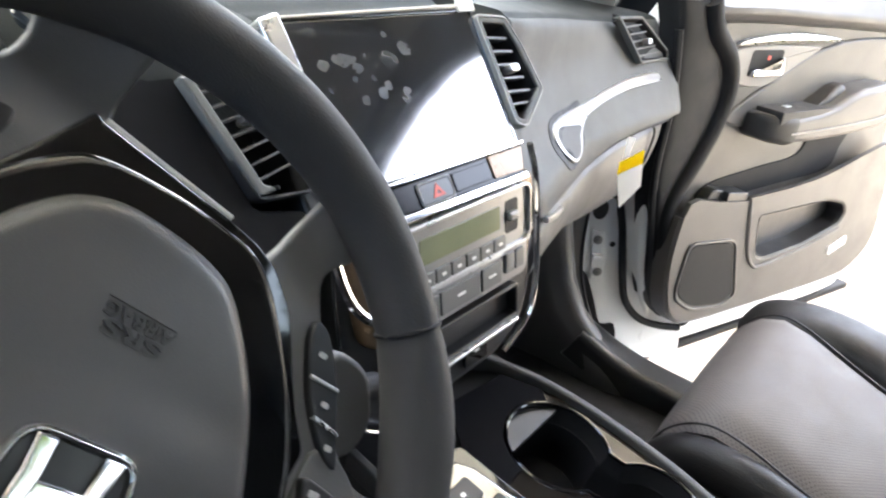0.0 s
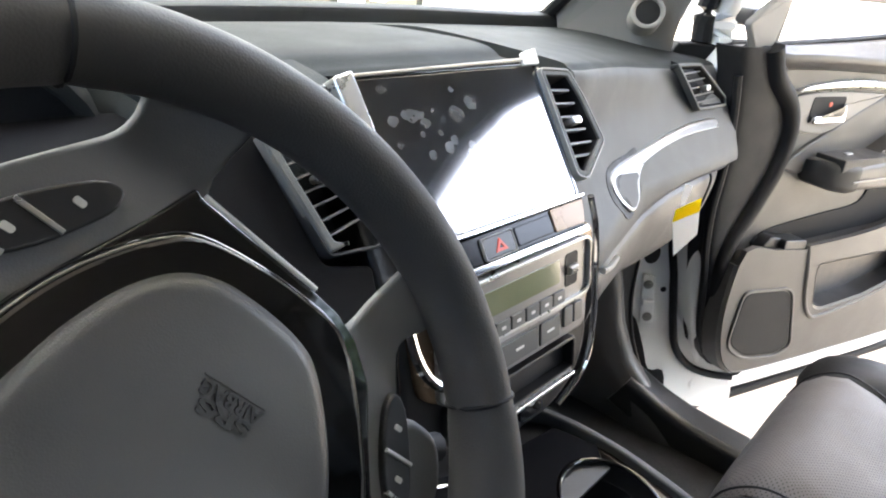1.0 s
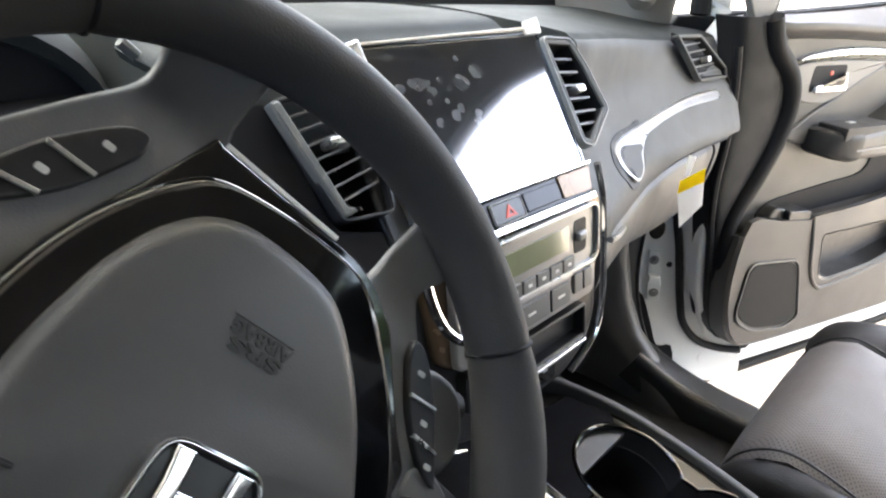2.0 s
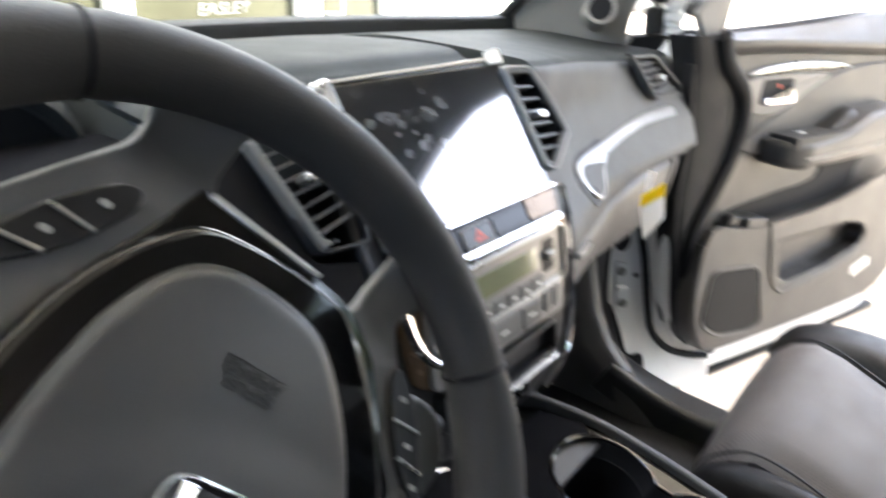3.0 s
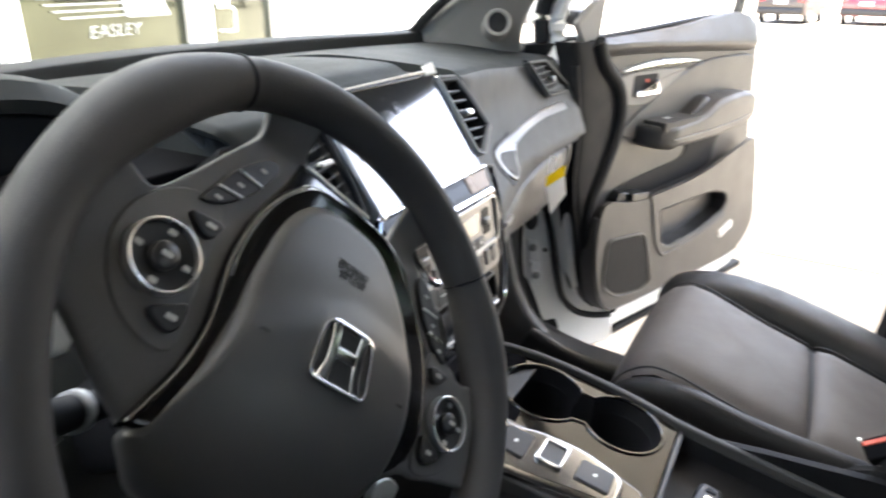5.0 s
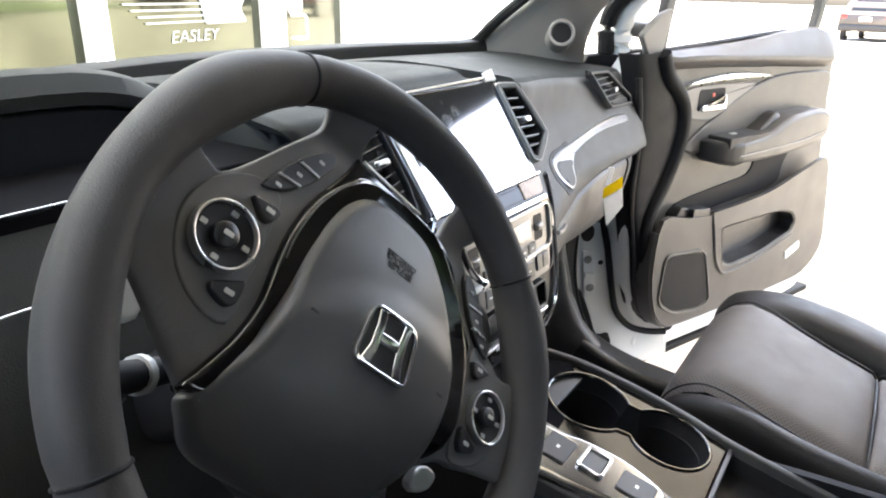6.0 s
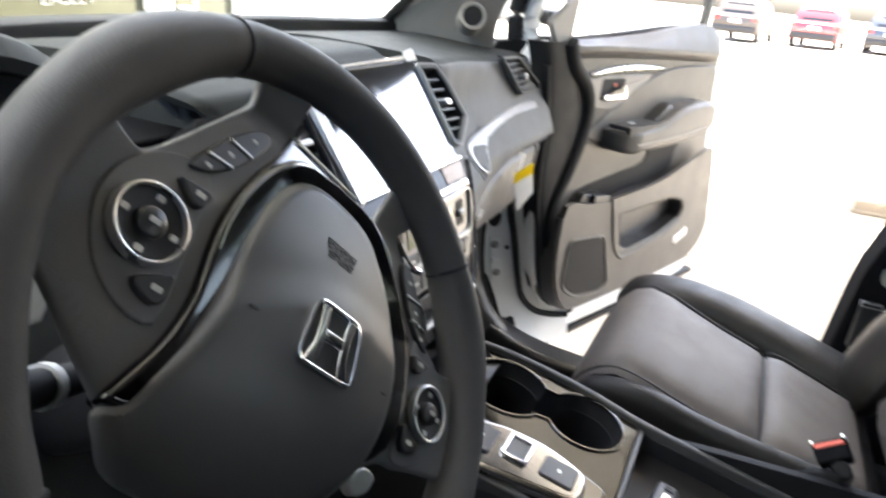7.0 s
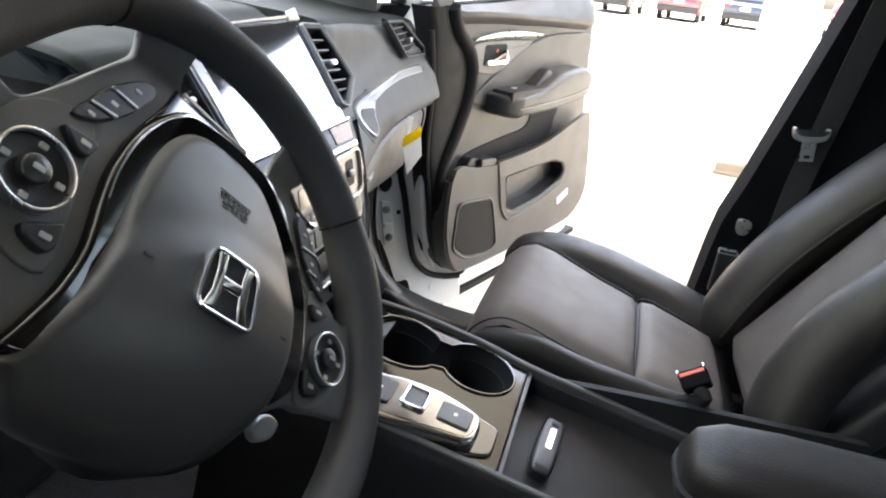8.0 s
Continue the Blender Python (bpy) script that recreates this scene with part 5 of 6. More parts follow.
def cup_outline(grow=0.0):
    """Two round cup holders that run into each other."""
    ca, cb, ra, rb = Vector((0.0800, 0.066)), Vector((0.0705, 0.172)), 0.0485 + grow, 0.0525 + grow
    out = []
    d = (cb - ca).normalized()
    a0 = math.atan2(d.y, d.x)
    for k in range(33):
        a = a0 + radians(34 + 292 * k / 32)
        out.append(ca + Vector((math.cos(a), math.sin(a))) * ra)
    for k in range(33):
        a = a0 + math.pi + radians(34 + 292 * k / 32)
        out.append(cb + Vector((math.cos(a), math.sin(a))) * rb)
    return out


part("trim_plate", holed(round_corners([(-0.092, 0.002), (0.122, 0.002), (0.1345, 0.07), (0.1345, 0.15), (0.128, 0.215), (0.104, 0.27), (0.02, 0.28), (-0.015, 0.22), (-0.094, 0.20)], 0.008), [cup_outline(0.003)], -0.012, 0.0), CONSOLE_GLOSS, console, "gloss smoked console trim")
lip = cup_outline(0.0035)
part("cup_rim", tube([(p.x, p.y, 0.0004) for p in lip], 0.0024, 10, (0, 0, 1), True), GLOSS, console, "rounded gloss lip of the cup holders")
# thin matt black sheet over the trim's front, cut out round the front cup
sheet_outline = [(-0.094, 0.172), (0.006, 0.180)] + [(0.0705 + 0.0590 * math.cos(radians(a)), 0.172 + 0.0590 * math.sin(radians(a))) for a in range(172, 40, -8)] + [(0.124, 0.226), (0.104, 0.270), (0.02, 0.280), (-0.015, 0.235), (-0.094, 0.215)]
part("front_sheet", slab(sheet_outline, -0.002, 0.0016, 0.0008), PILLAR_BLACK, console, "matt black sheet over the front of the console trim")
part("cup_well", rings_to_bm([[(p.x, p.y, 0.0) for p in cup_outline(0.003)], [(p.x, p.y, -0.02) for p in cup_outline(-0.001)], [(p.x, p.y, -0.022) for p in cup_outline(-0.003)], [(p.x, p.y, -0.075) for p in cup_outline(-0.006)]], False, True), MATTE_BLACK, console, "deep black cup holders")
part("edge_rail", sweep(line_smooth([(0.133, -0.30, 0.0), (0.130, -0.1, 0.002), (0.129, 0.0, 0.004), (0.139, 0.07, 0.004), (0.141, 0.15, 0.004), (0.134, 0.22, 0.004), (0.112, 0.285, 0.004), (0.085, 0.33, 0.002)], 6), rounded(-0.0050, -0.02, 0.0050, 0.004, 0.003, 3)), RAIL_GREY, console, "soft dark edge rail")
part("edge_rail", sweep(line_smooth([(-0.100, -0.30, 0.0), (-0.099, -0.1, 0.001), (-0.099, 0.0, 0.002), (-0.100, 0.10, 0.002), (-0.104, 0.20, 0.002), (-0.10, 0.30, 0.0)], 6), rounded(-0.0050, -0.02, 0.0050, 0.004, 0.003, 3)), RAIL_GREY, console)
for sx, x in ((1, 0.139), (-1, -0.104)):
    wall = []
    for y in (-0.36, -0.2, 0.0, 0.12, 0.22, 0.34):
        k = x if y < 0.2 else x * 0.95
        wall.append([(k, y, -0.004), (k + sx * 0.008, y, -0.03), (k + sx * 0.016, y, -0.12), (k + sx * 0.02, y, -0.22), (k + sx * 0.02, y, -0.46)])
    part("side_wall", thicken(skin([line_smooth(r, 3) for r in wall]), 0.006), BLACK_PLASTIC, console)
part("front_ramp", thicken(skin([[(x, y, z) for x in (-0.10, -0.05, 0.0, 0.05, 0.115)] for y, z in ((0.20, -0.003), (0.28, -0.008), (0.34, -0.03), (0.40, -0.05))]), 0.006), BLACK_PLASTIC, console)
part("bin_wall", slab(round_corners([(-0.168, 0.770), (-0.26, 0.778), (-0.37, 0.785), (-0.60, 0.797), (-0.60, 0.62), (-0.168, 0.68)], 0.006), 0.133, 0.147, 0.004, m=CM.inverted() @ basis((0, 0, 0), (0, 1, 0), (0, 0, 1), (1, 0, 0))), MATTE_BLACK, console, "black wall of the open bin")
# gear selector pod
pod_pts = [(-0.110, 0.225), (-0.105, 0.150), (-0.098, 0.106), (-0.0915, 0.073), (-0.086, 0.047), (-0.0745, 0.0365), (-0.054, 0.0345), (-0.036, 0.039), (-0.0265, 0.053), (-0.0175, 0.095), (-0.021, 0.14), (-0.030, 0.168), (-0.042, 0.225)]
part("selector_base", slab(round_corners([(-0.098, 0.24), (-0.098, 0.06), (-0.075, 0.012), (-0.025, 0.012), (-0.012, 0.06), (-0.014, 0.24)], 0.01), -0.002, 0.004, 0.003), GLOSS, console, "gloss black selector base")
sel = part("gear_selector", slab(line_smooth(pod_pts, 3, True), 0.0, 0.017, 0.006, 4), DARK_CHROME, console, "chrome push-button gear selector")
part("selector_face", slab(inset(ccw([(p.x, p.y) for p in line_smooth(pod_pts, 3, True)]), 0.0065), 0.012, 0.0178, 0.0012), SELECTOR_CHROME, sel)
for cx, cy, w, h, mat in ((-0.070, 0.196, 0.036, 0.024, BUTTON), (-0.062, 0.160, 0.042, 0.034, BUTTON), (-0.0540, 0.067, 0.034, 0.040, SELECTOR_GREY)):
    b = part("selector_button", slab(rounded(cx - w / 2, cy - h / 2, cx + w / 2, cy + h / 2, 0.004), 0.014, 0.0205, 0.002), mat, sel)
    part("print_mark", slab(rounded(cx - 0.0025, cy - 0.002, cx + 0.0025, cy + 0.002, 0.001), 0.0200, 0.0209, 0.0002), WHITE_PRINT, b)
b = part("selector_button", frame_plate(rounded(-0.0735, 0.1015, -0.0325, 0.1340, 0.006), 0.005, 0.014, 0.0225, 0.002), CHROME, sel, "chrome framed drive button")
part("drive_button", slab(rounded(-0.0690, 0.1060, -0.0370, 0.1295, 0.004), 0.014, 0.0195, 0.002), SELECTOR_GREY, b)
# open bin behind the trim, level
part("bin_front", slab([(-0.094, 0.0), (0.124, 0.0), (0.124, -0.05), (-0.094, -0.05)], 0.0, 0.006, 0.002, m=basis((0, -0.001, 0.0), (1, 0, 0), (0, 0, 1), (0, -1, 0))), BLACK_PLASTIC, console)
part("bin_floor", slab(rounded(-0.096, -0.50, 0.128, 0.0, 0.01), -0.040, -0.030, 0.002), LEATHER, console, "black rubber lined bin")
for x in (-0.095, 0.127):
    part("bin_wall", box(x - 0.004, -0.50, -0.055, x + 0.004, 0.0, -0.006, 0.002), BLACK_PLASTIC, console)
part("bin_strip", slab([(-0.085, -0.002), (0.118, -0.002), (0.118, -0.007), (-0.085, -0.007)], -0.05, -0.012, 0.002), CHROME, console)
part("console_box", box(-0.10, -0.75, -0.36, 0.132, -0.40, -0.01, 0.012), BLACK_PLASTIC, console)

# key fob in the bin
FM = CM @ pose(0.012, -0.052, -0.030, 0, 0, -94) @ Matrix.Diagonal((0.82, 1.35, 1.15, 1))
fob = thing("key_fob", "black key fob with a chrome logo panel", "key fob", FM)
fo = line_smooth([(-0.016, 0.036), (0.0, 0.040), (0.016, 0.036), (0.019, 0.0), (0.016, -0.034), (0.0, -0.039), (-0.016, -0.034), (-0.019, 0.0)], 4, True)
part("case", slab(fo, 0.0, 0.015, 0.006, 4, crown=0.001), BLACK_PLASTIC, fob)
part("emblem_panel", slab(rounded(-0.005, -0.010, 0.006, 0.022, 0.003), 0.012, 0.0168, 0.001), CHROME, fob, "chrome panel")
part("ring_slot", slab(rounded(-0.006, 0.027, 0.008, 0.033, 0.002), 0.012, 0.0166, 0.001), RUBBER, fob)

# ---- passenger seat ----
seat = thing("passenger_seat", "black leather passenger seat with perforated cushion", "seat", pose(0.45, -0.3, 0.40))
ST = Matrix.Translation((-0.45, 0.3, -0.40))


def sp(name, bm, mat, label="", parent=None, sharp=50):
    bm.transform(ST)
    return part(name, bm, mat, parent or seat, label, sharp)


def cushion(x0, x1, ys, zs, puff, side=0.03, n=16):
    """A soft cushion, from front to back along ys with heights zs, domed across."""
    rows = []
    for y, z in zip(ys, zs):
        xa, xb = (x0(y), x1(y)) if callable(x0) else (x0, x1)
        r = []
        for i in range(n + 1):
            u = i / n * 2 - 1
            r.append((xa + (xb - xa) * (u + 1) / 2, y, z + puff * (1 - abs(u) ** 3.5) - side * max(0, abs(u) - 0.93) / 0.07))
        rows.append(r)
    return rows


insert_l = lambda y: 0.256 + 0.012 * max(0, min(1, (y + 0.31) / 0.22))
insert_r = lambda y: 0.565 + 0.055 * max(0, min(1, (y + 0.31) / 0.22)) - 0.04 * max(0, (-y - 0.31) / 0.15)
fr_y = [-0.030, -0.026, -0.030, -0.045, -0.070, -0.10, -0.14, -0.19, -0.24, -0.285, -0.308, -0.316]
fr_z = [0.60, 0.66, 0.70, 0.740, 0.766, 0.778, 0.774, 0.759, 0.745, 0.735, 0.729, 0.720]
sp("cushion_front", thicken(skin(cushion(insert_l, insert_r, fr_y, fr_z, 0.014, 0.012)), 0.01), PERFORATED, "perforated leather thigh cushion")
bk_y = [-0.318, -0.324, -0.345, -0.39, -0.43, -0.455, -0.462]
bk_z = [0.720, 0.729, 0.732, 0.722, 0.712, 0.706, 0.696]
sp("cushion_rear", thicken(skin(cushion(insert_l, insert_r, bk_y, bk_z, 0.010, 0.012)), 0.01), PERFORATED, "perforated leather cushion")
sp("seat_seam", tube(line_smooth([(insert_l(-0.317) + 0.005, -0.317, 0.722), (0.33, -0.317, 0.734), (0.42, -0.317, 0.7385), (0.50, -0.317, 0.734), (insert_r(-0.317) - 0.005, -0.317, 0.722)], 6), 0.0022, 6), RUBBER)


def bolster(path, w, h, name, label):
    bm = sweep(line_smooth(path, 6), [(w * math.copysign(abs(math.cos(a)) ** 0.8, math.cos(a)), h * math.copysign(abs(math.sin(a)) ** 0.8, math.sin(a))) for a in [2 * math.pi * k / 24 for k in range(24)]], scale=lambda t: min(1, 0.55 + 3.5 * t, 0.7 + 2.5 * (1 - t)))
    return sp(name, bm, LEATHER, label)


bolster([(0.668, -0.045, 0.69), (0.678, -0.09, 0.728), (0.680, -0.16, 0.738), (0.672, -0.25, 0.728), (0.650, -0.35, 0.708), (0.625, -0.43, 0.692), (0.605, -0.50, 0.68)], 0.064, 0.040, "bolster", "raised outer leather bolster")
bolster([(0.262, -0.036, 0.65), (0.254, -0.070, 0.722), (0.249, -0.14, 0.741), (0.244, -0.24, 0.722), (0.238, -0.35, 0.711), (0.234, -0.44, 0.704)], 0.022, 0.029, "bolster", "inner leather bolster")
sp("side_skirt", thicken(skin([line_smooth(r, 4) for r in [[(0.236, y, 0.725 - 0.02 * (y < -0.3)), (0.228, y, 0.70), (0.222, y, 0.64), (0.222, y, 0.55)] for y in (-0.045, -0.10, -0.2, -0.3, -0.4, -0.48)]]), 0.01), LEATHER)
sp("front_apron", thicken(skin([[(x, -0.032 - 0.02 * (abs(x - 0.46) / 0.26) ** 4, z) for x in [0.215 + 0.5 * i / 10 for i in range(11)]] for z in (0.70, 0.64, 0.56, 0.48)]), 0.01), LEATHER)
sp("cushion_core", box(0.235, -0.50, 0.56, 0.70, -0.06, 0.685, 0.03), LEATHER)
sp("seat_base", box(0.24, -0.46, 0.41, 0.70, -0.08, 0.60, 0.02), BLACK_PLASTIC)
for x in (insert_l, insert_r):
    sp("piping", tube(line_smooth([(x(y), y, z + 0.001) for y, z in list(zip(fr_y, fr_z))[2:] + list(zip(bk_y, bk_z))[1:]], 3), 0.0016, 6), LEATHER)
# backrest
lean = Vector((0, -0.50, 0.866))
def bk(x, u, out):
    """A point on the backrest: across, up along it, and towards the front."""
    b = Vector((x, -0.505, 0.700)) + lean * u
    return b + Vector((0, 0.866, 0.50)) * out
rows = []
for u in [0.0, 0.02, 0.06, 0.12, 0.2, 0.3, 0.4, 0.5, 0.56, 0.60]:
    w = 0.110 + 0.01 * u
    low = 0.11 * max(0.0, min(1.0, (0.13 - u) / 0.10))
    rows.append([bk(0.442 + (w - 0.045 if s > 0 else w + low) * s, u, 0.020 + 0.015 * (1 - s * s) - 0.02 * (u < 0.01) - 0.05 * max(0, u - 0.5) / 0.1) for s in [-1 + i / 7 for i in range(15)]])
sp("backrest", thicken(skin(rows), 0.015), BACK_SHADED, "leather backrest")
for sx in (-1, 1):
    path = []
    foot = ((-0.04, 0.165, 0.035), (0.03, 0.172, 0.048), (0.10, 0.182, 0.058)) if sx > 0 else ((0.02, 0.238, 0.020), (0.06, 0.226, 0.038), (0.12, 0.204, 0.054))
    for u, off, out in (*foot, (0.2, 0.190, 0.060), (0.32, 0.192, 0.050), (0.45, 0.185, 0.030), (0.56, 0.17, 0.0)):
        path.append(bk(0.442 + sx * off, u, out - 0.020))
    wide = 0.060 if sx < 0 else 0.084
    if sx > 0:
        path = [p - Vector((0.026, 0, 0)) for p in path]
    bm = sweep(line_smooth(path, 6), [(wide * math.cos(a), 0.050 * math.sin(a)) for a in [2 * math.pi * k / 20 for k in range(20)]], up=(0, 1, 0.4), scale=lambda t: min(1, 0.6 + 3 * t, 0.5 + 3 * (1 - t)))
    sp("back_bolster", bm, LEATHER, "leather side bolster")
    sp("back_piping", tube(line_smooth([bk(0.442 + sx * (off - (0.062 if sx < 0 else 0.108)), u, out - 0.008) for u, off, out in ((0.0, 0.165 if sx > 0 else 0.275, 0.045 if sx > 0 else 0.02), (0.10, 0.178 if sx > 0 else 0.205, 0.056), (0.2, 0.186, 0.058), (0.32, 0.188, 0.048), (0.45, 0.18, 0.028))], 6), 0.003, 6), LEATHER)
sp("back_shell", box(0.20, -0.06, 0, 0.64, 0.0, 0.60, 0.02, m=basis((0, -0.545, 0.685), (1, 0, 0), Vector((0, 0.866, 0.50)), lean)), BLACK_PLASTIC)
sp("headrest", slab(rounded(0.31, 0.63, 0.53, 0.80, 0.05), -0.05, 0.05, 0.03, 4, m=basis((0, -0.505, 0.700), (1, 0, 0), lean, Vector((0, 0.866, 0.50)))), LEATHER)

# never in view; added so that its back blocks light to the wheel
driver_seat = copy_thing(seat, Matrix.Translation((-0.86, -0.16, 0)))
tagged(driver_seat, "black leather driver's seat behind the wheel", "seat")

# belt buckle beside the passenger seat
xb = Vector((0.06, -0.81, 0.58)).normalized()
zb = Vector((-0.62, 0.35, 0.68))
zb = (zb - xb * zb.dot(xb)).normalized()
BM = basis((0.170, -0.373, 0.824), xb, zb.cross(xb), zb) @ Matrix.Diagonal((0.84, 0.84, 0.9, 1)) @ Matrix.Translation((0, -0.062, -0.008))
buckle = thing("belt_buckle", "black seat belt buckle with a red press button", "belt buckle", BM)
part("case", slab(rounded(-0.0230, 0.030, 0.0230, 0.062, 0.005), -0.014, 0.010, 0.004), PILLAR_BLACK, buckle)
part("red_button", slab(rounded(-0.0205, 0.0510, 0.0205, 0.0580, 0.002), -0.006, 0.0112, 0.002), RED_PLASTIC, buckle, "red press button")
for sx in (-1, 1):
    part("corner", slab(rounded(sx * 0.0215 - 0.002, 0.059, sx * 0.0215 + 0.002, 0.065, 0.001), -0.008, 0.0115, 0.001), SATIN, buckle)
part("stem", tube([BM.inverted() @ Vector(p) for p in line_smooth([tuple(BM @ Vector((0, 0.03, -0.004))), tuple(BM @ Vector((0, 0.012, -0.010))), (0.180, -0.36, 0.75), (0.185, -0.35, 0.66)], 4)], 0.012, 8), MATTE_BLACK, buckle)

# seat belt hanging on the pillar with its tongue
belt = thing("seat_belt", "black seat belt with a steel tongue hanging on the pillar", "seat belt", pose(0.755, -0.60, 1.0))
BT = Matrix.Translation((-0.755, 0.60, -1.0))
path = line_smooth([(0.735, -0.665, 1.62), (0.745, -0.62, 1.35), (0.752, -0.592, 1.10), (0.755, -0.575, 0.92), (0.755, -0.57, 0.60)], 6)
bm = sweep(path, [(-0.023, -0.001), (0.023, -0.001), (0.023, 0.001), (-0.023, 0.001)], up=(1, 0, 0))
bm.transform(BT)
part("webbing", bm, WEBBING, belt, "black woven webbing")
TM = BT @ basis((0.738, -0.566, 1.060), (0.12, -0.985, 0.12), (0.05, 0.12, 0.99), (-0.99, -0.12, 0.06)) @ Matrix.Scale(1.1, 4)
tg = part("tongue_head", slab(line_smooth([(-0.030, 0.018), (-0.026, 0.003), (-0.010, -0.004), (0.012, -0.004), (0.026, 0.001), (0.031, 0.016), (0.027, 0.020), (0.018, 0.010), (-0.018, 0.011), (-0.026, 0.022)], 3, True), -0.006, 0.008, 0.003, m=TM), SILVER_PAINT, belt)
part("tongue", holed([(-0.0115, -0.002), (0.0115, -0.002), (0.0115, -0.038), (-0.0115, -0.038)], [rounded(-0.0055, -0.033, 0.0055, -0.027, 0.001)], 0.0, 0.003, TM), SATIN, tg, "steel tongue")
part("anchor_cover", slab(line_smooth([(-0.013, 0.015), (0.014, 0.012), (0.010, -0.014), (-0.010, -0.014)], 3, True), 0, 0.012, 0.004, m=BT @ basis((0.748, -0.501, 0.860), (0, -1, 0), (0, 0, 1), (-1, 0, 0))), SATIN, belt)
part("lower_guide", slab(rounded(-0.018, -0.085, 0.018, 0.015, 0.004), 0, 0.02, 0.005, m=BT @ basis((0.752, -0.487, 0.79), (0, -1, 0), (0, 0, 1), (-1, 0, 0))), BLACK_PLASTIC, belt)
part("guide_edge", frame_plate(rounded(-0.020, 0.008, 0.020, 0.018, 0.002), 0.002, 0.012, 0.022, 0.0008, BT @ basis((0.752, -0.487, 0.79), (0, -1, 0), (0, 0, 1), (-1, 0, 0))), SATIN, belt)

# driver's armrest
arm = []
for t, w, h in ((0.0, 0.020, 0.018), (0.012, 0.036, 0.030), (0.035, 0.044, 0.038), (0.08, 0.047, 0.041), (0.2, 0.048, 0.042), (0.36, 0.048, 0.042)):
    c = Vector((-0.170, -0.320 - t, 0.918))
    arm.append([c + Vector((w * math.copysign(abs(math.cos(a)) ** 0.6, math.cos(a)), 0, h * math.copysign(abs(math.sin(a)) ** 0.6, math.sin(a)))) for a in [2 * math.pi * k / 28 for k in range(28)]])
ar = thing("driver_armrest", "black leather fold-down armrest of the driver's seat", "armrest", pose(-0.17, -0.5, 0.9))
bm = rings_to_bm(arm)
bm.transform(Matrix.Translation((0.17, 0.5, -0.9)))
part("pad", bm, LEATHER, ar, "black leather pad", 70)
part("seam", tube([(x + 0.17, y + 0.5, z - 0.9) for x, y, z in line_smooth([(-0.128, -0.66, 0.915), (-0.1275, -0.5, 0.915), (-0.128, -0.40, 0.915), (-0.130, -0.34, 0.915), (-0.15, -0.320, 0.915), (-0.19, -0.320, 0.915), (-0.21, -0.34, 0.915), (-0.212, -0.40, 0.915), (-0.2125, -0.66, 0.915)], 5)], 0.0025, 6), RUBBER, ar)
part("pivot", box(-0.03, -0.17, -0.05, 0.06, -0.13, 0.06, 0.01), BLACK_PLASTIC, ar)

# ---- the open passenger door ----
DM = basis((0.90, 0.20, 0.0), (0.943, -0.333, 0), (0.333, 0.943, 0), (0, 0, 1))
door = thing("passenger_door", "open car door with grey plastic trim panel", "car door", DM)
Q = basis((0, 0, 0), (1, 0, 0), (0, 0, 1), (0, -1, 0))  # across, up, towards the cabin


def dp(name, bm, mat, label="", parent=None, sharp=40):
    bm.transform(Q)
    return part(name, bm, mat, parent or door, label, sharp)


shell_out = line_smooth([(-0.055, 0.72), (-0.035, 0.64), (-0.005, 0.58), (0.03, 0.50), (0.03, 0.43), (0.10, 0.400), (0.60, 0.388), (0.84, 0.390), (0.925, 0.42), (0.945, 0.56), (0.915, 0.75), (0.86, 0.95), (0.815, 1.15), (0.79, 1.225), (0.60, 1.235), (0.20, 1.20), (-0.085, 1.19), (-0.075, 1.05), (-0.068, 0.90), (-0.068, 0.80)], 3, True)
dp("outer_shell", slab(shell_out, -0.12, -0.008, 0.012, 3), PAINT, "white painted door shell")
panel = line_smooth([(0.0, 0.575), (0.05, 0.512), (0.13, 0.492), (0.40, 0.488), (0.70, 0.486), (0.82, 0.498), (0.895, 0.545), (0.915, 0.61), (0.885, 0.75), (0.835, 0.92), (0.80, 1.05), (0.785, 1.16), (0.765, 1.215), (0.72, 1.232), (0.60, 1.238), (0.40, 1.222), (0.20, 1.208), (0.0, 1.195), (0.02, 1.12), (0.065, 1.04), (0.05, 0.95), (0.025, 0.85), (0.03, 0.73), (0.012, 0.64)], 3, True)
base = dp("trim_panel", slab(panel, -0.022, 0.0, 0.010, 3), DOOR_SKIN, "grey grained trim panel")
roll = []
for x, top, bot, k in ((-0.045, 1.198, 1.186, 0.4), (0.0, 1.203, 1.184, 0.8), (0.06, 1.206, 1.186, 1), (0.18, 1.213, 1.185, 1), (0.30, 1.222, 1.181, 1), (0.45, 1.239, 1.177, 1), (0.58, 1.252, 1.172, 1), (0.66, 1.250, 1.169, 1), (0.70, 1.243, 1.168, 1), (0.728, 1.228, 1.167, 0.9), (0.737, 1.212, 1.168, 0.7)):
    roll.append([(x, b, a * k if a > 0 else a) for a, b in ((-0.025, bot - 0.02), (-0.025, top - 0.006), (-0.012, top), (0.004, top - 0.004), (0.020, bot + (top - bot) * 0.45), (0.028, bot + 0.008), (0.030, bot), (0.027, bot - 0.007), (0.012, bot - 0.018), (0.0, bot - 0.024))])
dp("upper_roll", rings_to_bm(roll), DOOR_SKIN, "flat sloping upper trim", sharp=50)
# swoop line above the armrest
dp("swoop_panel", slab(line_smooth([(0.10, 0.965), (0.145, 1.01), (0.21, 1.04), (0.30, 1.085), (0.38, 1.112), (0.48, 1.130), (0.62, 1.135), (0.765, 1.125), (0.785, 1.05), (0.81, 0.93), (0.60, 0.93), (0.3, 0.94)], 4, True), -0.004, 0.007, 0.006, 3), DOOR_SKIN)
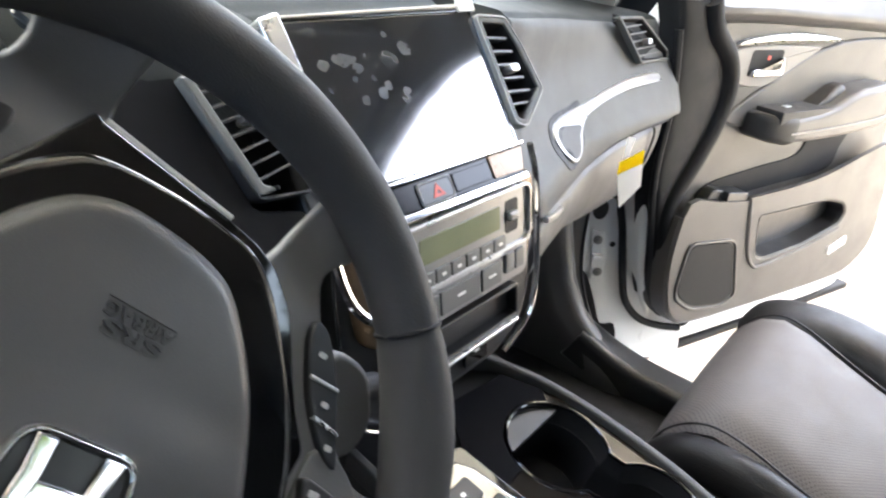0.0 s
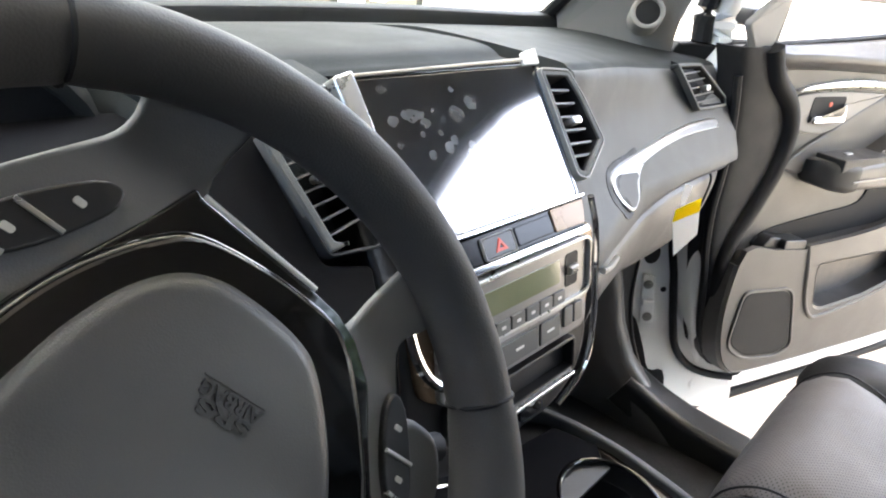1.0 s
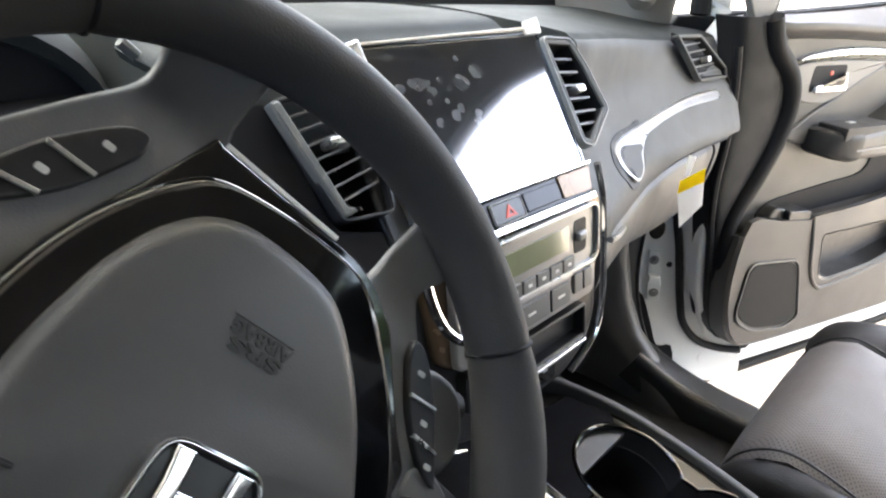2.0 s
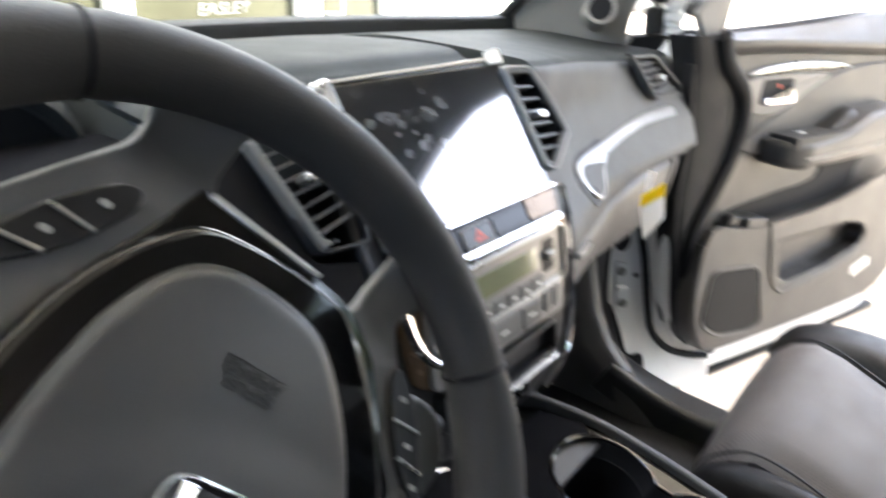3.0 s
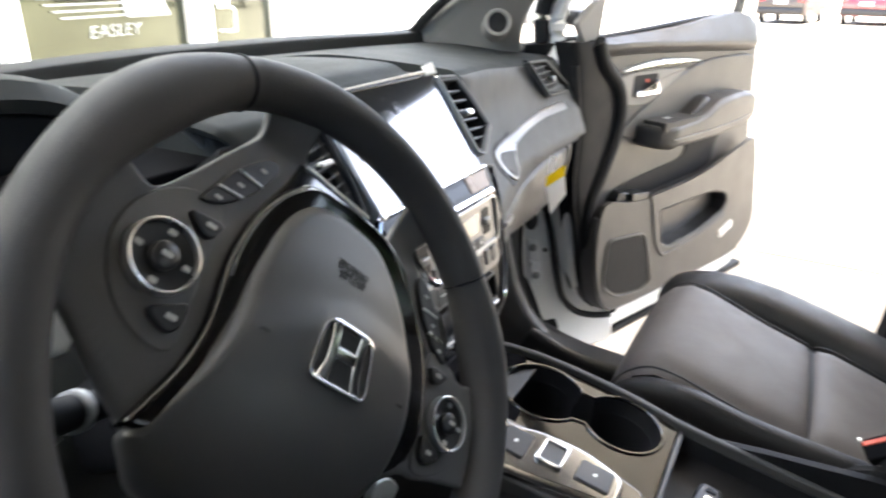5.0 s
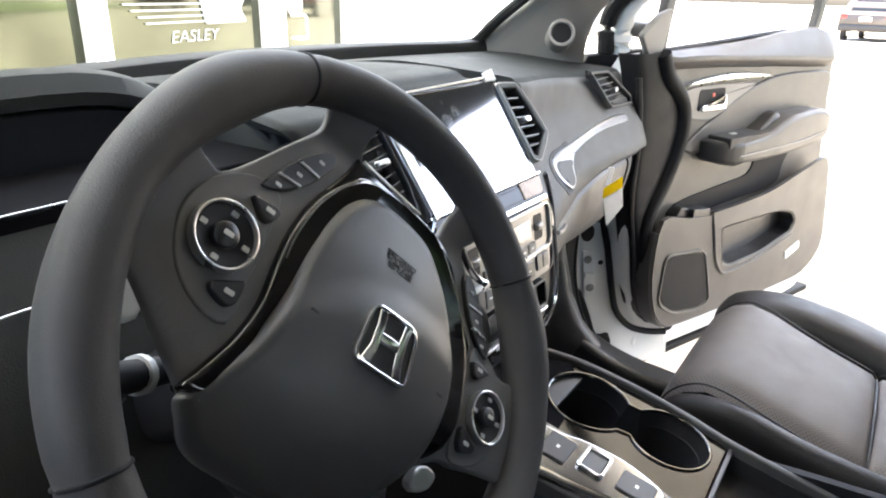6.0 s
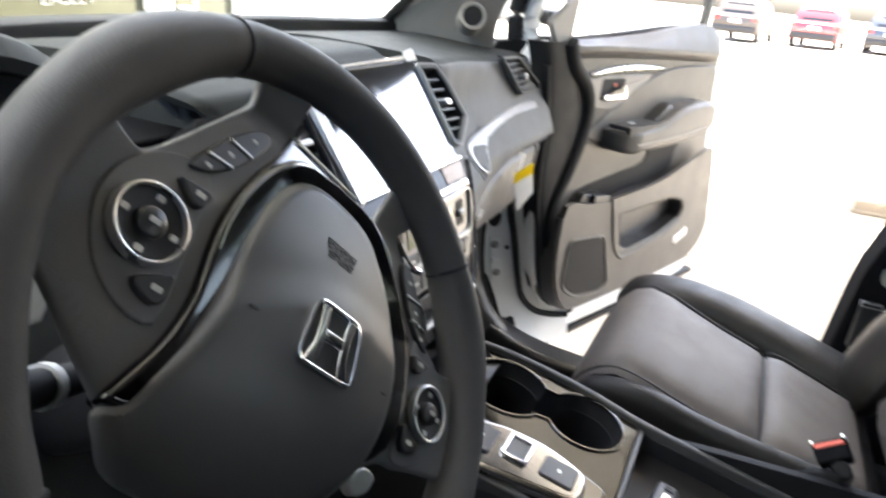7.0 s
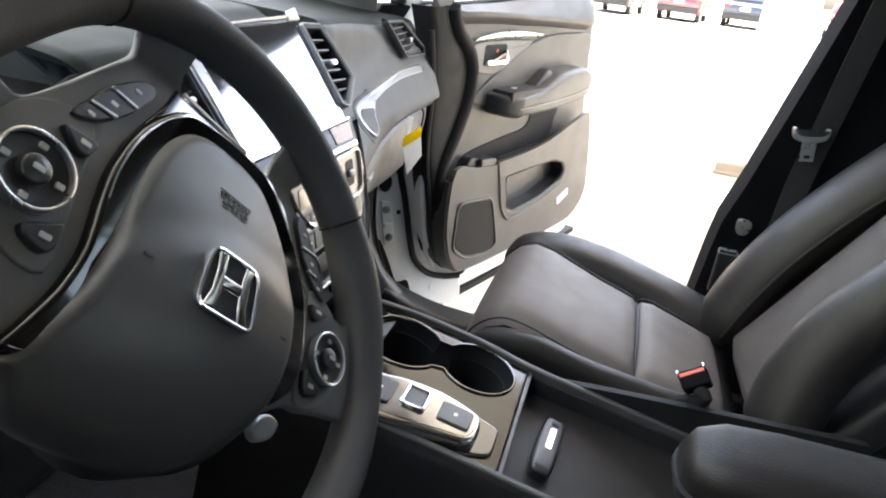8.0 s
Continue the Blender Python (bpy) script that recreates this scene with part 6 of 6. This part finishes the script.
# inner handle
bez = dp("handle_bezel", slab(line_smooth([(0.062, 1.108), (0.060, 1.07), (0.10, 1.045), (0.17, 1.036), (0.22, 1.045), (0.30, 1.082), (0.37, 1.112), (0.34, 1.118), (0.22, 1.122), (0.12, 1.120)], 3, True), -0.003, 0.0065, 0.004, 3), PILLAR_SKIN, "pale handle bezel")
# flat black plate drawn for the shade in the handle's hollow
dp("handle_shade", slab(rounded(0.122, 1.060, 0.230, 1.112, 0.008), 0.002, 0.0075, 0.001), MATTE_BLACK, "", bez)
dp("inner_handle", slab(round_corners([(0.128, 1.060), (0.232, 1.060), (0.230, 1.076), (0.222, 1.098), (0.216, 1.098), (0.216, 1.077), (0.130, 1.075)], 0.004), 0.006, 0.018, 0.004, 3), CHROME, "chrome inner door handle", bez)
dp("lock_mark", slab(rounded(0.176, 1.092, 0.186, 1.101, 0.003), 0.006, 0.0088, 0.001), RED_PLASTIC, "red lock marker", bez)
dp("accent_strip", slab(line_smooth([(0.070, 1.122), (0.10, 1.133), (0.20, 1.143), (0.30, 1.144), (0.40, 1.137), (0.445, 1.130), (0.40, 1.126), (0.30, 1.128), (0.20, 1.128), (0.12, 1.122)], 3, True), 0.0, 0.010, 0.004, 3), SATIN, "satin silver accent strip")
# armrest with switch and pull cup
def arm_loft(stations, grow=0.0):
    """A padded bar along the door: at each station s, depth, low, high."""
    rings = []
    for x, d, z0, z1 in stations:
        pts = rounded(-0.02, z0 - grow, d + grow, z1 + grow, min(0.016, (z1 - z0) * 0.3, d * 0.4), 4)
        rings.append([(x, p[1], p[0]) for p in pts])
    return rings_to_bm(rings)


rest = dp("armrest", arm_loft([(0.20, 0.060, 0.940, 0.972), (0.215, 0.070, 0.932, 0.982), (0.26, 0.074, 0.928, 0.987), (0.34, 0.075, 0.926, 0.992), (0.40, 0.075, 0.927, 1.004), (0.45, 0.075, 0.928, 1.024), (0.50, 0.074, 0.930, 1.034), (0.60, 0.072, 0.936, 1.040), (0.66, 0.070, 0.943, 1.036), (0.70, 0.066, 0.950, 1.022), (0.735, 0.050, 0.960, 1.005), (0.750, 0.020, 0.968, 0.995)]), DOOR_SKIN, "padded armrest", sharp=60)
dp("switch_panel", arm_loft([(0.160, 0.020, 0.950, 0.985), (0.170, 0.048, 0.940, 0.990), (0.19, 0.066, 0.932, 0.988), (0.228, 0.076, 0.926, 0.986), (0.25, 0.0755, 0.926, 0.986)], 0.001), ARM_VINYL, "black switch panel", rest, 60)
dp("switch_top", box(0.19, 0.972, 0.0, 0.44, 0.9990, 0.070, 0.004), ARM_VINYL, "", rest)
dp("window_switch", box(0.235, 0.985, 0.020, 0.275, 0.998, 0.045, 0.004), BUTTON, "", rest)
dp("switch_cap", box(0.245, 0.994, 0.026, 0.268, 1.001, 0.038, 0.002), SATIN, "", rest)
dp("pull_cup", arm_loft([(0.36, 0.045, 0.985, 1.000), (0.39, 0.046, 0.985, 1.014), (0.43, 0.044, 0.985, 1.034), (0.46, 0.040, 0.985, 1.039), (0.475, 0.030, 0.985, 1.036)]), ARM_VINYL, "dark pull cup", rest)
dp("stitch_line", tube(line_smooth([(0.23, 0.952, 0.0765), (0.38, 0.955, 0.0765), (0.55, 0.962, 0.0745), (0.66, 0.972, 0.0695), (0.715, 0.98, 0.0575)], 5), 0.0022, 6, (0, 1, 0)), PILLAR_SKIN, "", rest)
# flat black patch for the shade under the armrest, leading into the bin
dp("recess_shade", slab(line_smooth([(0.10, 0.83), (0.28, 0.852), (0.42, 0.868), (0.46, 0.93), (0.62, 0.93), (0.605, 0.87), (0.58, 0.815), (0.40, 0.80), (0.10, 0.79)], 4, True), -0.002, 0.0035, 0.002), MATTE_BLACK)
# lower bulge: an open bin with a pocket in front of it and the loudspeaker
low_out = line_smooth([(0.0, 0.815), (-0.015, 0.70), (0.005, 0.60), (0.05, 0.530), (0.13, 0.505), (0.40, 0.498), (0.70, 0.496), (0.80, 0.508), (0.868, 0.555), (0.878, 0.62), (0.84, 0.75), (0.79, 0.875), (0.70, 0.868), (0.51, 0.822), (0.36, 0.806), (0.21, 0.800), (0.20, 0.795), (0.10, 0.805)], 3, True)
pocket_hole = round_corners([(0.262, 0.752), (0.56, 0.752), (0.64, 0.735), (0.672, 0.700), (0.655, 0.665), (0.50, 0.632), (0.335, 0.622), (0.300, 0.635)], 0.022, 5)
dp("pocket_wall", holed(low_out, [pocket_hole], 0.036, 0.048), DOOR_SKIN, "grey map pocket wall")
lo_c = ccw([(p.x, p.y) for p in low_out])
skirt = rings_to_bm([[(p.x, p.y, 0.044) for p in lo_c], [(p.x, p.y, 0.040) for p in inset(lo_c, -0.004)], [(p.x, p.y, -0.002) for p in inset(lo_c, -0.006)]], False, False)
bmesh.ops.delete(skirt, geom=[f for f in skirt.faces if f.calc_center_median().y > 0.785], context="FACES")
dp("pocket_side", thicken(skirt, 0.005), DOOR_SKIN)
ph = ccw(pocket_hole)
# inside coloured black to give the pocket its shade
dp("map_pocket", rings_to_bm([[(p.x, p.y, 0.049) for p in ph], [(p.x, p.y, 0.046) for p in inset(ph, 0.006)], [(p.x, p.y, 0.002) for p in inset(ph, 0.009)]], False, True), BLACK_PLASTIC, "deep black map pocket")
dp("ridge", tube(line_smooth([(0.208, 0.803, 0.046), (0.225, 0.75, 0.049), (0.26, 0.66, 0.049), (0.30, 0.615, 0.049), (0.345, 0.607, 0.049), (0.50, 0.622, 0.048), (0.66, 0.655, 0.047)], 5), 0.005, 8, (0, 0, 1)), DOOR_SKIN)
spk = dp("speaker_grille", slab(round_corners([(0.035, 0.715), (0.195, 0.697), (0.255, 0.545), (0.215, 0.530), (0.10, 0.548), (0.03, 0.595)], 0.03, 5), 0.044, 0.0505, 0.003), GRILLE, "dark loudspeaker grille")
dp("grille_rim", frame_plate(round_corners([(0.025, 0.724), (0.200, 0.705), (0.268, 0.540), (0.218, 0.520), (0.095, 0.538), (0.02, 0.588)], 0.032, 5), 0.006, 0.043, 0.053, 0.002), HARD_PLASTIC, "", spk)
dp("bin_floor", slab([(0.0, 0.77), (0.70, 0.79), (0.70, 0.775), (0.0, 0.755)], -0.002, 0.04, 0.001), RUBBER)
dp("bin_clip", slab(round_corners([(0.075, 0.81), (0.09, 0.825), (0.10, 0.828), (0.135, 0.82), (0.14, 0.79), (0.08, 0.79)], 0.004), 0.0, 0.030, 0.004), BLACK_PLASTIC)
dp("bin_divider", slab(round_corners([(0.125, 0.822), (0.20, 0.814), (0.205, 0.79), (0.125, 0.79)], 0.006), 0.0, 0.044, 0.003), BLACK_PLASTIC)
dp("reflector", slab(round_corners([(0.645, 0.602), (0.722, 0.624), (0.728, 0.598), (0.655, 0.575)], 0.004), 0.046, 0.0515, 0.002), WHITE_PRINT, "pale door lamp lens")
# rubber seal and the fold of the boot along the hinge edge
EDGE = ((1.20, -0.130, -0.050), (1.15, -0.108, -0.020), (1.10, -0.095, 0.040), (1.045, -0.084, 0.065), (0.977, -0.078, 0.058), (0.897, -0.078, 0.024), (0.82, -0.066, -0.018), (0.766, -0.050, -0.022), (0.705, -0.034, -0.008), (0.64, -0.018, 0.010), (0.586, 0.004, 0.036), (0.526, 0.046, 0.088), (0.482, 0.110, 0.14))
boot = [[(a - 0.012, z, -0.035), (a, z, -0.012), (a + 0.006, z, 0.002), (a + (b - a) * 0.3, z, 0.008), (a + (b - a) * 0.65, z, 0.010), (b + 0.006, z, 0.004)] for z, a, b in EDGE]
cols = [line_smooth([r[i] for r in boot], 5) for i in range(6)]
dp("hinge_edge", thicken(skin([line_smooth([c[k] for c in cols], 3) for k in range(len(cols[0]))]), 0.004), BOOT, "black folded vinyl along the hinge edge")
dp("edge_gasket", tube(line_smooth([(a, z, 0.0) for z, a, b in EDGE[1:]], 6), 0.008, 8, (0, 0, 1)), RUBBER)
dp("door_weatherstrip", tube(line_smooth([(b, z, 0.012) for z, a, b in EDGE], 6), 0.0185, 12, (0, 0, 1)), MATTE_BLACK, "black rubber weatherstrip")
dp("sail_panel", slab(round_corners([(-0.115, 1.237), (-0.06, 1.28), (-0.018, 1.293), (-0.028, 1.24), (-0.040, 1.19), (-0.085, 1.195)], 0.008), -0.012, 0.002, 0.004, 3), PILLAR_SKIN, "grey mirror sail panel")
dp("boot_top", slab(round_corners([(-0.09, 1.12), (-0.03, 1.105), (0.018, 1.122), (0.022, 1.168), (-0.012, 1.200), (-0.085, 1.206)], 0.035, 6), -0.03, 0.012, 0.016, 6), MATTE_BLACK)
# black cladding along the lower edge
dp("lower_cladding", sweep([(-0.03, 0.380, -0.04), (0.20, 0.373, -0.04), (0.47, 0.370, -0.04), (0.75, 0.370, -0.04), (1.005, 0.371, -0.04)], rounded(-0.03, -0.011, 0.03, 0.011, 0.006, 3), up=(0, 1, 0)), GRILLE, "dark plastic strip under the door")
# window frame
for pts in ([(-0.015, 1.19, -0.03), (0.01, 1.33, -0.035), (0.06, 1.48, -0.05), (0.20, 1.60, -0.10)], [(0.675, 1.22, -0.03), (0.70, 1.36, -0.04), (0.67, 1.56, -0.09), (0.62, 1.62, -0.11)], [(0.20, 1.60, -0.10), (0.40, 1.645, -0.12), (0.62, 1.62, -0.11)]):
    dp("window_frame", sweep(line_smooth(pts, 6), rounded(-0.016, -0.012, 0.016, 0.012, 0.005, 2), up=(0, 0, 1)), BLACK_PLASTIC, "black window frame")
dp("belt_seal", tube(line_smooth([(-0.01, 1.203, -0.02), (0.2, 1.218, -0.018), (0.45, 1.238, -0.016), (0.65, 1.245, -0.016)], 5), 0.006, 8, (0, 0, 1)), RUBBER)
MIR = DM @ Q @ pose(0.04, 1.28, -0.22)
mir = thing("wing_mirror", "white wing mirror housing behind the window", "mirror", MIR)
part("housing", slab(round_corners([(-0.08, -0.06), (0.12, -0.06), (0.13, 0.07), (-0.04, 0.08)], 0.03, 5), -0.05, 0.04, 0.02, 4), PAINT, mir)
part("stalk", box(-0.05, -0.055, 0.02, 0.0, -0.02, 0.14, 0.01), BLACK_PLASTIC, mir)

# paper tag hanging from the glovebox seam
tz = Vector((-0.75, -0.66, 0)).normalized()
tx = Vector((0.66, -0.75, 0)).normalized()
TG = basis((0.553, 0.1785, 0.943), tx, (0, 0, 1), tz) @ Matrix.Scale(0.97, 4)
tag = thing("paper_tag", "yellow and white paper tag hanging from the glovebox", "tag", TG)
part("loop", slab([(-0.014, 0.030), (-0.006, 0.036), (-0.001, 0.066), (-0.013, 0.068)], 0.0, 0.0010, 0.0002), PAPER, tag)
part("yellow_head", slab([(-0.018, 0.024), (0.018, 0.048), (0.020, 0.026), (-0.018, 0.003)], 0.0, 0.0016, 0.0003), YELLOW, tag, "yellow printed band")
part("white_sheet", slab([(-0.018, 0.003), (0.020, 0.026), (0.0265, -0.014), (-0.003, -0.056)], 0.0, 0.0013, 0.0003), PAPER, tag)

# ---- outside: shop front, parked cars, column, trees ----
FU = Vector((math.cos(radians(18)), math.sin(radians(18)), 0))
FR = basis((1.6, 3.0, 0), FU, (0, 0, 1), Vector((FU.y, -FU.x, 0)))
front = thing("shop_front", "white framed glass shop front", "building", FR, kind="structure")
for x0, x1 in ((-5.0, -0.60), (-0.52, 0.90), (1.12, 2.15)):
    part("glass_pane", box(x0, 0.10, -0.06, x1, 2.45, -0.04, 0), MIRROR_GLASS, front, "reflective window glass")
for x0, x1 in ((-0.62, -0.505), (0.89, 1.01), (1.02, 1.135), (2.14, 2.29), (2.30, 2.50), (-2.2, -2.06)):
    part("stile", box(x0, 0.0, -0.08, x1, 2.6, 0.02, 0.008), ALU, front, "white aluminium stile")
part("rail", box(-5.0, 0.0, -0.08, 2.5, 0.12, 0.015, 0.006), ALU, front)
part("rail", box(-5.0, 2.45, -0.08, 2.5, 2.62, 0.015, 0.006), ALU, front)
part("pull_handle", tube(line_smooth([(1.20, 0.98, 0.02), (1.20, 0.98, 0.07), (1.28, 0.98, 0.09), (1.29, 1.02, 0.09), (1.29, 1.10, 0.09), (1.25, 1.13, 0.09), (1.20, 1.13, 0.06), (1.20, 1.13, 0.02)], 4), 0.012, 8), SATIN, front, "steel pull handle")
part("push_plate", slab(circle(1.27, 1.20, 0.085, 0.075, n=28), 0.0, 0.03, 0.004), WHITE_PRINT, front)
part("cladding", box(2.5, 0.0, -0.12, 14.0, 4.5, 0.0, 0.0), CLADDING, front, "white wall cladding")
part("upper_wall", box(-6.0, 2.62, -0.12, 2.5, 4.5, 0.02, 0.0), CLADDING, front)
for k in range(8):
    part("panel_joint", box(3.6 + 1.3 * k, 0, -0.01, 3.615 + 1.3 * k, 4.5, 0.003, 0), JOINT, front)
part("ring_sign", frame_plate(circle(5.2, 1.05, 0.26, 0.21, n=48), 0.03, 0.0, 0.02, 0.004), JOINT, front, "round sign ring")
for k, (x0, x1, z) in enumerate(((6.1, 6.55, 1.17), (6.65, 6.95, 1.17), (6.35, 6.85, 0.99))):
    part("sign_line", box(x0, z - 0.04, 0.0, x1, z + 0.04, 0.008, 0), JOINT, front, "unreadable sign lettering")
SLANT = Matrix(((1, 0.34, 0, 0), (0, 1, 0, 0), (0, 0, 1, 0), (0, 0, 0, 1)))
for k in range(5):
    part("logo_stripe", box(-0.40 + 0.05 * k, 1.237 - 0.031 * k, -0.045, 0.55, 1.244 - 0.031 * k, -0.030, 0), VINYL, front, "white logo stripe on the glass")
part("logo_block", slab(round_corners([(0.25, 1.25), (0.72, 1.25), (0.66, 1.18), (0.72, 1.10), (0.30, 1.10)], 0.02), -0.045, -0.029, 0.002), VINYL, front)
lettering("EASLEY", 0.105, Matrix.Translation((0.20, 1.038, -0.036)) @ SLANT @ Matrix.Diagonal((1.28, 0.85, 1, 1)), VINYL, 0.002, front, "door_lettering", bold=-0.0018)
# canopy over the car, on its columns
can = thing("canopy", "white canopy roof over the forecourt", "canopy", pose(0, 0, 0), kind="structure")
# unseen deck for shade; slanted edge cut so the screen mirrors sky
part("deck", slab([(-6.5, -6.5), (2.4, -6.5), (3.4, -4.4), (4.4, -2.7), (5.35, -1.7), (5.35, 0.9), (-6.5, 0.9)], 4.2, 4.6, 0.02), CLADDING, can)
# column of the canopy
colm = thing("canopy_column", "white canopy column on a concrete foot", "column", pose(5.05, -1.25, 0), kind="structure")
part("shaft", box(-0.17, -0.17, 0.0, 0.17, 0.17, 4.2, 0.02), CLADDING, colm)
part("foot", box(-0.24, -0.24, 0.0, 0.24, 0.24, 0.10, 0.02), CONCRETE, colm)
part("foot_stain", box(-0.245, -0.245, 0.0, 0.245, 0.245, 0.03, 0.01), JOINT, colm, "dirty foot of the column")


def parked_car(name, x, y, turn, paint, label):
    """A parked car seen from behind or in front."""
    c = thing(name, label, "car", pose(x, y, 0, 0, 0, turn), group="parked cars")
    prof = [(-2.2, 0.35), (-2.28, 0.6), (-2.25, 0.95), (-2.1, 1.05), (-1.75, 1.55), (-1.4, 1.68), (0.2, 1.68), (0.95, 1.12), (1.9, 1.0), (2.2, 0.85), (2.25, 0.5), (2.15, 0.32)]
    prof = line_smooth(prof, 4)
    rows = []
    for sx, k in ((-0.90, 0.96), (-0.93, 0.985), (-0.90, 1.0), (0, 1.0), (0.90, 1.0), (0.93, 0.985), (0.90, 0.96)):
        rows.append([(sx * (1 if p.y < 1.0 else 1 - 0.22 * (p.y - 1.0) / 0.68), p.x * k, p.y * (1 if abs(sx) < 0.5 else 1.0) - (0.03 if abs(sx) > 0.5 and p.y > 1.5 else 0)) for p in prof])
    bm = skin(rows)
    for r in (rows[0], rows[-1]):
        f = bm.faces.new([bm.verts.new(v) for v in r])
    bmesh.ops.remove_doubles(bm, verts=bm.verts, dist=0.001)
    part("body", bm, paint, c)
    part("rear_window", skin([[(-0.62, -2.085 + 0.02, 1.10), (0.62, -2.085 + 0.02, 1.10)], [(-0.54, -1.79, 1.52), (0.54, -1.79, 1.52)]]), CAR_GLASS, c, "dark tinted glass")
    for sx in (-1, 1):
        part("side_window", skin([[(sx * 0.915, -1.5, 1.08), (sx * 0.915, 0.7, 1.08)], [(sx * 0.80, -1.3, 1.55), (sx * 0.80, 0.1, 1.55)]]), CAR_GLASS, c)
        part("tail_lamp", box(sx * 0.78 - 0.12, -2.30, 0.82, sx * 0.78 + 0.12, -2.15, 1.0, 0.03), LAMP_RED, c)
        for wy in (-1.35, 1.35):
            w = part("wheel", slab(circle(0, 0, 0.34, n=28), -0.10, 0.10, 0.03, m=basis((sx * 0.83, wy, 0.34), (0, 1, 0), (0, 0, 1), (1, 0, 0))), TYRE, c)
            part("rim", slab(circle(0, 0, 0.21, n=20), -0.105, 0.107, 0.02, m=basis((sx * 0.83, wy, 0.34), (0, 1, 0), (0, 0, 1), (1, 0, 0))), SATIN, w)
    part("bumper", box(-0.88, -2.36, 0.38, 0.88, -2.15, 0.62, 0.05), BLACK_PLASTIC, c)
    part("number_plate", box(-0.22, -2.335, 0.74, 0.22, -2.29, 0.88, 0.01), WHITE_PRINT, c)
    return c


parked_car("parked_car", 32.6, 1.0, -100, BRONZE_PAINT, "bronze hatchback parked across the forecourt")
parked_car("parked_car", 34.0, -2.0, -100, RED_PAINT, "red hatchback parked across the forecourt")
parked_car("parked_car", 35.2, -4.9, -100, DARK_PAINT, "dark blue hatchback parked across the forecourt")
parked_car("parked_car", 36.2, -9.6, -100, RED_PAINT, "red hatchback parked beyond the column")


def tree(x, y, h, seed):
    """A broad tree: tapered trunk, limbs and a crown of many small leaves."""
    rnd = random.Random(seed)
    t = thing("tree", "broad leafy tree behind the forecourt", "tree", pose(x, y, 0), group="trees")
    parts_ = [tube(line_smooth([(0, 0, 0), (0.1, 0.05, h * 0.3), (0.0, 0.1, h * 0.6)], 4), 0.22, 8, (0, 1, 0), scale=lambda u: 1 - 0.6 * u)]
    tips = []
    for k in range(7):
        a, r = rnd.uniform(0, 6.3), h * rnd.uniform(0.2, 0.38)
        tip = (r * math.cos(a), r * math.sin(a), h * rnd.uniform(0.55, 0.9))
        tips.append(tip)
        parts_.append(tube(line_smooth([(0, 0, h * 0.3), (tip[0] * 0.5, tip[1] * 0.5, (h * 0.35 + tip[2]) / 2), tip], 4), 0.09, 6, (0, 1, 0), scale=lambda u: 1 - 0.7 * u))
    part("trunk", merge(*parts_), BARK, t)
    verts, faces = [], []
    for k in range(2600):
        c = rnd.choice(tips)
        d = Vector((rnd.gauss(0, 1), rnd.gauss(0, 1), rnd.gauss(0, 0.8))).normalized() * h * 0.2 * rnd.random() ** 0.4
        p = Vector(c) + d
        u = Vector((rnd.gauss(0, 1), rnd.gauss(0, 1), rnd.gauss(0, 1))).normalized() * 0.16
        w = u.orthogonal().normalized() * 0.10
        i = len(verts)
        verts += [p - u, p + w, p + u, p - w]
        faces.append((i, i + 1, i + 2, i + 3))
    me = bpy.data.meshes.new("crown")
    me.from_pydata([tuple(v) for v in verts], [], faces)
    me.materials.append(LEAVES)
    ob = new("crown", me)
    ob.parent = t
    tagged(ob, "loose green crown", kind="stuff")
    return t


for k, (x, y, h) in enumerate(((-3, -16, 7), (2, -18, 8), (7, -17, 6.5), (12, -20, 8), (-9, -18, 7.5), (17, -22, 7), (16, -13.5, 6.5), (20, -17, 8), (24, -15, 7), (27, -20, 8.5), (31, -24, 8))):
    tree(x, y, h, 30 + k)
solid("verge", box(-40, -40, -0.02, 40, -12, 0.06, 0.0), GRASS, "dry grass verge behind the forecourt", "grass", kind="structure")
